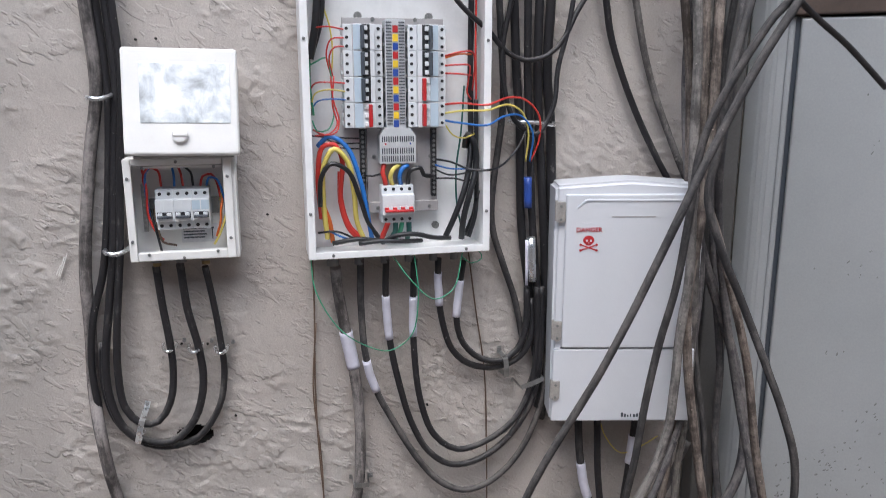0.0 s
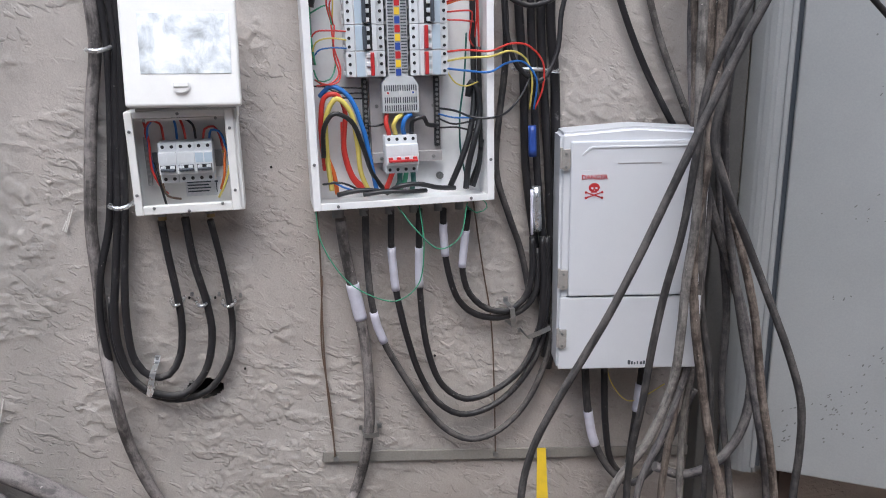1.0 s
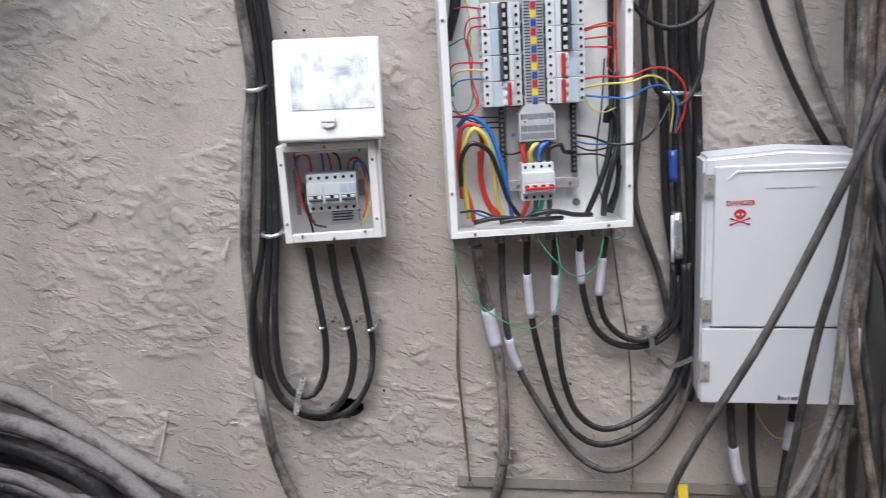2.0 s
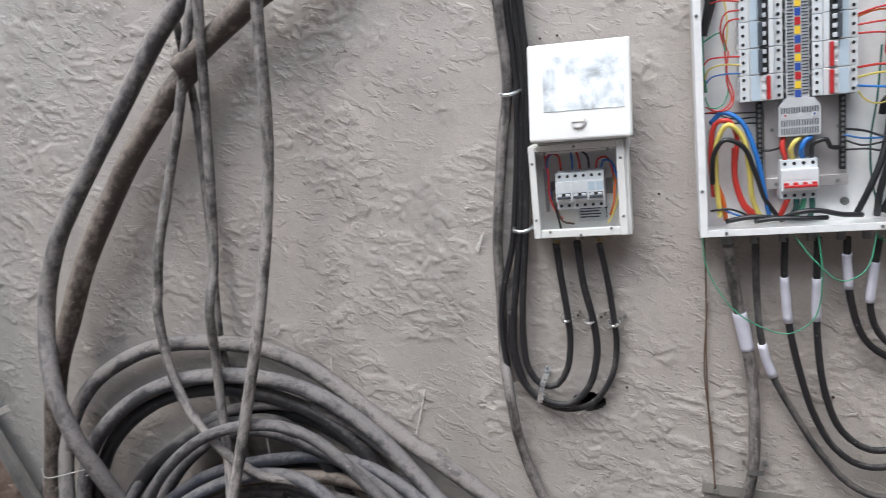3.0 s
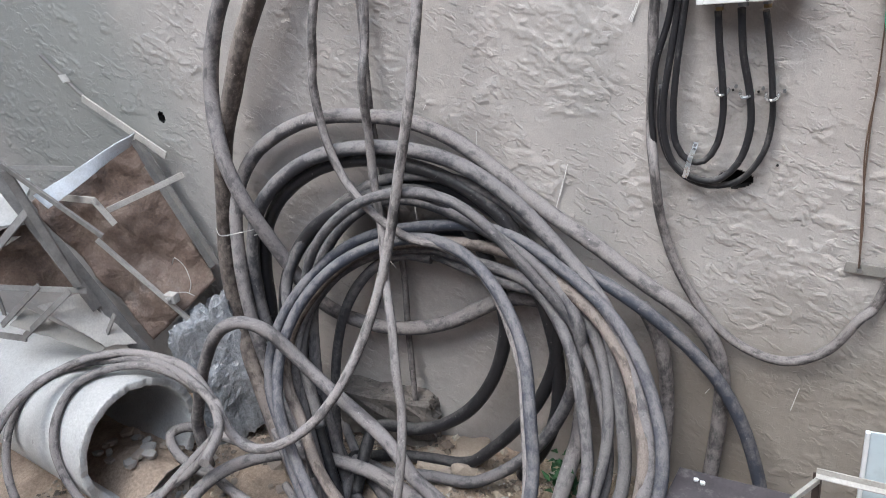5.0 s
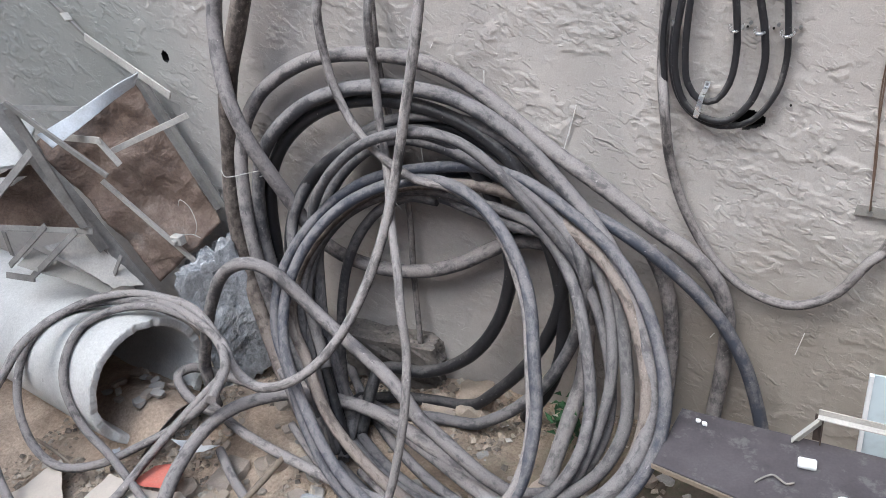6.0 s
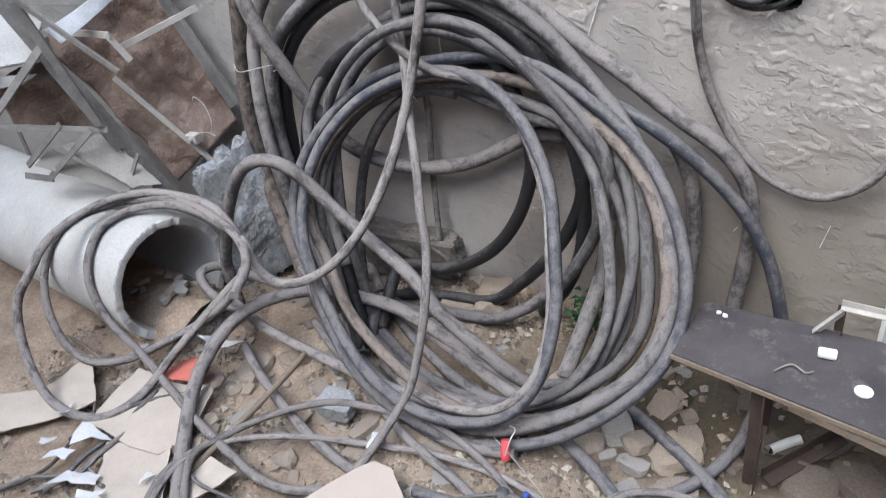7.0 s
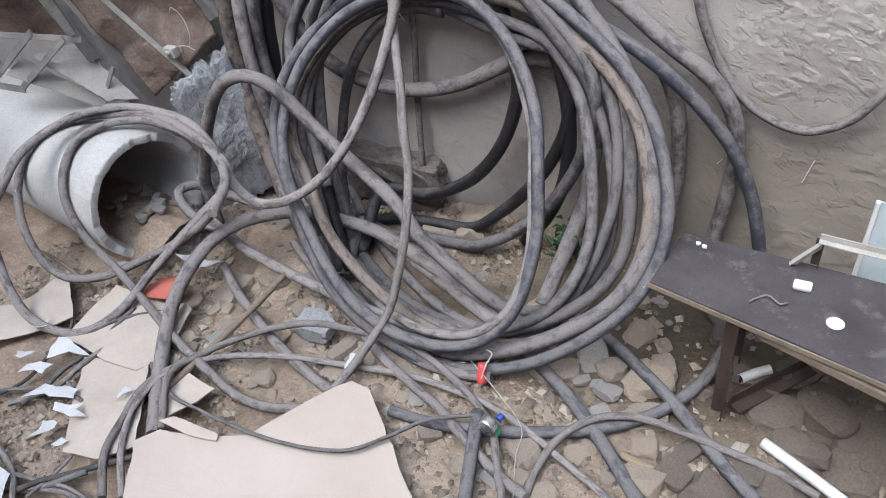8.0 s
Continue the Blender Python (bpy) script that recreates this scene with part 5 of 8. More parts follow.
cable("dark", 0.0215, "thick dark dusty cable in the coil leaning on the wall", "coiled cables",
      [(-1.317, 1.178, 0.050), (-1.368, 1.224, 0.092), (-1.412, 1.264, 0.129), (-1.463, 1.310, 0.171), (-1.510, 1.353, 0.220), (-1.546, 1.389, 0.268), (-1.585, 1.426, 0.326), (-1.612, 1.445, 0.385), (-1.633, 1.453, 0.462), (-1.643, 1.458, 0.541), (-1.643, 1.461, 0.611), (-1.639, 1.467, 0.691), (-1.627, 1.475, 0.769), (-1.608, 1.483, 0.836), (-1.569, 1.488, 0.904), (-1.514, 1.493, 0.962), (-1.460, 1.500, 1.004), (-1.390, 1.502, 1.044), (-1.325, 1.502, 1.070), (-1.248, 1.504, 1.089), (-1.168, 1.505, 1.099), (-1.098, 1.505, 1.101), (-1.018, 1.505, 1.095), (-0.940, 1.506, 1.080), (-0.874, 1.506, 1.057), (-0.803, 1.505, 1.019), (-0.747, 1.504, 0.978), (-0.686, 1.502, 0.925), (-0.631, 1.494, 0.868), (-0.582, 1.482, 0.819), (-0.526, 1.461, 0.766), (-0.474, 1.431, 0.713), (-0.434, 1.399, 0.665), (-0.394, 1.359, 0.608), (-0.360, 1.314, 0.552), (-0.337, 1.272, 0.502), (-0.319, 1.231, 0.436), (-0.313, 1.191, 0.380), (-0.324, 1.141, 0.320), (-0.353, 1.096, 0.262), (-0.393, 1.065, 0.215), (-0.451, 1.035, 0.169), (-0.514, 1.006, 0.129), (-0.574, 0.984, 0.100), (-0.646, 0.962, 0.072), (-0.721, 0.946, 0.051), (-0.789, 0.940, 0.039), (-0.868, 0.947, 0.035), (-0.938, 0.960, 0.034), (-1.015, 0.979, 0.034), (-1.091, 1.005, 0.038), (-1.154, 1.034, 0.043), (-1.227, 1.069, 0.050)])
cable("black", 0.0209, "black rubber cable in the coil leaning on the wall", "coiled cables",
      [(-1.266, 1.167, 0.050), (-1.330, 1.209, 0.075), (-1.385, 1.246, 0.098), (-1.449, 1.288, 0.123), (-1.509, 1.330, 0.153), (-1.555, 1.368, 0.190), (-1.603, 1.411, 0.238), (-1.639, 1.449, 0.294), (-1.649, 1.471, 0.356), (-1.651, 1.492, 0.433), (-1.642, 1.503, 0.512), (-1.629, 1.515, 0.682), (-1.599, 1.520, 0.793), (-1.528, 1.525, 0.900), (-1.429, 1.530, 0.980), (-1.315, 1.530, 1.031), (-1.185, 1.530, 1.054), (-1.059, 1.530, 1.044), (-0.943, 1.530, 1.012), (-0.840, 1.530, 0.958), (-0.753, 1.520, 0.885), (-0.698, 1.506, 0.747), (-0.667, 1.504, 0.673), (-0.644, 1.499, 0.597), (-0.631, 1.494, 0.528), (-0.624, 1.488, 0.448), (-0.625, 1.483, 0.368), (-0.633, 1.478, 0.299), (-0.654, 1.475, 0.222), (-0.684, 1.472, 0.148), (-0.720, 1.471, 0.089), (-0.765, 1.470, 0.022)])
cable("blue", 0.0166, "thick blue-black dusty cable coiled in a big loop against the wall", "coiled cables",
      [(-1.107, 1.486, 0.851), (-1.029, 1.494, 0.863), (-0.959, 1.500, 0.871), (-0.879, 1.505, 0.875), (-0.800, 1.503, 0.869), (-0.732, 1.493, 0.856), (-0.659, 1.474, 0.831), (-0.459, 1.400, 0.717), (-0.373, 1.335, 0.643), (-0.314, 1.270, 0.545), (-0.281, 1.200, 0.449), (-0.283, 1.135, 0.351), (-0.325, 1.050, 0.269), (-0.408, 0.990, 0.186), (-0.527, 0.950, 0.094), (-0.598, 0.927, 0.064), (-0.663, 0.912, 0.045), (-0.741, 0.900, 0.030), (-0.820, 0.897, 0.025), (-0.890, 0.900, 0.030), (-0.968, 0.910, 0.044), (-1.043, 0.924, 0.067), (-1.105, 0.941, 0.094), (-1.170, 0.967, 0.131), (-1.228, 1.000, 0.175), (-1.274, 1.032, 0.218), (-1.321, 1.072, 0.269), (-1.363, 1.116, 0.321), (-1.397, 1.145, 0.373), (-1.429, 1.177, 0.437), (-1.448, 1.222, 0.499), (-1.451, 1.264, 0.554), (-1.435, 1.312, 0.615), (-1.401, 1.355, 0.672), (-1.361, 1.389, 0.718), (-1.308, 1.425, 0.766), (-1.245, 1.453, 0.805), (-1.183, 1.472, 0.831), (-1.107, 1.486, 0.851), (-1.029, 1.494, 0.863), (-0.959, 1.500, 0.871)])
cable("brown", 0.0174, "thick brown dusty cable coiled in a big loop against the wall", "coiled cables",
      [(-1.114, 1.483, 0.804), (-1.035, 1.490, 0.815), (-0.955, 1.495, 0.820), (-0.885, 1.497, 0.821), (-0.805, 1.494, 0.815), (-0.727, 1.485, 0.801), (-0.653, 1.467, 0.776), (-0.495, 1.410, 0.691), (-0.409, 1.350, 0.612), (-0.354, 1.280, 0.513), (-0.326, 1.205, 0.416), (-0.336, 1.140, 0.303), (-0.390, 1.070, 0.218), (-0.484, 1.023, 0.143), (-0.551, 0.998, 0.109), (-0.616, 0.983, 0.088), (-0.694, 0.972, 0.072), (-0.773, 0.967, 0.066), (-0.852, 0.971, 0.072), (-0.930, 0.984, 0.089), (-1.004, 1.000, 0.114), (-1.066, 1.017, 0.141), (-1.134, 1.040, 0.178), (-1.198, 1.066, 0.219), (-1.254, 1.100, 0.264), (-1.302, 1.142, 0.312), (-1.345, 1.181, 0.365), (-1.380, 1.203, 0.419), (-1.407, 1.242, 0.481), (-1.411, 1.289, 0.543), (-1.393, 1.336, 0.605), (-1.357, 1.378, 0.661), (-1.308, 1.416, 0.712), (-1.257, 1.444, 0.751), (-1.190, 1.469, 0.785), (-1.114, 1.483, 0.804), (-1.035, 1.490, 0.815), (-0.955, 1.495, 0.820)])
cable("dark", 0.0177, "dark dusty rubber cable coiled in a big loop against the wall", "coiled cables",
      [(-1.288, 1.200, 0.314), (-1.324, 1.236, 0.377), (-1.355, 1.267, 0.431), (-1.391, 1.302, 0.494), (-1.427, 1.340, 0.555), (-1.460, 1.377, 0.605), (-1.487, 1.425, 0.660), (-1.437, 1.460, 0.773), (-1.362, 1.490, 0.856), (-1.273, 1.515, 0.919), (-1.184, 1.530, 0.969), (-1.088, 1.535, 1.000), (-0.988, 1.535, 1.009), (-0.888, 1.535, 0.994), (-0.790, 1.530, 0.960), (-0.692, 1.510, 0.905), (-0.604, 1.490, 0.836), (-0.530, 1.460, 0.744), (-0.468, 1.431, 0.638), (-0.438, 1.388, 0.577), (-0.414, 1.341, 0.516), (-0.399, 1.298, 0.464), (-0.385, 1.258, 0.397), (-0.379, 1.216, 0.331), (-0.390, 1.173, 0.278), (-0.423, 1.130, 0.222), (-0.475, 1.095, 0.174), (-0.529, 1.069, 0.138), (-0.597, 1.045, 0.101), (-0.669, 1.031, 0.073), (-0.737, 1.031, 0.055), (-0.815, 1.039, 0.042), (-0.894, 1.053, 0.034), (-0.961, 1.073, 0.032), (-1.035, 1.103, 0.031), (-1.107, 1.139, 0.033), (-1.167, 1.175, 0.036), (-1.235, 1.218, 0.040)])
cable("blue", 0.0171, "thick blue-black dusty cable coiled in a big loop against the wall", "coiled cables",
      [(-1.096, 1.427, 0.840), (-1.014, 1.430, 0.858), (-0.935, 1.431, 0.858), (-0.860, 1.418, 0.839), (-0.793, 1.394, 0.804), (-0.743, 1.368, 0.763), (-0.694, 1.333, 0.710), (-0.654, 1.294, 0.653), (-0.627, 1.248, 0.594), (-0.609, 1.199, 0.533), (-0.595, 1.159, 0.467), (-0.584, 1.122, 0.398), (-0.581, 1.073, 0.335), (-0.587, 1.024, 0.272), (-0.605, 0.986, 0.217), (-0.644, 0.948, 0.162), (-0.706, 0.920, 0.123), (-0.780, 0.904, 0.102), (-0.859, 0.898, 0.096), (-0.937, 0.901, 0.105), (-1.013, 0.914, 0.125), (-1.084, 0.934, 0.156), (-1.140, 0.958, 0.188), (-1.199, 0.993, 0.231), (-1.253, 1.031, 0.276), (-1.303, 1.069, 0.326), (-1.344, 1.101, 0.385), (-1.375, 1.143, 0.445), (-1.393, 1.191, 0.505), (-1.393, 1.238, 0.568), (-1.375, 1.284, 0.630), (-1.346, 1.322, 0.682), (-1.300, 1.360, 0.734), (-1.243, 1.393, 0.778), (-1.175, 1.417, 0.812), (-1.097, 1.428, 0.840), (-1.014, 1.430, 0.858), (-0.935, 1.431, 0.858)])
cable("dark", 0.0163, "thick dark dusty cable coiled in a big loop against the wall", "coiled cables",
      [(-1.368, 1.202, 0.040), (-1.369, 1.208, 0.120), (-1.371, 1.214, 0.190), (-1.375, 1.224, 0.270), (-1.383, 1.237, 0.348), (-1.391, 1.255, 0.426), (-1.397, 1.282, 0.488), (-1.395, 1.325, 0.555), (-1.374, 1.369, 0.617), (-1.341, 1.405, 0.665), (-1.288, 1.441, 0.713), (-1.224, 1.470, 0.749), (-1.152, 1.490, 0.774), (-1.085, 1.500, 0.786), (-1.005, 1.504, 0.789), (-0.926, 1.500, 0.780), (-0.847, 1.493, 0.767), (-0.778, 1.486, 0.755), (-0.703, 1.472, 0.737), (-0.639, 1.445, 0.702), (-0.594, 1.415, 0.659), (-0.552, 1.376, 0.603), (-0.521, 1.332, 0.544), (-0.498, 1.285, 0.484), (-0.482, 1.250, 0.426), (-0.471, 1.214, 0.357), (-0.473, 1.166, 0.294), (-0.488, 1.125, 0.241), (-0.523, 1.083, 0.184), (-0.577, 1.051, 0.136), (-0.642, 1.032, 0.097), (-0.707, 1.031, 0.073), (-0.782, 1.045, 0.055), (-0.856, 1.074, 0.046), (-0.928, 1.109, 0.040), (-0.989, 1.143, 0.036), (-1.057, 1.185, 0.032), (-1.124, 1.230, 0.030), (-1.180, 1.271, 0.030), (-1.244, 1.320, 0.031), (-1.306, 1.371, 0.033), (-1.364, 1.427, 0.035), (-1.413, 1.476, 0.037), (-1.470, 1.533, 0.040)])
cable("dark", 0.0150, "dark dusty rubber cable coiled in a big loop against the wall", "coiled cables",
      [(-1.257, 1.259, 0.050), (-1.290, 1.277, 0.121), (-1.320, 1.293, 0.182), (-1.353, 1.311, 0.253), (-1.387, 1.329, 0.324), (-1.411, 1.346, 0.387), (-1.422, 1.367, 0.462), (-1.420, 1.386, 0.540), (-1.411, 1.397, 0.608), (-1.392, 1.401, 0.685), (-1.361, 1.399, 0.759), (-1.324, 1.397, 0.818), (-1.272, 1.399, 0.878), (-1.211, 1.403, 0.929), (-1.151, 1.405, 0.966), (-1.077, 1.405, 0.994), (-0.999, 1.405, 1.008), (-0.929, 1.406, 1.007), (-0.853, 1.406, 0.986), (-0.787, 1.404, 0.944), (-0.730, 1.404, 0.888), (-0.684, 1.404, 0.834), (-0.635, 1.406, 0.771), (-0.587, 1.412, 0.708), (-0.550, 1.414, 0.648), (-0.516, 1.404, 0.578), (-0.484, 1.376, 0.510), (-0.460, 1.342, 0.455), (-0.441, 1.306, 0.387), (-0.432, 1.266, 0.319), (-0.436, 1.224, 0.264), (-0.459, 1.177, 0.205), (-0.503, 1.140, 0.152), (-0.557, 1.121, 0.116), (-0.628, 1.120, 0.084), (-0.702, 1.137, 0.062), (-0.766, 1.162, 0.052), (-0.839, 1.196, 0.044), (-0.911, 1.230, 0.038), (-0.974, 1.261, 0.034), (-1.047, 1.295, 0.030)])
cable("black", 0.0214, "black rubber-sheathed cable looped at the back of the coil", "",
      [(-1.296, 1.215, 0.050), (-1.316, 1.244, 0.122), (-1.336, 1.272, 0.195), (-1.354, 1.297, 0.258), (-1.374, 1.326, 0.330), (-1.499, 1.400, 0.462), (-1.520, 1.430, 0.560), (-1.497, 1.450, 0.675), (-1.446, 1.470, 0.768), (-1.368, 1.480, 0.848), (-1.277, 1.490, 0.904), (-1.181, 1.500, 0.946), (-1.087, 1.505, 0.966), (-1.000, 1.510, 0.966), (-0.930, 1.515, 0.931), (-0.862, 1.515, 0.857), (-0.810, 1.515, 0.733), (-0.781, 1.510, 0.562), (-0.796, 1.510, 0.484), (-0.820, 1.507, 0.407), (-0.849, 1.504, 0.344), (-0.892, 1.500, 0.276), (-0.944, 1.497, 0.217), (-1.007, 1.492, 0.169), (-1.068, 1.485, 0.139), (-1.142, 1.470, 0.126), (-1.208, 1.445, 0.148), (-1.246, 1.403, 0.160), (-1.249, 1.350, 0.131), (-1.242, 1.284, 0.086), (-1.235, 1.218, 0.040)])
cable("black", 0.0200, "black rubber-sheathed cable looped at the back of the coil", "",
      [(-1.220, 1.126, 0.050), (-1.258, 1.164, 0.110), (-1.292, 1.197, 0.162), (-1.330, 1.235, 0.221), (-1.368, 1.273, 0.281), (-1.401, 1.307, 0.333), (-1.432, 1.346, 0.394), (-1.468, 1.440, 0.529), (-1.434, 1.480, 0.676), (-1.376, 1.520, 0.798), (-1.282, 1.550, 0.883), (-1.167, 1.560, 0.946), (-1.051, 1.560, 0.972), (-0.937, 1.560, 0.962), (-0.819, 1.550, 0.913), (-0.723, 1.540, 0.832), (-0.651, 1.520, 0.710), (-0.623, 1.500, 0.599), (-0.631, 1.487, 0.469), (-0.656, 1.487, 0.393), (-0.690, 1.488, 0.320), (-0.726, 1.488, 0.260), (-0.774, 1.485, 0.196), (-0.826, 1.482, 0.135), (-0.883, 1.479, 0.079), (-0.935, 1.477, 0.032), (-1.000, 1.474, 0.014), (-1.069, 1.470, 0.014), (-1.134, 1.464, 0.014), (-1.210, 1.453, 0.014), (-1.269, 1.434, 0.014), (-1.304, 1.412, 0.018), (-1.321, 1.366, 0.055), (-1.309, 1.292, 0.054), (-1.294, 1.224, 0.047), (-1.277, 1.146, 0.040)])
cable("dark", 0.0190, "dark dusty rubber cable looped at the back of the coil", "",
      [(-1.260, 1.227, 0.050), (-1.287, 1.253, 0.121), (-1.311, 1.275, 0.183), (-1.338, 1.301, 0.254), (-1.365, 1.326, 0.325), (-1.383, 1.348, 0.389), (-1.388, 1.370, 0.465), (-1.399, 1.420, 0.590), (-1.356, 1.450, 0.737), (-1.289, 1.480, 0.840), (-1.187, 1.500, 0.917), (-1.075, 1.510, 0.946), (-0.971, 1.510, 0.931), (-0.852, 1.500, 0.888), (-0.734, 1.480, 0.838), (-0.636, 1.460, 0.776), (-0.568, 1.430, 0.714), (-0.531, 1.407, 0.645), (-0.530, 1.407, 0.575), (-0.543, 1.407, 0.497), (-0.566, 1.408, 0.420), (-0.597, 1.407, 0.346), (-0.630, 1.406, 0.284), (-0.674, 1.403, 0.218), (-0.727, 1.398, 0.158), (-0.777, 1.396, 0.110), (-0.841, 1.396, 0.061), (-0.909, 1.396, 0.021), (-0.975, 1.396, 0.013), (-1.052, 1.393, 0.013), (-1.130, 1.381, 0.013), (-1.200, 1.366, 0.013), (-1.244, 1.349, 0.046), (-1.273, 1.314, 0.086), (-1.265, 1.247, 0.078), (-1.249, 1.181, 0.061), (-1.231, 1.106, 0.040)])
cable("dark", 0.0154, "dark dusty rubber cable sagging across the coil", "",
      [(-1.255, 1.114, 0.050), (-1.281, 1.143, 0.120), (-1.304, 1.168, 0.181), (-1.330, 1.197, 0.252), (-1.357, 1.226, 0.322), (-1.380, 1.257, 0.392), (-1.391, 1.290, 0.452), (-1.394, 1.331, 0.521), (-1.384, 1.373, 0.587), (-1.359, 1.409, 0.640), (-1.313, 1.448, 0.691), (-1.255, 1.479, 0.734), (-1.186, 1.501, 0.766), (-1.119, 1.512, 0.781), (-1.041, 1.514, 0.778), (-0.963, 1.508, 0.763), (-0.886, 1.496, 0.744), (-0.818, 1.485, 0.728), (-0.740, 1.475, 0.714), (-0.661, 1.469, 0.707), (-0.593, 1.459, 0.695), (-0.528, 1.436, 0.661), (-0.482, 1.401, 0.609), (-0.454, 1.359, 0.548), (-0.438, 1.320, 0.492), (-0.430, 1.275, 0.426), (-0.433, 1.231, 0.359), (-0.445, 1.196, 0.300), (-0.467, 1.159, 0.232), (-0.494, 1.128, 0.163), (-0.528, 1.098, 0.101), (-0.576, 1.067, 0.070), (-0.643, 1.030, 0.050)])
cable("blue", 0.0184, "thick blue-black dusty cable trailing from the coil along the wall", "",
      [(-1.405, 1.356, 0.552), (-1.382, 1.396, 0.618), (-1.350, 1.435, 0.679), (-1.303, 1.472, 0.731), (-1.243, 1.503, 0.771), (-1.173, 1.528, 0.800), (-1.097, 1.543, 0.817), (-1.017, 1.552, 0.828), (-0.937, 1.556, 0.834), (-0.857, 1.556, 0.832), (-0.778, 1.550, 0.822), (-0.701, 1.538, 0.804), (-0.625, 1.523, 0.784), (-0.558, 1.509, 0.765), (-0.484, 1.493, 0.739), (-0.415, 1.484, 0.701), (-0.352, 1.486, 0.652), (-0.295, 1.494, 0.596), (-0.242, 1.500, 0.536), (-0.194, 1.505, 0.472), (-0.155, 1.506, 0.402), (-0.123, 1.506, 0.328), (-0.099, 1.505, 0.252), (-0.079, 1.503, 0.174), (-0.063, 1.500, 0.095)])
cable("thick", 0.0207, "thick dusty grey-black cable trailing from the coil along the wall", "",
      [(-0.392, 1.550, 0.646), (-0.357, 1.555, 0.561), (-0.339, 1.559, 0.483), (-0.331, 1.561, 0.392), (-0.330, 1.560, 0.310), (-0.335, 1.561, 0.218), (-0.341, 1.564, 0.137), (-0.348, 1.562, 0.045), (-0.354, 1.556, 0.014), (-0.361, 1.550, 0.014)])
cable("thick", 0.0200, "thick dusty grey-black cable slanting across the heap", "",
      [(-1.822, 1.202, 0.030), (-1.818, 1.201, 0.130), (-1.807, 1.200, 0.231), (-1.774, 1.199, 0.305), (-1.742, 1.198, 0.379), (-1.705, 1.196, 0.451), (-1.663, 1.194, 0.519), (-1.616, 1.191, 0.584), (-1.557, 1.188, 0.637), (-1.488, 1.193, 0.662), (-1.422, 1.209, 0.638), (-1.371, 1.222, 0.580), (-1.321, 1.227, 0.519), (-1.259, 1.219, 0.470), (-1.190, 1.202, 0.433), (-1.119, 1.182, 0.401), (-1.048, 1.160, 0.368), (-0.986, 1.134, 0.331), (-0.931, 1.107, 0.289), (-0.864, 1.091, 0.250), (-0.800, 1.083, 0.203), (-0.740, 1.084, 0.149), (-0.684, 1.101, 0.095), (-0.629, 1.123, 0.040)])
cable("thick", 0.0187, "thick dusty grey-black cable slanting across the heap", "",
      [(-1.286, 1.321, 0.090), (-1.202, 1.283, 0.087), (-1.128, 1.249, 0.084), (-1.045, 1.211, 0.084), (-0.971, 1.177, 0.086), (-0.888, 1.137, 0.087), (-0.806, 1.098, 0.088), (-0.732, 1.064, 0.089), (-0.648, 1.027, 0.090)])
cable("thick", 0.0217, "thick dusty grey-black cable lying on the rubble", "",
      [(-1.411, 0.411, 0.020), (-1.461, 0.475, 0.023), (-1.509, 0.539, 0.028), (-1.554, 0.605, 0.036), (-1.597, 0.673, 0.047), (-1.635, 0.742, 0.062), (-1.661, 0.813, 0.083), (-1.670, 0.889, 0.109), (-1.664, 0.963, 0.135), (-1.641, 1.036, 0.157), (-1.600, 1.101, 0.168), (-1.541, 1.155, 0.171), (-1.473, 1.196, 0.172), (-1.398, 1.220, 0.167), (-1.319, 1.230, 0.159), (-1.239, 1.233, 0.153), (-1.159, 1.229, 0.144), (-1.081, 1.215, 0.130), (-1.004, 1.195, 0.117), (-0.928, 1.171, 0.103), (-0.854, 1.142, 0.090), (-0.781, 1.110, 0.078), (-0.707, 1.083, 0.064), (-0.630, 1.061, 0.050)])
cable("thick", 0.0167, "thick dusty grey-black cable lying on the rubble", "",
      [(-1.798, 1.158, 0.080), (-1.723, 1.128, 0.076), (-1.647, 1.099, 0.073), (-1.570, 1.075, 0.071), (-1.490, 1.056, 0.070), (-1.411, 1.038, 0.071), (-1.332, 1.020, 0.075), (-1.253, 1.004, 0.077), (-1.172, 0.993, 0.073), (-1.092, 0.983, 0.069), (-1.011, 0.974, 0.068), (-0.930, 0.970, 0.065), (-0.849, 0.971, 0.058), (-0.768, 0.972, 0.053), (-0.687, 0.973, 0.050)])
cable("thick", 0.0137, "thick dusty grey-black cable lying on the rubble", "",
      [(-1.478, 1.183, 0.050), (-1.410, 1.139, 0.046), (-1.341, 1.095, 0.042), (-1.273, 1.052, 0.040), (-1.203, 1.009, 0.042), (-1.134, 0.967, 0.043), (-1.065, 0.925, 0.039), (-0.995, 0.883, 0.031), (-0.933, 0.850, 0.028), (-0.859, 0.817, 0.029), (-0.785, 0.784, 0.033), (-0.712, 0.748, 0.038), (-0.643, 0.706, 0.039), (-0.573, 0.666, 0.035), (-0.500, 0.632, 0.030), (-0.427, 0.600, 0.040)])
cable("thick", 0.0164, "thick dusty grey-black cable at the foot of the coil", "",
      [(-1.434, 1.164, 0.306), (-1.379, 1.122, 0.248), (-1.326, 1.087, 0.197), (-1.262, 1.051, 0.144), (-1.201, 1.020, 0.102), (-1.128, 0.984, 0.062), (-1.059, 0.950, 0.041), (-0.975, 0.921, 0.027), (-0.897, 0.903, 0.020), (-0.808, 0.889, 0.022), (-0.728, 0.886, 0.030), (-0.639, 0.899, 0.040)])
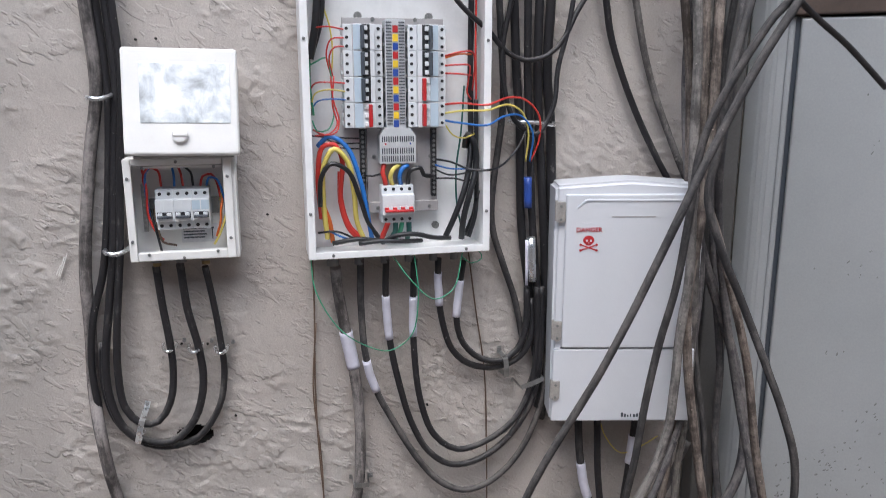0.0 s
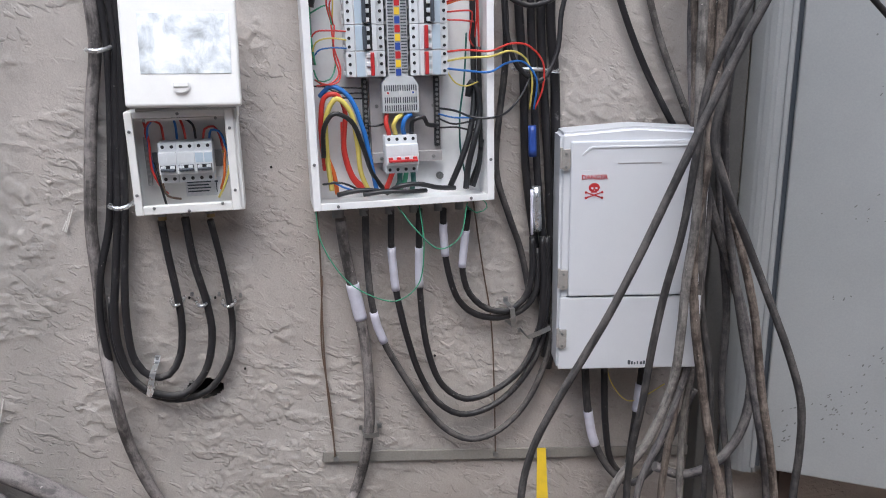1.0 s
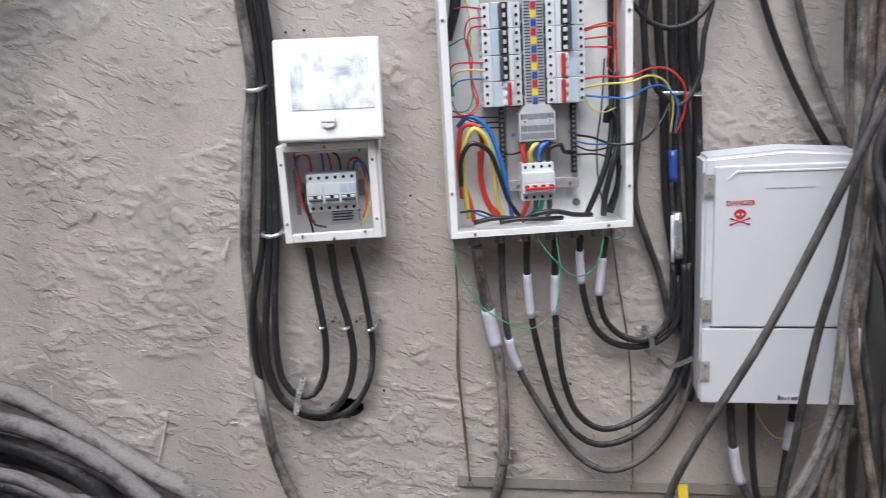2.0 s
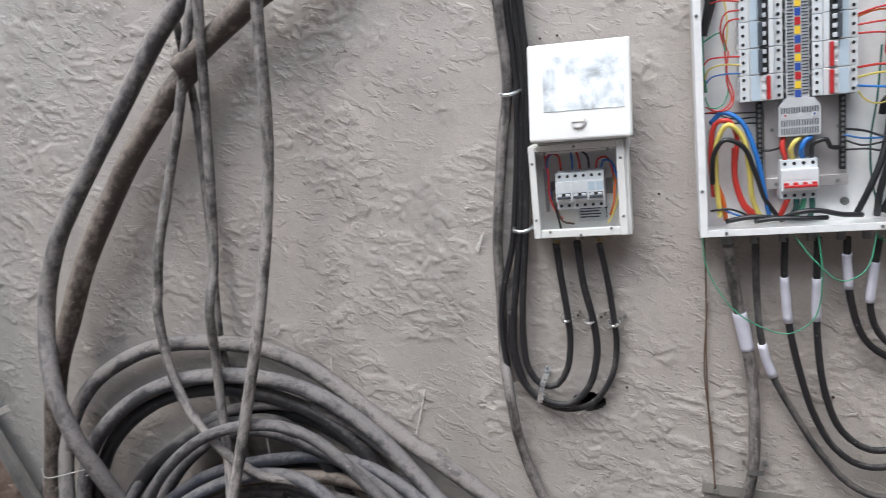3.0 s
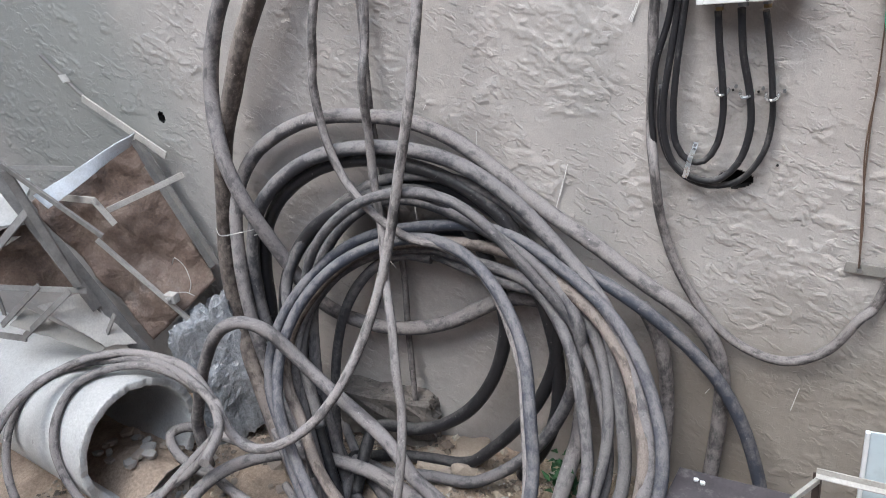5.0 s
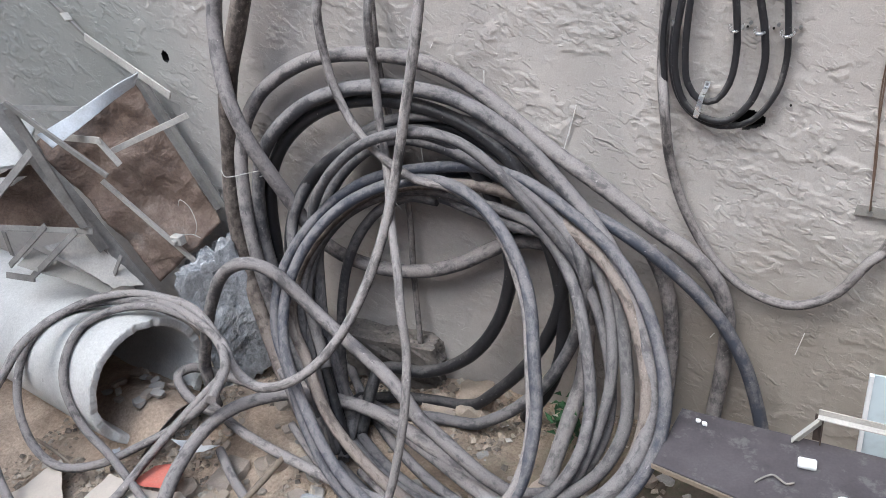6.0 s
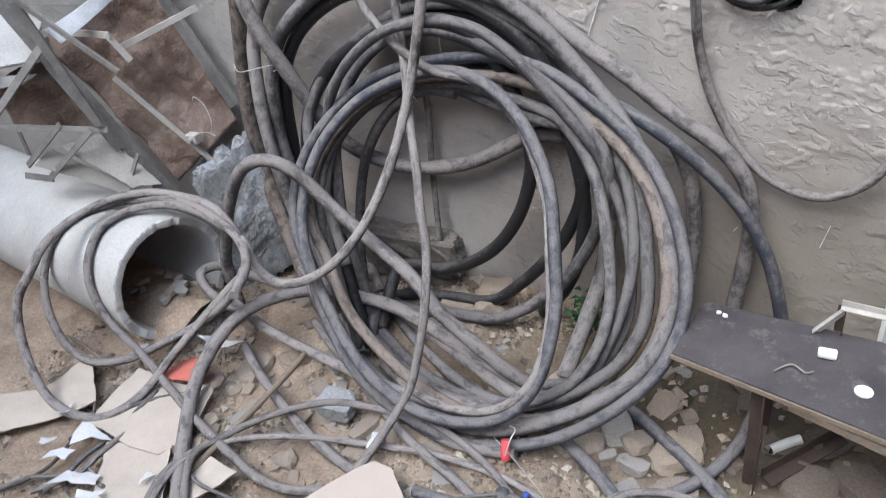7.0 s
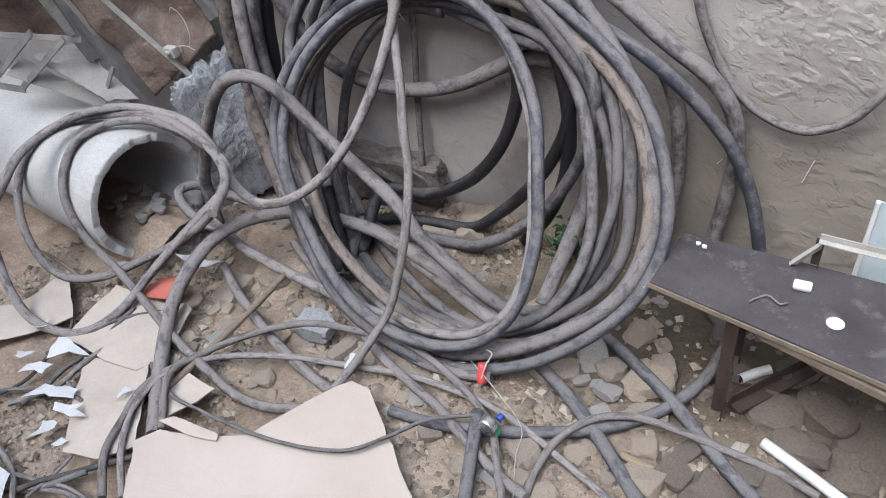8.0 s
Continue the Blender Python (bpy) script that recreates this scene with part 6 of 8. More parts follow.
cable("dark", 0.0170, "dark dusty rubber cable at the foot of the coil", "",
      [(-1.583, 1.483, 0.050), (-1.524, 1.428, 0.044), (-1.457, 1.367, 0.037), (-1.390, 1.306, 0.031), (-1.328, 1.255, 0.029), (-1.263, 1.207, 0.030), (-1.189, 1.154, 0.031), (-1.111, 1.109, 0.032), (-1.039, 1.072, 0.033), (-0.964, 1.044, 0.035), (-0.875, 1.024, 0.038), (-0.786, 1.016, 0.044), (-0.705, 1.015, 0.050)])
cable("thick", 0.0163, "thick dusty grey-black cable at the foot of the coil", "",
      [(-1.445, 1.276, 0.060), (-1.372, 1.238, 0.056), (-1.291, 1.196, 0.051), (-1.219, 1.157, 0.047), (-1.149, 1.116, 0.044), (-1.079, 1.074, 0.040), (-0.996, 1.037, 0.039), (-0.917, 1.016, 0.040), (-0.838, 1.012, 0.042), (-0.758, 1.027, 0.045), (-0.674, 1.059, 0.052), (-0.601, 1.096, 0.060)])
cable("blue", 0.0158, "thick blue-black dusty cable lying on the rubble", "",
      [(-0.848, 0.708, 0.030), (-0.767, 0.711, 0.028), (-0.686, 0.722, 0.027), (-0.607, 0.741, 0.026), (-0.530, 0.765, 0.025), (-0.454, 0.794, 0.025), (-0.379, 0.827, 0.025), (-0.301, 0.874, 0.025), (-0.239, 0.925, 0.025), (-0.186, 0.987, 0.025), (-0.144, 1.055, 0.030), (-0.113, 1.129, 0.042), (-0.097, 1.206, 0.060)])
cable("blue", 0.0180, "thick blue-black dusty cable lying on the rubble", "",
      [(-0.652, 1.050, 0.030), (-0.562, 1.004, 0.029), (-0.484, 0.956, 0.029), (-0.402, 0.895, 0.029), (-0.325, 0.829, 0.025), (-0.260, 0.765, 0.025), (-0.190, 0.691, 0.030)])
cable("blue", 0.0171, "thick blue-black dusty cable lying on the rubble", "",
      [(-0.467, 1.188, 0.030), (-0.387, 1.142, 0.028), (-0.310, 1.091, 0.027), (-0.236, 1.036, 0.029), (-0.157, 0.971, 0.030), (-0.090, 0.909, 0.026), (-0.021, 0.848, 0.023), (0.048, 0.789, 0.030)])
cable("blue", 0.0173, "thick blue-black dusty cable lying with a taped end on the soil", "",
      [(-0.624, 0.774, 0.050), (-0.608, 0.723, 0.051), (-0.593, 0.673, 0.051), (-0.580, 0.632, 0.051), (-0.565, 0.582, 0.051), (-0.549, 0.531, 0.050)])
cable("tan", 0.0104, "tan dusty plastic hose lying on the rubble", "",
      [(-0.261, 0.806, 0.020), (-0.219, 0.798, 0.020), (-0.178, 0.789, 0.020), (-0.147, 0.781, 0.020), (-0.106, 0.769, 0.020), (-0.066, 0.756, 0.020)])
cable("thick", 0.0153, "thick dusty grey-black cable lying on the soil", "",
      [(-1.670, 1.032, 0.020), (-1.595, 0.979, 0.016), (-1.527, 0.934, 0.015), (-1.447, 0.888, 0.018), (-1.375, 0.849, 0.018), (-1.292, 0.808, 0.014), (-1.217, 0.775, 0.015), (-1.131, 0.743, 0.014), (-1.053, 0.719, 0.013), (-0.964, 0.695, 0.020)])
cable("thin", 0.0100, "thin dusty grey cable snaking over the litter", "",
      [(-0.431, 0.608, 0.030), (-0.433, 0.689, 0.029), (-0.409, 0.783, 0.041), (-0.348, 0.858, 0.052), (-0.261, 0.898, 0.053), (-0.152, 0.905, 0.045), (-0.031, 0.893, 0.039), (0.083, 0.873, 0.040), (0.167, 0.846, 0.040)])
cable("thin", 0.0106, "thin dusty grey cable snaking over the litter", "",
      [(-1.387, 0.424, 0.040), (-1.470, 0.568, 0.074), (-1.461, 0.644, 0.055), (-1.383, 0.755, 0.054), (-1.283, 0.844, 0.055), (-1.189, 0.885, 0.060), (-1.049, 0.909, 0.052), (-0.903, 0.913, 0.052), (-0.779, 0.876, 0.047), (-0.669, 0.820, 0.043), (-0.574, 0.747, 0.038), (-0.519, 0.650, 0.034), (-0.471, 0.570, 0.040)])
cable("thin", 0.0095, "thin dusty grey cable snaking over the litter", "",
      [(-1.346, 0.230, 0.030), (-1.453, 0.343, 0.038), (-1.512, 0.462, 0.044), (-1.507, 0.570, 0.043), (-1.451, 0.650, 0.040), (-1.353, 0.710, 0.040), (-1.197, 0.769, 0.032), (-1.029, 0.804, 0.027), (-0.863, 0.831, 0.027), (-0.725, 0.831, 0.028), (-0.604, 0.816, 0.031), (-0.498, 0.782, 0.032), (-0.377, 0.731, 0.024), (-0.281, 0.690, 0.022), (-0.248, 0.667, 0.030)])
cable("thin", 0.0111, "thin dusty grey cable snaking over the litter", "",
      [(-1.394, 0.210, 0.030), (-1.480, 0.311, 0.041), (-1.519, 0.408, 0.033), (-1.537, 0.508, 0.040), (-1.512, 0.596, 0.038), (-1.482, 0.632, 0.030)])
cable("thin", 0.0143, "thin dusty grey cable hanging down in front of the coil", "",
      [(-0.815, 1.433, 2.750), (-0.822, 1.433, 2.111), (-0.838, 1.440, 1.936), (-0.855, 1.448, 1.746), (-0.890, 1.452, 1.543), (-0.936, 1.407, 1.267), (-0.992, 1.382, 1.055), (-1.028, 1.365, 0.917), (-1.063, 1.315, 0.767), (-1.104, 1.237, 0.625), (-1.161, 1.149, 0.501), (-1.234, 1.083, 0.416), (-1.319, 1.032, 0.371), (-1.396, 1.011, 0.364), (-1.467, 1.020, 0.393), (-1.531, 1.057, 0.452), (-1.605, 1.111, 0.422), (-1.742, 1.176, 0.465), (-1.896, 1.195, 0.477), (-2.025, 1.178, 0.483), (-2.127, 1.105, 0.487), (-2.189, 0.987, 0.473), (-2.208, 0.877, 0.449), (-2.216, 0.800, 0.398), (-2.256, 0.734, 0.313), (-2.220, 0.657, 0.172), (-2.117, 0.599, 0.065), (-1.994, 0.587, 0.035), (-1.888, 0.623, 0.027), (-1.835, 0.722, 0.040), (-1.795, 0.865, 0.101), (-1.720, 0.987, 0.190), (-1.608, 1.072, 0.300)])
cable("thin", 0.0141, "thin dusty grey cable looped over the concrete pipe", "",
      [(-1.532, 1.028, 0.380), (-1.628, 1.019, 0.252), (-1.744, 0.972, 0.159), (-1.870, 0.893, 0.100), (-1.992, 0.815, 0.060), (-2.128, 0.776, 0.051), (-2.258, 0.797, 0.097), (-2.350, 0.860, 0.197), (-2.362, 0.932, 0.309), (-2.308, 1.006, 0.407), (-2.214, 1.091, 0.449), (-2.069, 1.160, 0.461), (-1.888, 1.182, 0.467), (-1.712, 1.138, 0.460), (-1.554, 1.063, 0.453), (-1.446, 0.963, 0.455), (-1.385, 0.834, 0.460)])
cable("thin", 0.0137, "thin dusty grey cable looped over the concrete pipe", "",
      [(-1.634, 1.115, 0.440), (-1.800, 1.156, 0.454), (-1.943, 1.158, 0.460), (-2.048, 1.110, 0.456), (-2.104, 1.032, 0.440), (-2.111, 0.949, 0.391), (-2.091, 0.884, 0.311), (-2.033, 0.851, 0.190), (-1.923, 0.832, 0.103), (-1.759, 0.773, 0.048), (-1.579, 0.697, 0.039), (-1.417, 0.637, 0.044), (-1.264, 0.593, 0.034), (-1.148, 0.593, 0.039), (-1.054, 0.621, 0.050)])
cable("thin", 0.0170, "thin dusty grey cable looped over the concrete pipe", "",
      [(-1.592, 1.218, 0.140), (-1.701, 1.237, 0.143), (-1.796, 1.234, 0.148), (-1.870, 1.205, 0.188), (-1.889, 1.143, 0.196), (-1.859, 1.119, 0.161), (-1.761, 1.092, 0.132), (-1.647, 1.074, 0.140)])
cable("thin", 0.0126, "thin dusty grey cable hanging down in front of the coil", "",
      [(-0.950, 1.446, 2.750), (-0.964, 1.446, 2.216), (-0.992, 1.460, 2.041), (-1.039, 1.484, 1.749), (-1.083, 1.482, 1.401), (-1.088, 1.442, 1.305), (-1.112, 1.467, 1.149), (-1.118, 1.462, 1.006), (-1.094, 1.421, 0.888), (-1.050, 1.327, 0.762), (-1.001, 1.240, 0.673), (-0.961, 1.159, 0.586), (-0.941, 1.123, 0.500), (-0.921, 1.037, 0.381), (-0.931, 0.981, 0.264), (-0.952, 0.929, 0.155), (-0.981, 0.855, 0.094), (-1.004, 0.760, 0.058), (-1.031, 0.661, 0.030)])
cable("thin", 0.0126, "thin dusty grey cable hanging down in front of the coil", "",
      [(-0.960, 1.476, 2.750), (-0.991, 1.476, 2.140), (-1.051, 1.480, 1.965), (-1.119, 1.485, 1.768), (-1.178, 1.485, 1.614), (-1.232, 1.474, 1.451), (-1.256, 1.474, 1.341), (-1.261, 1.470, 1.318), (-1.264, 1.469, 1.212), (-1.242, 1.461, 1.094), (-1.179, 1.441, 0.987), (-1.081, 1.420, 0.907), (-0.994, 1.412, 0.865), (-0.901, 1.427, 0.840), (-0.816, 1.415, 0.793), (-0.742, 1.375, 0.726), (-0.688, 1.321, 0.651), (-0.646, 1.262, 0.572), (-0.621, 1.191, 0.501), (-0.595, 1.094, 0.346), (-0.597, 1.021, 0.273), (-0.627, 0.971, 0.207), (-0.694, 0.934, 0.156), (-0.809, 0.922, 0.124), (-0.963, 0.969, 0.090), (-1.152, 1.079, 0.040)])
cable("thin", 0.0105, "thin dusty grey cable hanging down in front of the coil", "",
      [(-1.125, 1.536, 2.750), (-1.120, 1.536, 2.148), (-1.109, 1.540, 1.973), (-1.104, 1.542, 1.890), (-1.103, 1.547, 1.790), (-1.114, 1.550, 1.614), (-1.128, 1.552, 1.413), (-1.137, 1.541, 1.237), (-1.162, 1.577, 1.116), (-1.125, 1.556, 0.716), (-1.149, 1.563, 0.467), (-1.160, 1.550, 0.180)])
cable("thick", 0.0232, "thick dusty grey-black cable rising up the wall from the coil", "",
      [(-0.904, 1.491, 2.750), (-0.986, 1.491, 2.153), (-1.149, 1.500, 1.978), (-1.204, 1.503, 1.919), (-1.251, 1.506, 1.868), (-1.305, 1.507, 1.808), (-1.357, 1.504, 1.747), (-1.409, 1.501, 1.686), (-1.454, 1.498, 1.631), (-1.503, 1.494, 1.568), (-1.550, 1.491, 1.503), (-1.584, 1.490, 1.442), (-1.616, 1.487, 1.369), (-1.633, 1.477, 1.293), (-1.629, 1.455, 1.219), (-1.613, 1.431, 1.156), (-1.594, 1.411, 1.082), (-1.570, 1.404, 1.006), (-1.547, 1.406, 0.940), (-1.522, 1.418, 0.865), (-1.501, 1.437, 0.790), (-1.482, 1.458, 0.715), (-1.463, 1.476, 0.649), (-1.430, 1.494, 0.582), (-1.375, 1.510, 0.529), (-1.313, 1.519, 0.502), (-1.236, 1.526, 0.485), (-1.157, 1.528, 0.484), (-1.078, 1.529, 0.497), (-1.011, 1.531, 0.516), (-0.937, 1.533, 0.548), (-0.868, 1.535, 0.588), (-0.806, 1.536, 0.620), (-0.730, 1.539, 0.638), (-0.657, 1.543, 0.623), (-0.605, 1.543, 0.570), (-0.580, 1.542, 0.506), (-0.567, 1.538, 0.428), (-0.564, 1.523, 0.350), (-0.564, 1.493, 0.289), (-0.567, 1.443, 0.228), (-0.576, 1.382, 0.177), (-0.586, 1.319, 0.129), (-0.595, 1.263, 0.087), (-0.606, 1.199, 0.040)])
cable("brown", 0.0287, "thick brown dusty cable rising up the wall from the coil", "",
      [(-0.565, 1.500, 2.750), (-0.668, 1.500, 2.155), (-0.875, 1.500, 2.032), (-0.944, 1.500, 1.991), (-1.013, 1.497, 1.949), (-1.068, 1.489, 1.911), (-1.099, 1.486, 1.888), (-1.061, 1.498, 1.909), (-1.056, 1.505, 1.907), (-1.104, 1.502, 1.870), (-1.164, 1.499, 1.817), (-1.220, 1.497, 1.760), (-1.275, 1.495, 1.701), (-1.320, 1.494, 1.647), (-1.369, 1.493, 1.584), (-1.416, 1.490, 1.519), (-1.461, 1.487, 1.453), (-1.499, 1.485, 1.393), (-1.539, 1.488, 1.324), (-1.579, 1.492, 1.255), (-1.619, 1.492, 1.185), (-1.650, 1.493, 1.122), (-1.681, 1.497, 1.048), (-1.707, 1.502, 0.973), (-1.729, 1.505, 0.896), (-1.748, 1.505, 0.828), (-1.767, 1.502, 0.750), (-1.780, 1.500, 0.671), (-1.788, 1.497, 0.591), (-1.789, 1.493, 0.522), (-1.780, 1.482, 0.443), (-1.765, 1.468, 0.366), (-1.740, 1.448, 0.293), (-1.710, 1.426, 0.234), (-1.667, 1.391, 0.182), (-1.614, 1.344, 0.144), (-1.557, 1.298, 0.113), (-1.503, 1.258, 0.090), (-1.442, 1.214, 0.065), (-1.380, 1.169, 0.040)])
cable("thin", 0.0125, "dusty grey rubber-sheathed cable hanging in a long loop on the wall", "",
      [(-0.315, 1.554, 2.750), (-0.313, 1.554, 2.120), (-0.309, 1.565, 1.945), (-0.305, 1.575, 1.780), (-0.328, 1.575, 1.650), (-0.348, 1.573, 1.515), (-0.361, 1.572, 1.397), (-0.365, 1.582, 1.283), (-0.372, 1.586, 1.134), (-0.357, 1.542, 1.044), (-0.345, 1.567, 0.895), (-0.301, 1.571, 0.750), (-0.217, 1.560, 0.613), (-0.121, 1.559, 0.537), (-0.027, 1.557, 0.517), (0.061, 1.555, 0.564), (0.128, 1.548, 0.674), (0.151, 1.580, 0.678), (0.185, 1.566, 0.793), (0.198, 1.556, 0.889), (0.201, 1.564, 1.018), (0.192, 1.565, 1.133), (0.175, 1.562, 1.233), (0.160, 1.552, 1.330), (0.153, 1.525, 1.395)])
cable("black", 0.0079, "black rubber-sheathed cable clipped beside the small box", "",
      [(-0.300, 1.566, 2.750), (-0.296, 1.566, 2.120), (-0.290, 1.570, 1.945), (-0.284, 1.574, 1.780), (-0.288, 1.574, 1.705), (-0.298, 1.575, 1.604), (-0.313, 1.571, 1.478), (-0.328, 1.574, 1.394), (-0.356, 1.572, 1.298), (-0.368, 1.571, 1.198), (-0.362, 1.570, 1.092)])
cable("black", 0.0080, "black rubber-sheathed cable clipped beside the small box", "",
      [(-0.267, 1.551, 2.750), (-0.264, 1.551, 2.120), (-0.259, 1.555, 1.945), (-0.254, 1.559, 1.780), (-0.262, 1.559, 1.705), (-0.274, 1.563, 1.605), (-0.288, 1.562, 1.443), (-0.307, 1.551, 1.276), (-0.313, 1.551, 1.174), (-0.305, 1.549, 1.102), (-0.275, 1.548, 1.063), (-0.240, 1.549, 1.064), (-0.213, 1.552, 1.104), (-0.202, 1.557, 1.174), (-0.204, 1.554, 1.241), (-0.213, 1.555, 1.330), (-0.218, 1.550, 1.412)])
cable("black", 0.0085, "black rubber-sheathed cable clipped beside the small box", "",
      [(-0.279, 1.556, 2.750), (-0.276, 1.556, 2.120), (-0.271, 1.560, 1.945), (-0.266, 1.564, 1.780), (-0.274, 1.564, 1.705), (-0.286, 1.567, 1.594), (-0.302, 1.564, 1.443), (-0.322, 1.561, 1.311), (-0.337, 1.556, 1.200), (-0.335, 1.557, 1.121), (-0.312, 1.554, 1.053), (-0.274, 1.554, 1.021), (-0.215, 1.552, 1.013), (-0.166, 1.556, 1.056), (-0.142, 1.562, 1.139), (-0.146, 1.561, 1.220), (-0.163, 1.557, 1.313), (-0.170, 1.550, 1.415)])
cable("black", 0.0073, "black rubber-sheathed cable clipped beside the small box", "",
      [(-0.342, 1.575, 1.245), (-0.347, 1.571, 1.143), (-0.330, 1.570, 1.068), (-0.289, 1.569, 1.016), (-0.231, 1.568, 0.993), (-0.163, 1.568, 1.008), (-0.112, 1.575, 1.076), (-0.097, 1.579, 1.156), (-0.099, 1.572, 1.219), (-0.109, 1.568, 1.319), (-0.120, 1.550, 1.406)])
cable("grey", 0.0079, "dusty grey rubber-sheathed cable curving out below the board", "cables below the board",
      [(0.208, 1.525, 1.411), (0.209, 1.545, 1.302), (0.217, 1.549, 1.179), (0.240, 1.560, 1.088), (0.285, 1.567, 0.993), (0.339, 1.566, 0.896), (0.395, 1.563, 0.828), (0.450, 1.563, 0.798), (0.512, 1.562, 0.807), (0.586, 1.562, 0.867), (0.641, 1.565, 0.969), (0.663, 1.564, 1.089), (0.669, 1.570, 1.262)])
cable("black", 0.0077, "black rubber-sheathed cable curving out below the board", "cables below the board",
      [(0.265, 1.525, 1.408), (0.265, 1.541, 1.313), (0.275, 1.550, 1.201), (0.298, 1.553, 1.085), (0.325, 1.558, 0.992), (0.365, 1.556, 0.916), (0.421, 1.553, 0.876), (0.494, 1.553, 0.883), (0.566, 1.553, 0.933), (0.623, 1.553, 1.022), (0.643, 1.554, 1.139), (0.644, 1.560, 1.309)])
cable("black", 0.0077, "black rubber-sheathed cable curving out below the board", "cables below the board",
      [(0.328, 1.525, 1.404), (0.328, 1.540, 1.308), (0.330, 1.552, 1.196), (0.344, 1.547, 1.054), (0.378, 1.548, 0.961), (0.434, 1.547, 0.918), (0.507, 1.549, 0.930), (0.578, 1.547, 0.981), (0.621, 1.550, 1.068), (0.633, 1.551, 1.170), (0.630, 1.555, 1.311)])
cable("black", 0.0076, "black rubber-sheathed cable curving out below the board", "cables below the board",
      [(0.383, 1.525, 1.401), (0.386, 1.540, 1.344), (0.395, 1.550, 1.260), (0.422, 1.554, 1.173), (0.466, 1.561, 1.130), (0.523, 1.561, 1.115), (0.579, 1.558, 1.129), (0.613, 1.554, 1.171), (0.621, 1.565, 1.281)])
cable("black", 0.0075, "black rubber-sheathed cable curving out below the board", "cables below the board",
      [(0.442, 1.525, 1.397), (0.436, 1.538, 1.328), (0.431, 1.545, 1.245), (0.449, 1.551, 1.186), (0.491, 1.551, 1.145), (0.540, 1.549, 1.135), (0.582, 1.548, 1.161), (0.602, 1.549, 1.216), (0.605, 1.555, 1.313)])
cable("black", 0.0098, "black rubber-sheathed cable rising between board and enclosure", "",
      [(0.548, 1.564, 2.750), (0.554, 1.564, 2.138), (0.566, 1.570, 1.963), (0.577, 1.576, 1.801), (0.588, 1.579, 1.691), (0.595, 1.578, 1.472), (0.617, 1.577, 1.306), (0.638, 1.570, 1.134)])
cable("black", 0.0088, "black rubber-sheathed cable rising between board and enclosure", "",
      [(0.587, 1.554, 2.750), (0.590, 1.554, 2.138), (0.595, 1.560, 1.963), (0.600, 1.566, 1.800), (0.608, 1.570, 1.691), (0.619, 1.567, 1.472), (0.634, 1.564, 1.308), (0.641, 1.550, 1.141), (0.618, 1.560, 1.050)])
cable("black", 0.0100, "black rubber-sheathed cable rising between board and enclosure", "",
      [(0.622, 1.563, 2.750), (0.623, 1.563, 2.140), (0.625, 1.570, 1.965), (0.627, 1.577, 1.801), (0.635, 1.580, 1.690), (0.650, 1.576, 1.470), (0.660, 1.576, 1.304), (0.669, 1.566, 1.132), (0.645, 1.570, 0.997)])
cable("black", 0.0111, "black rubber-sheathed cable rising between board and enclosure", "",
      [(0.654, 1.561, 2.750), (0.653, 1.561, 2.140), (0.652, 1.570, 1.965), (0.651, 1.578, 1.801), (0.663, 1.579, 1.689), (0.670, 1.577, 1.468), (0.679, 1.578, 1.302), (0.673, 1.566, 1.102), (0.654, 1.570, 0.965)])
cable("grey", 0.0076, "dusty grey rubber-sheathed cable rising between board and enclosure", "",
      [(0.505, 1.531, 2.750), (0.513, 1.531, 2.101), (0.528, 1.550, 1.926), (0.544, 1.570, 1.745), (0.522, 1.575, 1.475), (0.551, 1.572, 1.367), (0.582, 1.576, 1.281), (0.608, 1.570, 1.151)])
cable("black", 0.0057, "black rubber-sheathed cable looped at the back of the coil", "",
      [(0.600, 1.538, 2.750), (0.583, 1.538, 2.135), (0.550, 1.540, 1.960), (0.533, 1.541, 1.870), (0.534, 1.539, 1.789), (0.560, 1.534, 1.705), (0.610, 1.530, 1.673), (0.649, 1.532, 1.731), (0.661, 1.538, 1.820), (0.681, 1.539, 1.897), (0.696, 1.540, 1.987), (0.725, 1.542, 2.162), (0.740, 1.542, 2.750)])
cable("black", 0.0058, "black rubber-sheathed cable looped at the back of the coil", "",
      [(0.348, 1.537, 2.750), (0.401, 1.537, 2.000), (0.506, 1.540, 1.889), (0.541, 1.541, 1.852), (0.584, 1.541, 1.834), (0.638, 1.540, 1.846), (0.673, 1.539, 1.881), (0.696, 1.540, 1.927), (0.765, 1.543, 2.065), (0.799, 1.543, 2.750)])
cable("black", 0.0079, "black rubber-sheathed cable running behind the enclosure", "",
      [(0.726, 1.560, 2.750), (0.746, 1.560, 2.143), (0.784, 1.570, 1.968), (0.800, 1.574, 1.895), (0.833, 1.576, 1.807), (0.882, 1.575, 1.702), (0.944, 1.567, 1.588), (0.988, 1.570, 1.524)])
cable("lightgrey", 0.0082, "dusty grey rubber-sheathed cable running behind the enclosure", "",
      [(0.786, 1.562, 2.750), (0.810, 1.562, 2.144), (0.857, 1.570, 1.969), (0.887, 1.575, 1.858), (0.924, 1.577, 1.754), (0.980, 1.567, 1.621), (1.017, 1.570, 1.551)])
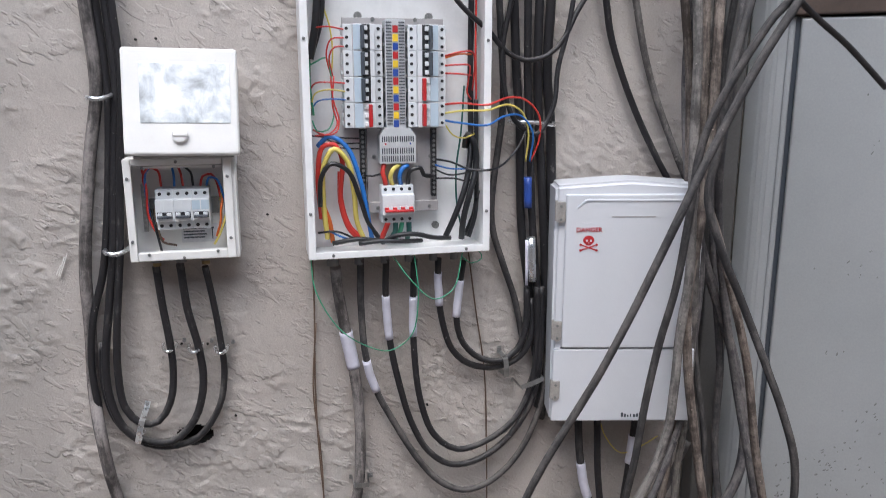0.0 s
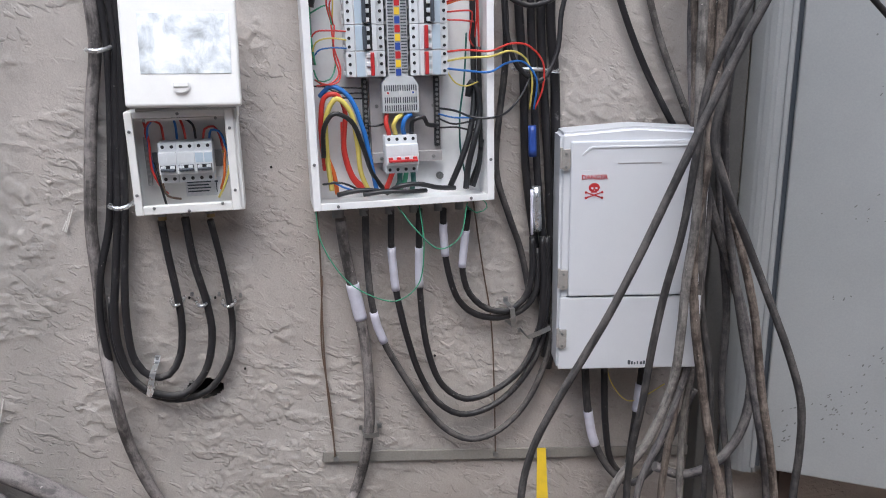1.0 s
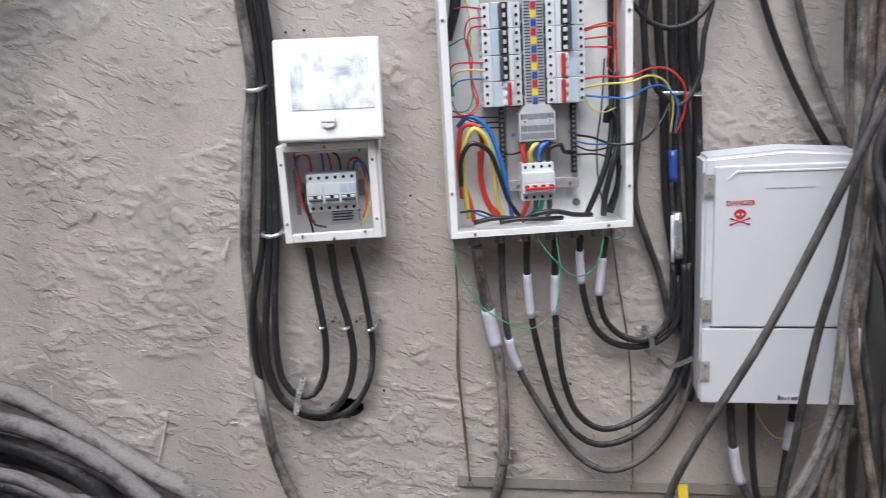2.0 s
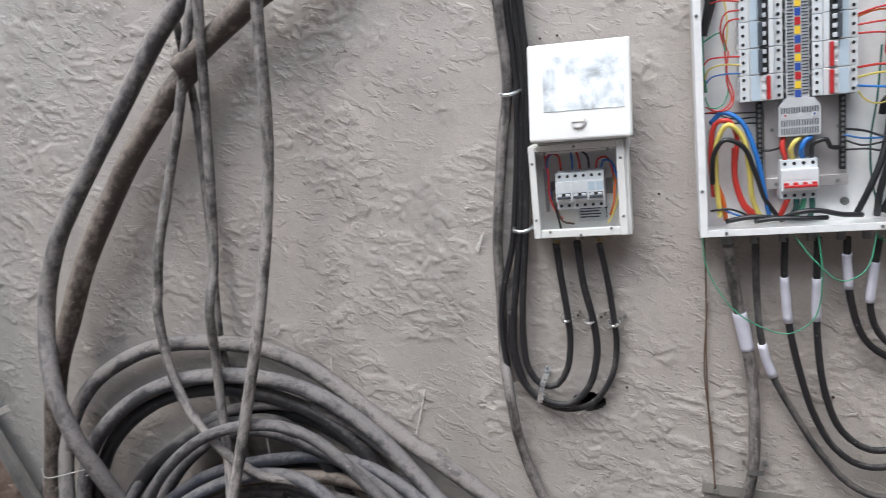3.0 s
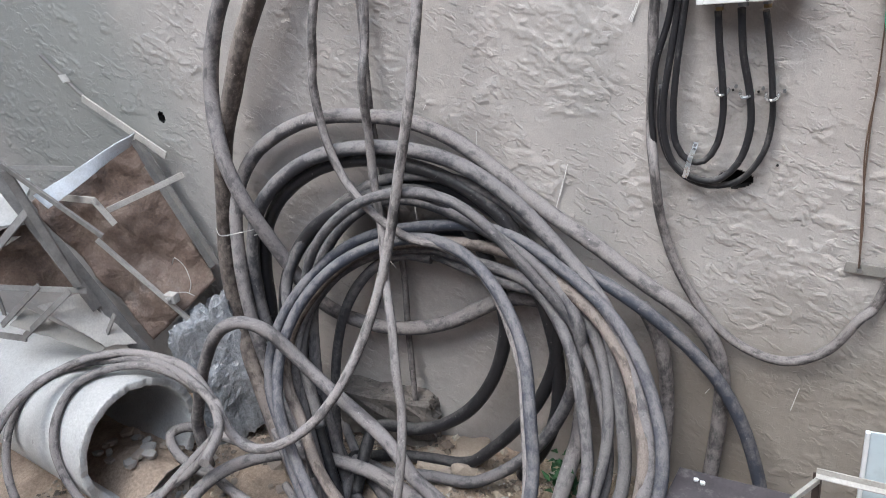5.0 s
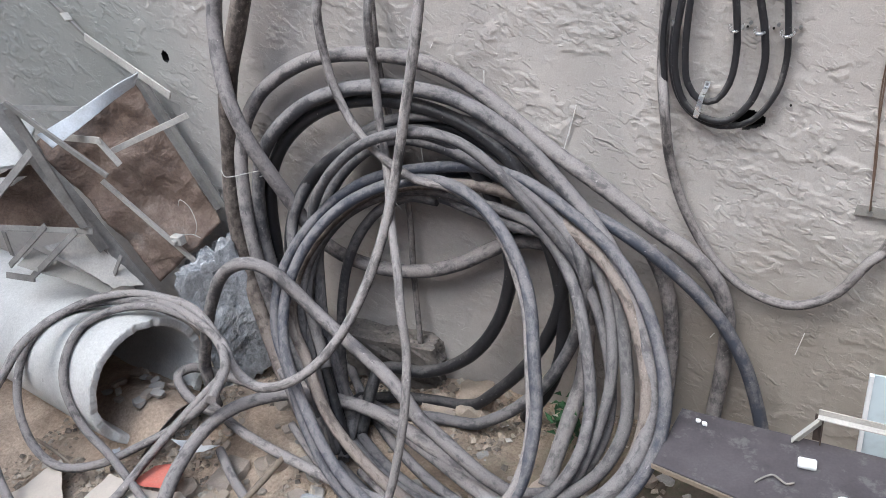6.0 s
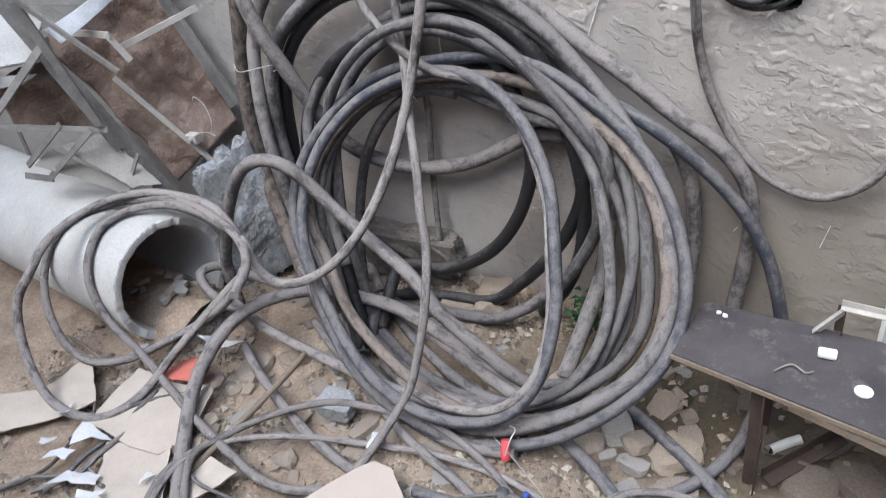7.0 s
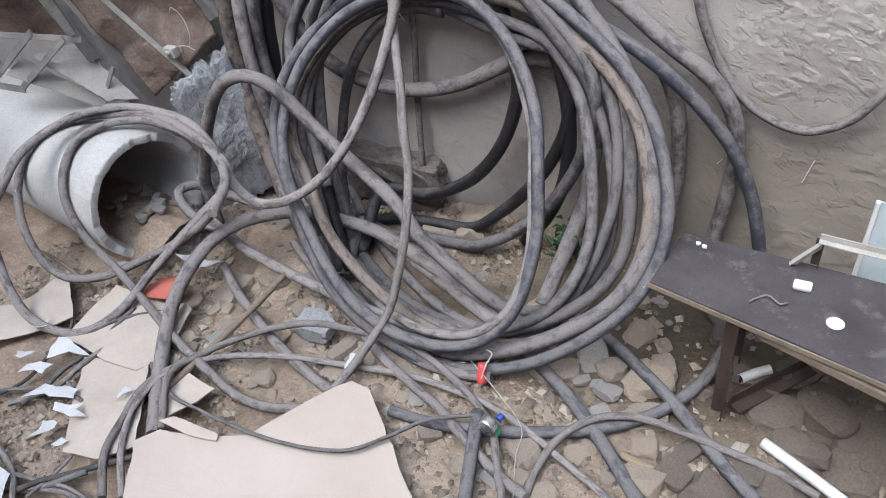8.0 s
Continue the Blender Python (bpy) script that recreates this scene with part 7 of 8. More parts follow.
cable("grey", 0.0085, "dusty grey rubber-sheathed cable slanting across the enclosure", "",
      [(1.133, 1.160, 2.750), (1.084, 1.160, 2.109), (0.986, 1.180, 1.934), (0.924, 1.193, 1.823), (0.842, 1.221, 1.630), (0.804, 1.224, 1.544), (0.760, 1.236, 1.432), (0.713, 1.250, 1.314), (0.664, 1.263, 1.204), (0.614, 1.282, 1.099), (0.563, 1.305, 0.987), (0.526, 1.323, 0.886), (0.501, 1.320, 0.777), (0.501, 1.280, 0.389), (0.531, 1.200, 0.040), (0.651, 1.020, 0.020)])
cable("grey", 0.0083, "dusty grey rubber-sheathed cable in the bunch hanging by the cabinet", "cables by the cabinet",
      [(1.156, 1.229, 2.750), (1.103, 1.229, 2.031), (0.998, 1.220, 1.938), (0.963, 1.217, 1.907), (0.912, 1.235, 1.814), (0.863, 1.262, 1.680), (0.844, 1.266, 1.513), (0.830, 1.274, 1.371), (0.811, 1.293, 1.243), (0.795, 1.306, 1.109), (0.783, 1.316, 0.968), (0.775, 1.339, 0.841), (0.774, 1.350, 0.710), (0.774, 1.310, 0.355), (0.804, 1.230, 0.040), (0.924, 1.050, 0.020)])
cable("lightgrey", 0.0104, "pale grey weathered cable in the bunch hanging by the cabinet", "cables by the cabinet",
      [(0.870, 1.366, 2.750), (0.876, 1.366, 2.124), (0.887, 1.360, 1.949), (0.894, 1.356, 1.838), (0.897, 1.354, 1.674), (0.899, 1.343, 1.498), (0.901, 1.341, 1.374), (0.890, 1.344, 1.245), (0.883, 1.341, 1.112), (0.874, 1.346, 0.998), (0.824, 1.353, 0.855), (0.735, 1.360, 0.710), (0.735, 1.320, 0.355), (0.765, 1.240, 0.040), (0.885, 1.060, 0.020)])
cable("brown", 0.0105, "thick brown dusty cable in the bunch hanging by the cabinet", "cables by the cabinet",
      [(0.959, 1.393, 2.750), (0.956, 1.393, 2.128), (0.951, 1.380, 1.953), (0.947, 1.370, 1.816), (0.939, 1.359, 1.673), (0.924, 1.349, 1.496), (0.912, 1.358, 1.331), (0.928, 1.364, 1.154), (0.960, 1.366, 0.979), (0.996, 1.359, 0.797), (1.038, 1.360, 0.647), (1.038, 1.320, 0.324), (1.068, 1.240, 0.040), (1.188, 1.060, 0.020)])
cable("grey", 0.0086, "dusty grey rubber-sheathed cable in the bunch hanging by the cabinet", "cables by the cabinet",
      [(1.051, 1.322, 2.750), (1.023, 1.322, 2.120), (0.969, 1.300, 1.945), (0.932, 1.285, 1.826), (0.896, 1.266, 1.646), (0.878, 1.257, 1.559), (0.915, 1.246, 1.444), (0.966, 1.247, 1.345), (1.022, 1.227, 1.209), (1.066, 1.209, 1.094), (1.098, 1.199, 0.988), (1.110, 1.201, 0.873), (1.106, 1.200, 0.743), (1.106, 1.160, 0.371), (1.136, 1.080, 0.040), (1.256, 0.900, 0.020)])
cable("brown", 0.0099, "thick brown dusty cable in the bunch hanging by the cabinet", "cables by the cabinet",
      [(0.925, 1.412, 2.750), (0.927, 1.412, 2.129), (0.931, 1.400, 1.954), (0.937, 1.381, 1.671), (0.943, 1.371, 1.553), (0.983, 1.370, 1.452), (1.036, 1.365, 1.294), (1.086, 1.368, 1.137), (1.120, 1.359, 0.933), (1.159, 1.359, 0.774), (1.187, 1.360, 0.623), (1.187, 1.320, 0.311), (1.217, 1.240, 0.040), (1.337, 1.060, 0.020)])
cable("dark", 0.0121, "dark dusty rubber cable in the bunch hanging by the cabinet", "cables by the cabinet",
      [(0.940, 1.474, 2.750), (0.942, 1.474, 2.137), (0.946, 1.480, 1.962), (0.950, 1.486, 1.781), (0.972, 1.475, 1.538), (1.010, 1.467, 1.391), (1.063, 1.469, 1.262), (1.121, 1.459, 1.100), (1.156, 1.452, 0.946), (1.136, 1.443, 0.794), (1.073, 1.445, 0.706), (0.983, 1.452, 0.679), (0.905, 1.460, 0.711)])
cable("lightgrey", 0.0085, "pale grey weathered cable in the bunch hanging by the cabinet", "cables by the cabinet",
      [(0.930, 1.398, 2.750), (0.935, 1.398, 2.130), (0.944, 1.400, 1.955), (0.953, 1.402, 1.781), (0.948, 1.399, 1.649), (0.946, 1.393, 1.487), (0.947, 1.389, 1.333), (0.962, 1.407, 1.191), (0.969, 1.423, 0.996), (0.964, 1.440, 0.819), (0.964, 1.400, 0.409), (0.994, 1.320, 0.040), (1.114, 1.140, 0.020)])
cable("dark", 0.0097, "dark dusty rubber cable in the bunch hanging by the cabinet", "cables by the cabinet",
      [(0.991, 1.340, 2.750), (0.988, 1.340, 2.124), (0.981, 1.340, 1.949), (0.978, 1.340, 1.872), (0.973, 1.345, 1.793), (0.972, 1.365, 1.675), (0.997, 1.402, 1.547), (1.048, 1.440, 1.341), (1.123, 1.452, 1.042), (1.188, 1.423, 0.732), (1.234, 1.450, 0.572), (1.234, 1.410, 0.286), (1.264, 1.330, 0.040), (1.384, 1.150, 0.020)])
cable("dark", 0.0084, "dark dusty rubber cable in the bunch hanging by the cabinet", "cables by the cabinet",
      [(0.927, 1.430, 2.750), (0.932, 1.430, 2.133), (0.942, 1.440, 1.958), (0.952, 1.450, 1.781), (0.970, 1.447, 1.541), (0.990, 1.437, 1.372), (0.978, 1.428, 1.182), (0.959, 1.421, 1.013), (0.906, 1.421, 0.837), (0.840, 1.420, 0.672), (0.840, 1.380, 0.336), (0.870, 1.300, 0.040), (0.990, 1.120, 0.020)])
cable("dark", 0.0093, "dark dusty rubber cable in the bunch hanging by the cabinet", "cables by the cabinet",
      [(0.961, 1.474, 2.750), (0.973, 1.474, 2.139), (0.997, 1.480, 1.964), (1.017, 1.485, 1.818), (1.035, 1.486, 1.599), (1.046, 1.490, 1.439), (1.070, 1.485, 1.257), (1.098, 1.492, 1.090), (1.112, 1.506, 0.862), (1.146, 1.480, 0.567), (1.146, 1.440, 0.283), (1.176, 1.360, 0.040), (1.296, 1.180, 0.020)])
cable("grey", 0.0076, "dusty grey rubber-sheathed cable in the bunch hanging by the cabinet", "cables by the cabinet",
      [(1.036, 1.414, 2.750), (1.027, 1.414, 2.133), (1.011, 1.420, 1.958), (1.000, 1.424, 1.841), (0.996, 1.424, 1.655), (0.977, 1.428, 1.506), (0.972, 1.428, 1.348), (0.983, 1.425, 1.155), (1.018, 1.411, 0.920), (1.012, 1.400, 0.641), (1.012, 1.360, 0.321), (1.042, 1.280, 0.040), (1.162, 1.100, 0.020)])
cable("brown", 0.0095, "thick brown dusty cable in the bunch hanging by the cabinet", "cables by the cabinet",
      [(0.872, 1.454, 2.750), (0.887, 1.454, 2.135), (0.916, 1.460, 1.960), (0.944, 1.466, 1.793), (0.959, 1.464, 1.527), (0.963, 1.460, 1.368), (0.967, 1.457, 1.245), (0.963, 1.461, 1.114), (0.954, 1.458, 0.905), (0.916, 1.440, 0.627), (0.916, 1.400, 0.314), (0.946, 1.320, 0.040), (1.066, 1.140, 0.020)])
cable("grey", 0.0097, "dusty grey rubber-sheathed cable curving below the enclosure", "",
      [(0.739, 1.530, 0.970), (0.753, 1.540, 0.857), (0.778, 1.541, 0.747), (0.830, 1.529, 0.658), (0.883, 1.527, 0.627), (0.944, 1.530, 0.667), (1.008, 1.539, 0.767), (1.054, 1.540, 0.869)])
cable("black", 0.0088, "black rubber-sheathed cable curving below the enclosure", "",
      [(0.790, 1.530, 0.965), (0.799, 1.529, 0.808), (0.821, 1.532, 0.696), (0.869, 1.540, 0.633)])
cable("black", 0.0095, "black rubber-sheathed cable curving below the enclosure", "",
      [(0.895, 1.530, 0.953), (0.885, 1.532, 0.828), (0.876, 1.537, 0.710), (0.868, 1.530, 0.570), (0.868, 1.490, 0.285), (0.898, 1.410, 0.040), (1.018, 1.230, 0.020)])
cable("black", 0.0061, "black rubber-sheathed cable slung across the cabinet", "",
      [(0.738, 1.185, 2.750), (0.824, 1.185, 2.058), (0.995, 1.200, 1.941), (1.052, 1.205, 1.902), (1.123, 1.207, 1.856), (1.216, 1.200, 1.776)])


cable("dark", 0.0165, "dark dusty rubber cable looped at the back of the coil", "",
      [(-1.411, 1.400, 0.004), (-1.416, 1.440, 0.173), (-1.381, 1.460, 0.376), (-1.334, 1.475, 0.526), (-1.263, 1.480, 0.643), (-1.177, 1.490, 0.727), (-1.083, 1.500, 0.767), (-0.991, 1.500, 0.761)])

# ---- marker sleeves on the cable tails ----
def wrapped(points, r):
    """A printed sleeve following its cable."""
    ob = part("marker_sleeve", tube(points, r, 0.012, 16, 0.015), M_TAG)
    return tagged(ob, "white marker sleeve wrapped round a cable tail", "cable marker", "cable markers")


def sleeve(a, b, r, mat=None, label="white marker sleeve wrapped round a cable tail", name="marker_sleeve"):
    ob = part(name, tube([a, tuple((p + q) / 2 for p, q in zip(a, b)), b], r, 0.02, 14, 0.02), mat or M_TAG)
    return tagged(ob, label, "cable marker", "cable markers")


wrapped([(0.191, 1.565, 1.144), (0.187, 1.565, 1.164), (0.183, 1.564, 1.189), (0.178, 1.563, 1.213), (0.175, 1.562, 1.233)], 0.0151)
wrapped([(0.219, 1.550, 1.164), (0.224, 1.553, 1.140), (0.228, 1.556, 1.123), (0.234, 1.558, 1.106), (0.242, 1.560, 1.083)], 0.0097)
wrapped([(0.265, 1.540, 1.318), (0.266, 1.543, 1.292), (0.268, 1.545, 1.270), (0.270, 1.548, 1.241), (0.273, 1.549, 1.212)], 0.0095)
wrapped([(0.328, 1.539, 1.313), (0.328, 1.543, 1.287), (0.328, 1.546, 1.266), (0.328, 1.549, 1.244), (0.329, 1.551, 1.215)], 0.0095)
wrapped([(0.385, 1.535, 1.366), (0.385, 1.539, 1.351), (0.387, 1.542, 1.329), (0.389, 1.545, 1.308), (0.391, 1.548, 1.286)], 0.0094)
wrapped([(0.437, 1.535, 1.346), (0.436, 1.538, 1.328), (0.434, 1.541, 1.303), (0.431, 1.543, 1.277), (0.430, 1.544, 1.256)], 0.0093)
wrapped([(0.755, 1.541, 0.846), (0.759, 1.541, 0.823), (0.764, 1.542, 0.795), (0.771, 1.542, 0.768), (0.778, 1.541, 0.747)], 0.0118)
wrapped([(0.891, 1.531, 0.909), (0.890, 1.531, 0.890), (0.888, 1.531, 0.871), (0.887, 1.531, 0.853), (0.885, 1.532, 0.834)], 0.0116)

# ---- concrete pipe lying by the wall ----
pipe = thing("concrete_pipe", "short grey concrete pipe lying on the soil, rim chipped", "pipe")
PM = pose(-1.94, 1.075, 0.212, 0, 0, math.degrees(-0.187))
bm = bmesh.new()
rings = []
seg = 240
for prof, (u, r) in enumerate([(-1.5, 0.22), (-1.0, 0.221), (-0.5, 0.22), (-0.2, 0.221), (-0.06, 0.2205), (-0.022, 0.220), (-0.004, 0.2185), (0.0, 0.215), (0.001, 0.206), (0.0, 0.196), (-0.003, 0.191), (-0.012, 0.188), (-0.05, 0.186), (-0.2, 0.184), (-0.7, 0.184), (-1.5, 0.184)]):
    ring = []
    for k in range(seg):
        a = 2 * math.pi * k / seg
        d = Vector((math.cos(a) * 3, math.sin(a) * 3, u * 4))
        rim = 5 <= prof <= 11
        chip = (0.006 * noise.noise(d * 0.9) + 0.004 * noise.noise(d * 3.1) + 0.0018 * noise.noise(d * 7) - 0.014 * max(0.0, noise.noise(d * 1.7 + Vector((4, 0, 0))))) if rim else 0.002 * noise.noise(d)
        rr = r + ((0.002 * noise.noise(d * 3.3 + Vector((9, 0, prof))) + 0.0015 * noise.noise(d * 8 + Vector((0, 5, prof)))) if rim else 0)
        ring.append(bm.verts.new((u + chip, rr * math.cos(a), rr * math.sin(a))))
    rings.append(ring)
for i in range(len(rings) - 1):
    for k in range(seg):
        bm.faces.new((rings[i][k], rings[i][(k + 1) % seg], rings[i + 1][(k + 1) % seg], rings[i + 1][k]))
bmesh.ops.transform(bm, matrix=PM, verts=bm.verts)
bmesh.ops.recalc_face_normals(bm, faces=bm.faces)
for f in bm.faces:
    f.smooth = f.calc_area() > 0.00012
part("pipe_wall", bm, M_CONCRETE, pipe)
bm = bmesh.new()
for i in range(13):
    for j in range(9):
        u, v = -1.1 + i * 0.1, -0.155 + j * 0.03875
        zz = -0.165 + 0.055 * (1 - (v / 0.16) ** 2) * (1 + 0.9 * max(0.0, 1 - abs(u + 0.06) / 0.3)) + 0.02 * noise.noise(Vector((u * 6, v * 14, 2)))
        bm.verts.new((u, v, zz))
bm.verts.ensure_lookup_table()
for i in range(12):
    for j in range(8):
        bm.faces.new([bm.verts[q] for q in (i * 9 + j, i * 9 + 9 + j, i * 9 + 10 + j, i * 9 + 1 + j)])
bmesh.ops.recalc_face_normals(bm, faces=bm.faces)
bmesh.ops.transform(bm, matrix=PM, verts=bm.verts)
tagged(part("silt", bm, M_SOIL), "dry silt lying inside the concrete pipe", "soil", kind="stuff")

# ---- discarded steel frame with rusty sheets, thrown down by the wall ----
rack = thing("steel_frame", "discarded steel frame with rusty brown sheet panels tipped against the wall", "scrap frame")
T, L, R, B = Vector((-2.099, 1.54, 1.108)), Vector((-2.39, 1.31, 0.955)), Vector((-1.876, 1.52, 0.592)), Vector((-2.075, 1.35, 0.419))
part("rusty_panel", slab([T, L, B, R], 0.004, 0.006, 40, 4, 0.045), M_RUSTSHEET, rack, "crumpled rusty brown sheet", smooth=True)
part("side_panel", slab([(-2.365, 1.3, 0.926), (-2.567, 1.16, 0.844), (-2.547, 1.16, 0.684), (-2.32, 1.33, 0.613)], 0.004, 0.006, 24, 8, 0.03), M_RUSTSHEET, rack, "dark rusty crumpled side sheet", smooth=True)
part("wall_rail", angle_bar((-2.09, 1.545, 1.10), (-1.885, 1.545, 0.64), 0.030, 0.004), M_FRAME, rack)
part("corner_bar", angle_bar((-2.44, 1.285, 1.10), (-2.062, 1.325, 0.370), 0.065, 0.005, (0, -1, 0.3)), M_FRAME, rack)
part("corner_bar", angle_bar((-2.41, 1.255, 1.075), (-2.16, 1.265, 0.60), 0.045, 0.004, (0, -1, 0.3)), M_FRAME, rack)
part("stay_rod", beam((-2.163, 1.33, 0.819), (-1.895, 1.43, 0.412), 0.014, 0.014), M_FRAMEPALE, rack)
part("rod_joint", joined(block(-1.99, -1.945, 1.375, 1.405, 0.565, 0.60, 0.004), disc(-1.965, 1.37, 0.585, 0.009, 0.02, "y", 8)), M_FRAMEPALE, rack)
part("tab_bar", beam((-2.245, 1.295, 0.985), (-2.055, 1.295, 0.980), 0.004, 0.024, (0, 0, 1)), M_FRAMEPALE, rack)
part("tab_bar", beam((-2.070, 1.295, 0.985), (-2.030, 1.315, 0.890), 0.004, 0.022, (0, 1, 0.4)), M_FRAMEPALE, rack)
part("slant_bar", beam((-2.113, 1.37, 0.912), (-1.868, 1.50, 0.998), 0.006, 0.020, (0, 0, 1)), M_FRAMEPALE, rack)
part("top_arm", beam((-2.29, 1.555, 1.245), (-1.94, 1.52, 1.055), 0.006, 0.028, (0, 0, 1)), M_FRAMEPALE, rack)
part("arm_rod", beam((-2.465, 1.585, 1.392), (-2.275, 1.56, 1.232), 0.010, 0.010), M_FRAME, rack)
part("arm_tab", beam((-2.365, 1.565, 1.325), (-2.345, 1.56, 1.30), 0.004, 0.03, (0, 1, 0)), M_FRAMEPALE, rack)
for a, b, w in (
    ((-2.531, 1.1, 0.723), (-2.12, 1.2, 0.697), 0.018),
    ((-2.228, 1.12, 0.747), (-2.459, 1.09, 0.586), 0.020),
    ((-2.146, 1.16, 0.715), (-2.378, 1.1, 0.546), 0.020),
    ((-2.504, 1.09, 0.542), (-2.371, 1.1, 0.538), 0.020),
    ((-2.411, 1.09, 0.723), (-2.42, 1.09, 0.631), 0.016),
    ((-2.584, 1.3, 1.076), (-2.268, 1.42, 1.036), 0.016),
    ((-2.081, 1.24, 0.59), (-2.157, 1.22, 0.484), 0.014),
    ((-2.28, 1.22, 0.974), (-2.496, 1.1, 0.777), 0.028),
):
    part("small_bar", beam(a, b, w * 1.1, 0.006, (0, -1, 0.4)), M_FRAME, rack)
part("edge_strip", beam((-2.21, 1.14, 1.154), (-1.957, 1.2, 0.906), 0.010, 0.016), M_FRAME, rack)
part("edge_strip", beam((-2.205, 1.14, 1.137), (-2.139, 1.19, 0.717), 0.014, 0.026), M_FRAME, rack)
part("painted_edge", slab([(-2.031, 1.5, 1.143), (-2.059, 1.49, 1.097), (-2.148, 1.19, 0.993), (-2.194, 1.19, 1.032)], 0.004, 0.006, 20, 6, 0.010), M_PALEPAINT, rack, "chipped pale blue-white painted edge", smooth=True)
for corners, th, seed, mat, lab in (
    ([(-2.712, 1.3, 1.021), (-2.487, 1.4, 0.999), (-2.363, 1.25, 0.906), (-2.504, 1.1, 0.9)], 0.010, 1, M_CONCRETE, "pale grey fibre-cement sheet on the scrap frame"),
    ([(-2.577, 1.14, 0.878), (-2.351, 1.2, 0.879), (-2.416, 1.18, 0.847), (-2.58, 1.12, 0.83)], 0.010, 2, M_CONCRETE, "pale grey fibre-cement sheet under the scrap frame"),
    ([(-2.227, 1.26, 0.644), (-2.063, 1.27, 0.456), (-2.133, 1.2, 0.472), (-2.307, 1.13, 0.654)], 0.010, 3, M_FRAMEPALE, "grey-brown sheet offcut lying over the pipe"),
    ([(-2.372, 1.14, 0.636), (-2.143, 1.22, 0.467), (-2.16, 1.19, 0.451), (-2.403, 1.08, 0.599)], 0.010, 4, M_STRIP, "grey sheet offcut lying over the pipe"),
):
    tagged(part("cement_sheet", slab(corners, th, 0.012, 14, seed, 0.012), mat), lab, "sheet", "cement sheets")

# ---- lump of broken concrete behind the coil ----
bm = bmesh.new()
bmesh.ops.create_cube(bm, size=1)
bmesh.ops.subdivide_edges(bm, edges=bm.edges[:], cuts=44, use_grid_fill=True)
across, along, deep = Vector((0.175, 0.14, 0.10)), Vector((-0.05, -0.02, 0.50)), Vector((0.09, -0.13, 0.02))
CM = Matrix((across, deep, along)).transposed().to_4x4()
CM.translation = (-1.885, 1.455, 0.25)
for v in bm.verts:
    k = v.co * 4
    v.co += v.co.normalized() * (0.10 * noise.noise(k) + 0.05 * noise.noise(k * 2.6))
bmesh.ops.transform(bm, matrix=CM, verts=bm.verts)
mid = Vector((-1.885, 1.455, 0.25))
for v in bm.verts:
    v.co += (v.co - mid).normalized() * (0.010 * noise.noise(v.co * 11) + 0.006 * noise.noise(v.co * 30) + 0.005 * noise.noise(v.co * 75))
tagged(part("concrete_block", bm, M_CHUNK), "broken blue-grey concrete lump leaning against the wall", "concrete block")
bm = bmesh.new()
bmesh.ops.create_cube(bm, size=1)
bmesh.ops.subdivide_edges(bm, edges=bm.edges[:], cuts=7, use_grid_fill=True)
for v in bm.verts:
    k = v.co * 4 + Vector((7, 3, 1))
    v.co += v.co.normalized() * (0.18 * noise.noise(k) + 0.08 * noise.noise(k * 2.6))
bmesh.ops.transform(bm, matrix=Matrix.LocRotScale((-1.28, 1.565, 0.10), Euler((0.1, 0.06, 0.05)), (0.34, 0.09, 0.20)), verts=bm.verts)
tagged(part("footing_lump", bm, M_FOOTING), "rough broken footing sticking out of the wall base", "rubble")

# ---- plywood bench with a steel frame ----
bench = thing("work_bench", "low dark film-faced plywood bench on a rusty steel frame", "bench")
top = slab([(-0.282, 1.057, 0.362), (0.62, 0.820, 0.362), (0.66, 1.18, 0.362), (-0.25, 1.262, 0.362)], 0.016, 0.002, 8, 1, 0.003)
part("top", top, M_PLY, bench, "dark stained plywood top")
part("edge_strip", beam((-0.284, 1.0545, 0.354), (0.62, 0.817, 0.354), 0.004, 0.014, (0, 0, 1)), M_WOOD, bench)
part("rail", angle_bar((-0.09, 1.04, 0.342), (0.62, 0.83, 0.335), 0.028, 0.004, (0, 0, -1)), M_RUSTBAR, bench)
part("batten", beam((-0.02, 1.005, 0.334), (0.62, 0.80, 0.315), 0.022, 0.02), M_WOOD, bench)
for x, y in ((-0.07, 1.03), (0.58, 0.86), (0.58, 1.12), (-0.06, 1.22)):
    part("leg", angle_bar((x, y, 0.345), (x + 0.005, y, -0.01), 0.030, 0.004, (0, -1, 0)), M_RUSTBAR, bench)
part("foot_rail", angle_bar((-0.055, 1.035, 0.035), (0.10, 1.22, 0.045), 0.035, 0.004), M_RUSTBAR, bench)
frame_ = thing("angle_frame", "small angle-iron frame standing on the bench", "steel frame")
part("bar", angle_bar((0.0, 1.225, 0.366), (0.056, 1.235, 0.44), 0.016, 0.003, (0, -1, 0)), M_FRAMEPALE, frame_)
part("bar", angle_bar((0.05, 1.235, 0.44), (0.30, 1.215, 0.436), 0.018, 0.003), M_FRAMEPALE, frame_)
part("bar", angle_bar((0.062, 1.24, 0.44), (0.062, 1.24, 0.362), 0.018, 0.003, (0, -1, 0)), M_RUSTBAR, frame_)
part("bar", angle_bar((0.30, 1.22, 0.436), (0.30, 1.22, 0.362), 0.018, 0.003, (0, -1, 0)), M_RUSTBAR, frame_)
sheet_ = thing("metal_sheet", "pale blue-white metal sheet standing behind the bench", "panel")
part("sheet", block(0.158, 0.60, 1.395, 1.40, 0.0, 0.455, 0.001, pose(0, 0, 0)), M_DIRTYGLASS, sheet_)
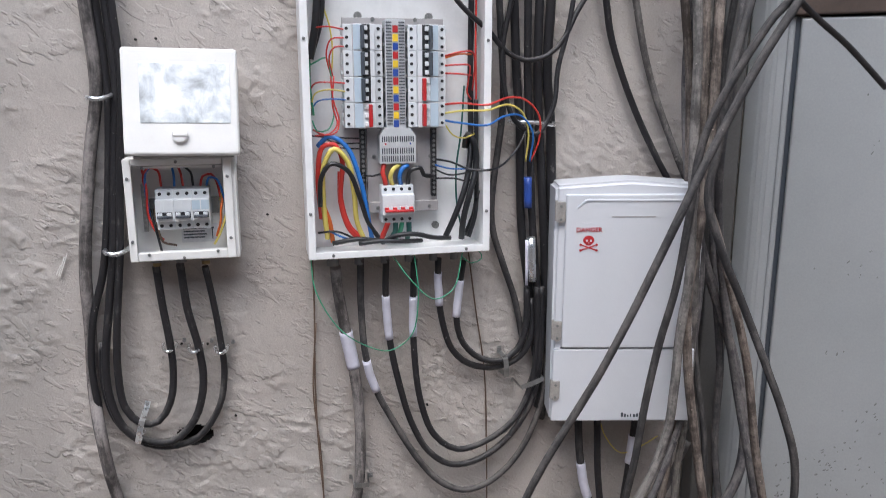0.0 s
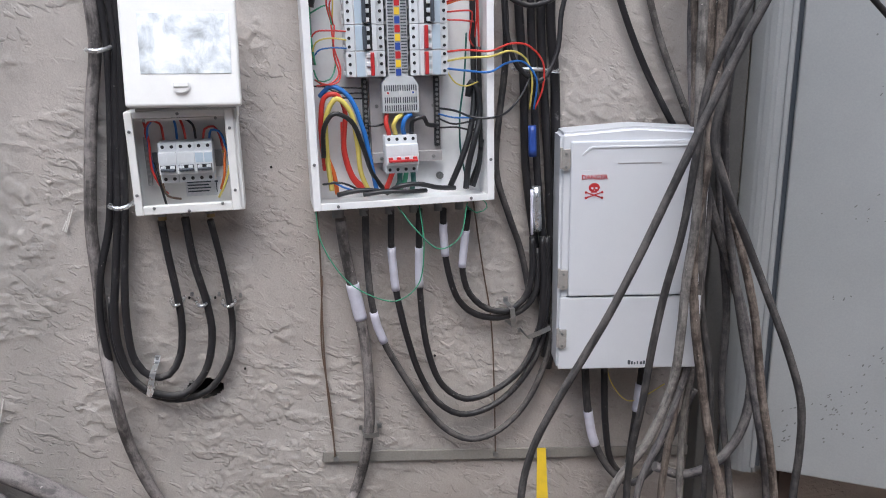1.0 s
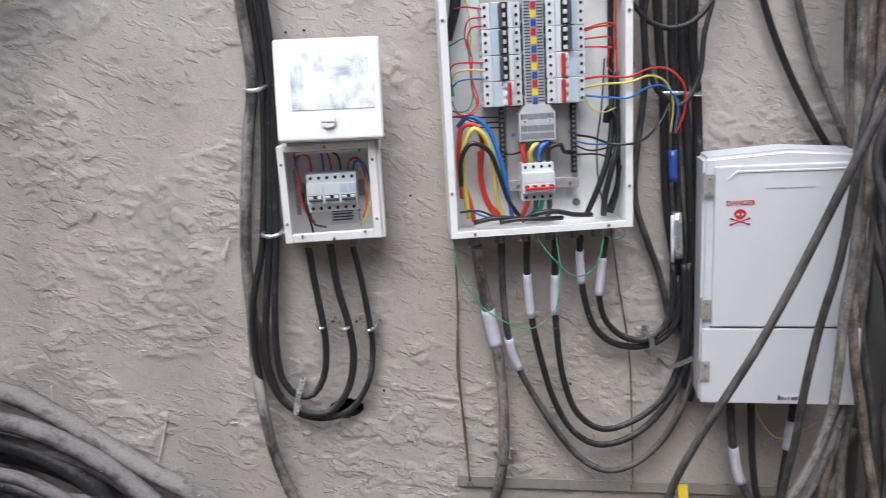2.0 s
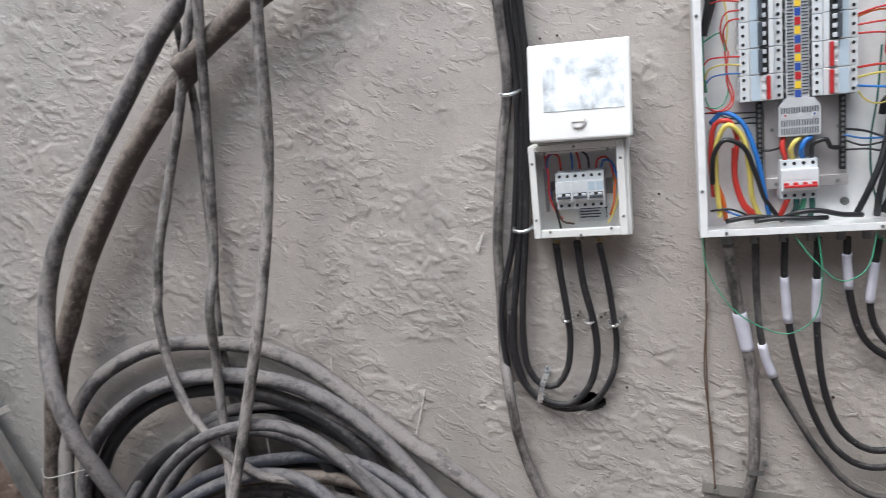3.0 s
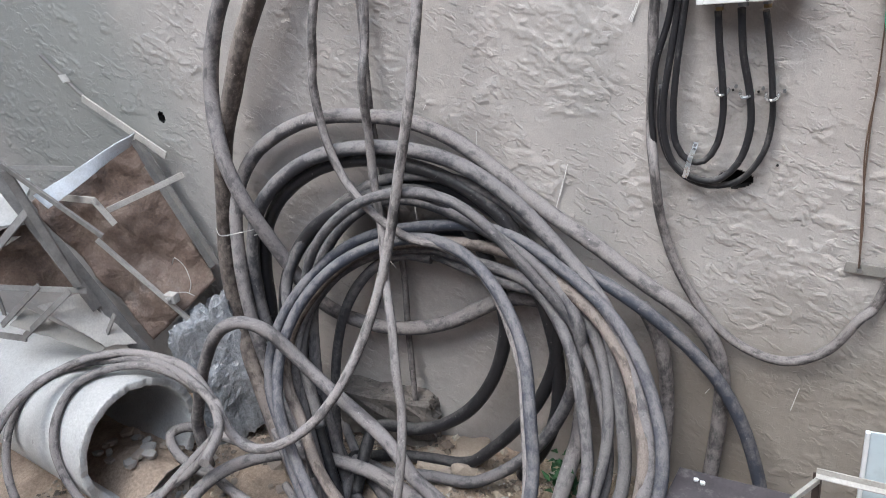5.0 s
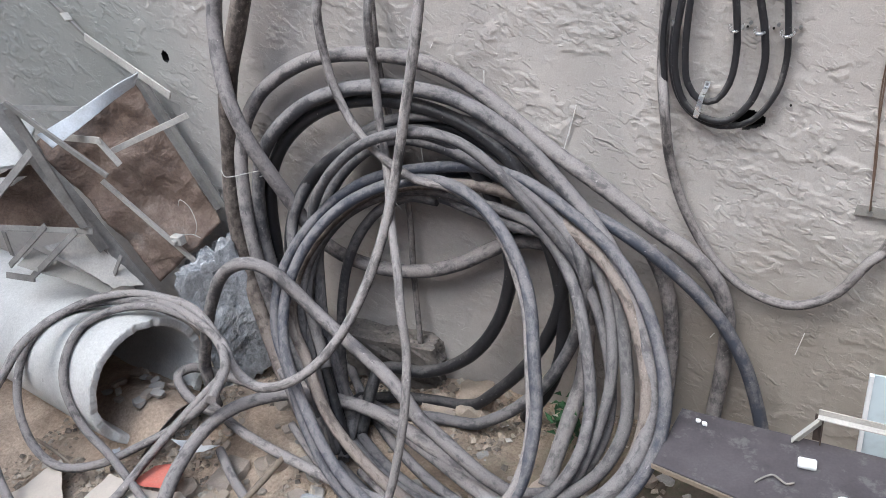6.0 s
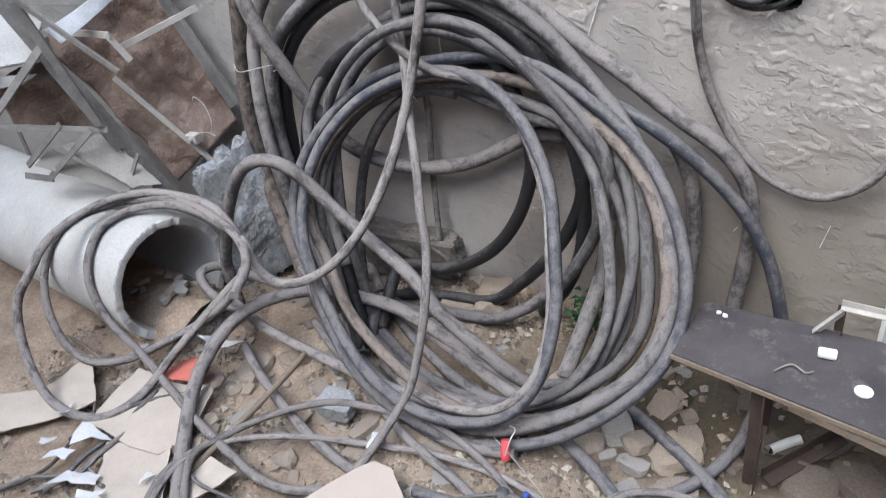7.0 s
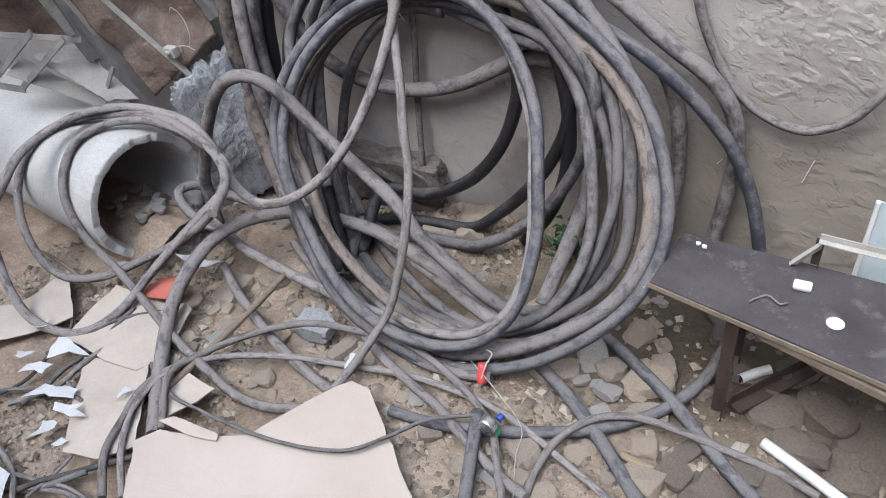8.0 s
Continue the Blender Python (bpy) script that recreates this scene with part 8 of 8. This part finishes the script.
part("rim", block(0.152, 0.162, 1.388, 1.402, 0.0, 0.455, 0.001), M_WHITE, sheet_)
tagged(part("bottle_cap", disc(0.037, 1.143, 0.3735, 0.0125, 0.038, "x", 22, 0.002), M_PVC), "white plastic pipe coupling lying on the bench", "coupling")
tagged(part("jar_cap", disc(0.113, 1.056, 0.3655, 0.0185, 0.005, "z", 28, 0.0015), M_PVC), "round white plastic cap on the bench", "cap")
tagged(part("paper_twist", tube([(-0.062, 1.058, 0.370), (-0.05, 1.075, 0.369), (-0.028, 1.090, 0.371), (-0.01, 1.080, 0.369), (0.0, 1.072, 0.370), (0.015, 1.082, 0.369)], 0.0021, 0.006, 6, 0.5), M_STRIP), "curled strip of pale plastic on the bench", "scrap")
for k, (x, y) in enumerate(((-0.205, 1.222), (-0.19, 1.216))):
    tagged(part("white_pebble", rock((0.008, 0.007, 0.006), 40 + k, 1, 1), M_PVC), "tiny white chip on the bench", "chip").location = (x, y, 0.367)

# ---- boards, cardboard and papers on the ground ----
tagged(part("fibre_board", plate([(-1.404, 0.354), (-1.362, 0.411), (-1.254, 0.432), (-1.131, 0.484), (-1.113, 0.524), (-0.996, 0.707), (-0.973, 0.732), (-0.916, 0.726), (-0.841, 0.658), (-0.661, 0.485), (-0.40, 0.22), (-1.05, -0.16)], 0.07, 0.010, 5, 0.006), M_BOARD), "pale pinkish fibre board lying on the rubble, corner broken", "board")
tagged(part("board_flap", plate([(-1.375, 0.425), (-1.345, 0.452), (-1.20, 0.452), (-1.19, 0.432), (-1.27, 0.418)], 0.083, 0.003, 6, 0.006), M_BOARD), "curled torn strip on the fibre board edge", "board scrap")
for outline, z, seed in (
    ([(-1.950, 0.820), (-1.794, 0.807), (-1.664, 0.837), (-1.625, 0.819), (-1.597, 0.718), (-1.590, 0.607), (-1.616, 0.563), (-1.731, 0.553), (-1.861, 0.576), (-1.937, 0.577)], 0.030, 1),
    ([(-1.808, 0.543), (-1.600, 0.598), (-1.534, 0.518), (-1.427, 0.356), (-1.496, 0.291), (-1.607, 0.273), (-1.701, 0.400)], 0.028, 2),
    ([(-2.45, 0.48), (-2.237, 0.633), (-2.190, 0.686), (-2.167, 0.817), (-1.976, 0.660), (-2.052, 0.567), (-2.163, 0.463), (-2.30, 0.38)], 0.030, 3),
    ([(-1.508, 0.502), (-1.459, 0.607), (-1.340, 0.588), (-1.357, 0.536), (-1.410, 0.458)], 0.034, 4),
):
    tagged(part("cardboard", plate(outline, z, 0.004, seed * 3, 0.012), M_CARD), "torn flattened cardboard on the soil", "cardboard", "litter on the soil")
tagged(part("red_card", plate([(-1.828, 0.811), (-1.802, 0.884), (-1.752, 0.916), (-1.693, 0.892), (-1.709, 0.818), (-1.781, 0.806)], 0.047, 0.0015, 9, 0.010), M_FADED), "faded red card scrap on the soil", "card", "litter on the soil")
for k, (x, y, s) in enumerate(((-1.745, 0.985, 0.045), (-1.88, 0.545, 0.048), (-1.77, 0.405, 0.040), (-1.665, 0.37, 0.026), (-1.89, 0.45, 0.030), (-2.03, 0.59, 0.022), (-1.02, 0.80, 0.018), (-1.575, 0.47, 0.014), (-1.70, 0.30, 0.022), (-1.98, 0.47, 0.020), (-2.06, 0.95, 0.020), (-1.96, 0.88, 0.016), (-1.62, 0.29, 0.016))):
    tagged(part("paper_scrap", scrap(x, y, 0.055, s, 30 + k), M_PAPER), "crumpled white paper scrap on the litter", "paper", "litter on the soil")
tagged(part("paper_sheet", plate([(-1.98, 0.04), (-1.74, -0.14), (-1.58, 0.06), (-1.66, 0.16), (-1.80, 0.17)], 0.05, 0.001, 17, 0.02), M_PAPER), "large crumpled white paper on the litter", "paper")
tagged(part("plastic_scrap", scrap(-0.565, 0.745, 0.035, 0.016, 61), M_WIRE["green"]), "small green plastic scrap", "plastic")
tagged(part("stick", tube([(-1.392, 1.03, 0.075), (-1.42, 0.83, 0.055), (-1.47, 0.53, 0.04)], 0.010, 0.03, 8, 0.2), M_WOOD), "straight dry wooden stick on the rubble", "stick")
tagged(part("stick", tube([(-2.35, 0.86, 0.03), (-2.2, 0.83, 0.035), (-2.08, 0.80, 0.03)], 0.006, 0.03, 8, 0.2), M_WOOD), "thin dark twig on the soil", "stick")
tagged(part("red_tape_end", joined(tube([(-0.662, 0.90, 0.085), (-0.660, 0.885, 0.062), (-0.655, 0.868, 0.042)], 0.012, 0.01, 10, 0.2)), M_REDTAPE), "red insulating tape wrapped on a wire end", "tape")
tagged(part("white_wire", tube([(-0.665, 0.935, 0.10), (-0.645, 0.925, 0.105), (-0.648, 0.895, 0.095), (-0.655, 0.87, 0.06)], 0.0022, 0.006, 6), M_WIRE["pale"]), "thin white wire end sticking up", "wire")
tagged(part("white_wire", tube([(-0.70, 0.905, 0.075), (-0.60, 0.845, 0.06), (-0.50, 0.765, 0.05), (-0.49, 0.70, 0.04), (-0.44, 0.55, 0.04)], 0.0012, 0.012, 6), M_WIRE["pale"]), "thin white wire lying over the cables", "wire")
tagged(part("thin_cord", tube([(-1.50, 0.56, 0.05), (-1.418, 0.515, 0.055), (-1.302, 0.496, 0.075), (-1.142, 0.483, 0.085), (-1.023, 0.489, 0.086), (-0.933, 0.505, 0.086), (-0.853, 0.535, 0.086), (-0.783, 0.607, 0.086), (-0.717, 0.694, 0.075), (-0.609, 0.763, 0.06)], 0.0052, 0.02, 8, 0.1), M_SHEATH["dark"]), "thin grey cord lying across the fibre board", "cord")
pv = thing("pvc_pipe", "white plastic conduit length lying on the rubble", "conduit")
part("tube", tube([(0.036, 0.951, 0.035), (0.14, 0.90, 0.033), (0.33, 0.80, 0.03)], 0.0135, 0.03, 16, 0), M_PVC, pv)
sp = thing("pvc_offcut", "short white plastic pipe offcut on the soil", "conduit")
part("tube", tube([(-0.045, 1.115, 0.045), (-0.01, 1.15, 0.045), (0.02, 1.17, 0.05)], 0.0125, 0.02, 16, 0, 0, False), M_PVC, sp)
part("bore", disc(-0.043, 1.117, 0.045, 0.0095, 0.006, "x", 14), M_HOLE, sp).data.transform(Matrix())
tagged(part("cable_strap", tube([(-0.575, 0.745, 0.072), (-0.58, 0.72, 0.072)], 0.0245, 0.01, 14, 0.05), M_ALU), "silver tape band round a cable end", "tape")
tagged(part("blue_tape", tube([(-0.55, 0.765, 0.085), (-0.555, 0.75, 0.082)], 0.009, 0.01, 8, 0.2), M_BLUE), "scrap of blue tape on a cable end", "tape")

# thin offcut cords in the litter
rng = random.Random(11)
for k in range(13):
    x, y = rng.uniform(-2.05, -1.62), rng.uniform(0.12, 0.52)
    a = rng.uniform(-0.5, 1.6)
    pts, c = [], rng.uniform(-3.5, 3.5)
    for j in range(7):
        pts.append((x, y, max(ground_height(x, y), -0.01) + 0.022 + 0.018 * rng.random()))
        x, y, a = x + 0.07 * math.cos(a), y + 0.07 * math.sin(a), a + c * 0.07 + rng.uniform(-0.15, 0.15)
    tagged(part("cord_offcut", tube(pts, rng.uniform(0.0045, 0.009), 0.02, 8, 0.1, k), M_SHEATH[rng.choice(("thin", "dark", "thin", "grey"))]), "dusty offcut of thin cable among the litter", "cable offcut", "cable offcuts")

# binding wires on the cables
for pts in ([(-1.135, 1.50, 0.83), (-1.13, 1.47, 0.80), (-1.115, 1.45, 0.775), (-1.14, 1.45, 0.74)], [(-1.125, 1.46, 0.79), (-1.10, 1.44, 0.78), (-1.08, 1.44, 0.755)],
            [(-1.72, 1.43, 0.845), (-1.68, 1.40, 0.835), (-1.60, 1.40, 0.85), (-1.55, 1.42, 0.855), (-1.52, 1.43, 0.845), (-1.56, 1.42, 0.835)],
            [(-1.95, 1.42, 0.70), (-1.92, 1.41, 0.73), (-1.90, 1.42, 0.70), (-1.88, 1.41, 0.64), (-1.90, 1.41, 0.60)], [(-1.94, 1.40, 0.60), (-1.90, 1.40, 0.605), (-1.87, 1.40, 0.595)],
            [(-0.83, 1.56, 1.13), (-0.835, 1.55, 1.05), (-0.84, 1.54, 0.98)], [(-1.02, 1.50, 0.93), (-1.02, 1.50, 0.86)]):
    tagged(part("binding_wire", tube(pts, 0.0015, 0.01, 6), M_WIRE["pale"]), "pale thin binding wire twisted on the cables", "wire", "binding wires")

# sleeves and joints on the riser cables
sleeve((0.598, 1.545, 1.575), (0.600, 1.545, 1.505), 0.0095, M_BLUE, "blue heat-shrink joint on a riser cable")
sleeve((0.608, 1.542, 1.435), (0.613, 1.542, 1.330), 0.0105, M_ALU, "silver foil wrap on a riser cable", "foil_wrap")
sleeve((0.596, 1.538, 1.430), (0.598, 1.538, 1.322), 0.0035, M_TAG, "white plastic strip on a riser cable", "plastic_strip")

# ---- weed by the wall ----
weed = thing("weed", "small dark green weed growing by the wall foot", "plant")
rng = random.Random(3)
part("stem", tube([(-0.603, 1.426, 0.0), (-0.608, 1.416, 0.08), (-0.603, 1.406, 0.16)], 0.003, 0.02, 6), M_LEAF, weed)
for k in range(44):
    a, h = rng.uniform(0, 6.28), rng.uniform(0.03, 0.19)
    ln, w = rng.uniform(0.025, 0.05), rng.uniform(0.008, 0.014)
    bm = bmesh.new()
    pts = [(0, 0, 0), (ln * 0.4, w, 0.006), (ln, 0, -0.006), (ln * 0.4, -w, 0.006), (ln * 0.45, 0, 0.0)]
    vs = [bm.verts.new(p) for p in pts]
    for q in ((0, 3, 4), (3, 2, 4), (2, 1, 4), (1, 0, 4)):
        bm.faces.new([vs[i] for i in q])
    bmesh.ops.transform(bm, matrix=pose(-0.603 + rng.uniform(-0.04, 0.04), 1.406 + rng.uniform(-0.03, 0.03), h, rng.uniform(-30, 30), rng.uniform(-40, 25), math.degrees(a)), verts=bm.verts)
    part("leaf", bm, M_LEAF, weed)

# ---- stones and rubble ----
meshes = []
for k in range(10):
    ob = part("stone_shape", rock((1, 1, 0.8), k * 1.3, 0.6, 2, 0.45), (M_STONE, M_STONEGREY, M_STONETAN)[k % 3])
    meshes.append(ob.data)
    bpy.data.objects.remove(ob)
# darker copies of the rubble, for the shaded ground by the bench
shaded_meshes = []
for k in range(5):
    ob = part("stone_shape", rock((1, 1, 0.8), 20 + k * 1.7, 0.6, 2, 0.5), M_STONESHADED)
    shaded_meshes.append(ob.data)
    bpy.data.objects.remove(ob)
rng = random.Random(21)


def stone(x, y, size, k, squash=0.55, label="angular piece of dusty rubble on the soil"):
    ob = new("stone", shaded_meshes[k % 5] if x > -0.18 and y > 0.70 else meshes[k % 10])
    s = Vector((size * rng.uniform(0.8, 1.2), size * rng.uniform(0.65, 1.0), size * squash * rng.uniform(0.7, 1.1)))
    ob.matrix_basis = Matrix.LocRotScale((x, y, ground_height(x, y) + s.z * 0.22), Euler((rng.uniform(-0.25, 0.25), rng.uniform(-0.25, 0.25), rng.uniform(0, 6.28))), s)
    return tagged(ob, label, "stone", "rubble stones")


stone(-0.968, 1.549, 0.085, 2, 0.8, "tan broken brick at the wall foot")
stone(-1.060, 1.470, 0.050, 5, 0.8, "tan broken brick at the wall foot")
stone(-1.16, 0.93, 0.030, 2, 0.6)
lump = part("stone", rock((0.075, 0.056, 0.042), 3.3, 0.6, 3, 0.5), M_CHUNK)
lump.location = (-1.205, 0.90, 0.03)
tagged(lump, "pale grey broken concrete piece on the soil", "stone", "rubble stones")
stone(-0.42, 1.085, 0.060, 4, 0.35, "flat grey slate-like stone on the soil")
for x, y, s, k in ((-0.98, 1.50, 0.085, 2), (-1.09, 1.47, 0.06, 5), (-1.02, 1.42, 0.05, 3), (-1.62, 0.985, 0.075, 0), (-1.52, 1.06, 0.05, 3), (-0.62, 1.22, 0.06, 2), (-0.53, 1.0, 0.06, 5), (-0.35, 0.90, 0.05, 1), (-0.28, 0.92, 0.045, 8),
                   (0.16, 1.12, 0.11, 1), (0.05, 1.06, 0.075, 3), (0.24, 1.0, 0.09, 6), (0.12, 0.98, 0.07, 0), (-0.12, 0.88, 0.05, 4), (-0.2, 0.76, 0.075, 5), (-0.05, 0.78, 0.06, 2), (0.30, 1.10, 0.085, 3), (-0.02, 1.14, 0.05, 9), (-0.08, 1.2, 0.05, 6), (0.08, 1.2, 0.07, 0), (-0.75, 0.55, 0.05, 2), (-0.40, 0.62, 0.06, 5)):
    stone(x, y, s, k)
for k in range(22):
    x, y = rng.uniform(-0.30, 0.36), rng.uniform(0.62, 1.16)
    stone(x, y, rng.uniform(0.035, 0.085), k * 3, 0.5, "flat grey-brown stone slab on the soil")
for k in range(190):
    x, y = rng.uniform(-1.75, 0.4), rng.uniform(0.45, 1.4)
    stone(x, y, 0.012 + 0.05 * rng.random() ** 1.8, k, 0.75)
for k in range(70):
    x, y = rng.gauss(-1.10, 0.17), rng.gauss(0.84, 0.07)
    stone(x, y, rng.uniform(0.014, 0.036), (2, 5, 8, 0)[k % 4], 0.4)
for k in range(26):
    x, y = rng.gauss(-1.80, 0.08), rng.gauss(1.10, 0.08)
    stone(x, y, rng.uniform(0.012, 0.03), k * 3, 0.6)
for k in range(30):
    v, u = rng.uniform(-0.11, 0.11), rng.uniform(-0.22, 0.10)
    at = PM @ Vector((u, v, 0))
    ob = stone(at.x, at.y, rng.uniform(0.014, 0.034), k * 3 + 1, 0.7)
    if u < 0.02:
        ob.location.z = 0.212 - 0.150 + 0.055 * (1 - (v / 0.16) ** 2) * (1 + 0.9 * max(0.0, 1 - abs(u + 0.06) / 0.3))
# finer gravel, one sheet of loose chips
rng = random.Random(8)
verts, faces = [], []
for k in range(15000):
    x, y = rng.uniform(-2.4, 0.45), rng.uniform(0.1, 1.58)
    if noise.noise(Vector((x * 3, y * 3, 4))) < -0.12 or (math.hypot(x * 0.55 + 0.12, y - 1.24) < 0.34 and k % 4):
        continue
    s = 0.0025 + 0.010 * rng.random() ** 2 + 0.016 * rng.random() ** 8
    z = ground_height(x, y) + s * 0.2
    a, b0 = rng.uniform(0, 6.28), len(verts)
    ca, sa = math.cos(a) * s, math.sin(a) * s
    for px, py, pz in ((1, 0.2, 0), (-0.3, 0.9, 0.1), (-1, -0.2, 0), (0.2, -0.8, 0), (0.15, 0.1, 0.65), (-0.35, 0.05, 0.5)):
        px, py = px + rng.uniform(-0.2, 0.2), py + rng.uniform(-0.2, 0.2)
        verts.append((x + px * ca - py * sa, y + px * sa + py * ca, z + pz * s))
    for f in ((0, 1, 4), (1, 5, 4), (1, 2, 5), (2, 3, 5), (3, 4, 5), (3, 0, 4)):
        faces.append(tuple(b0 + i for i in f))
me = bpy.data.meshes.new("gravel")
me.from_pydata(verts, [], faces)
me.materials.append(M_CHIPS)
tagged(new("gravel", me), "loose gravel and chips scattered over the soil", "gravel", kind="stuff")
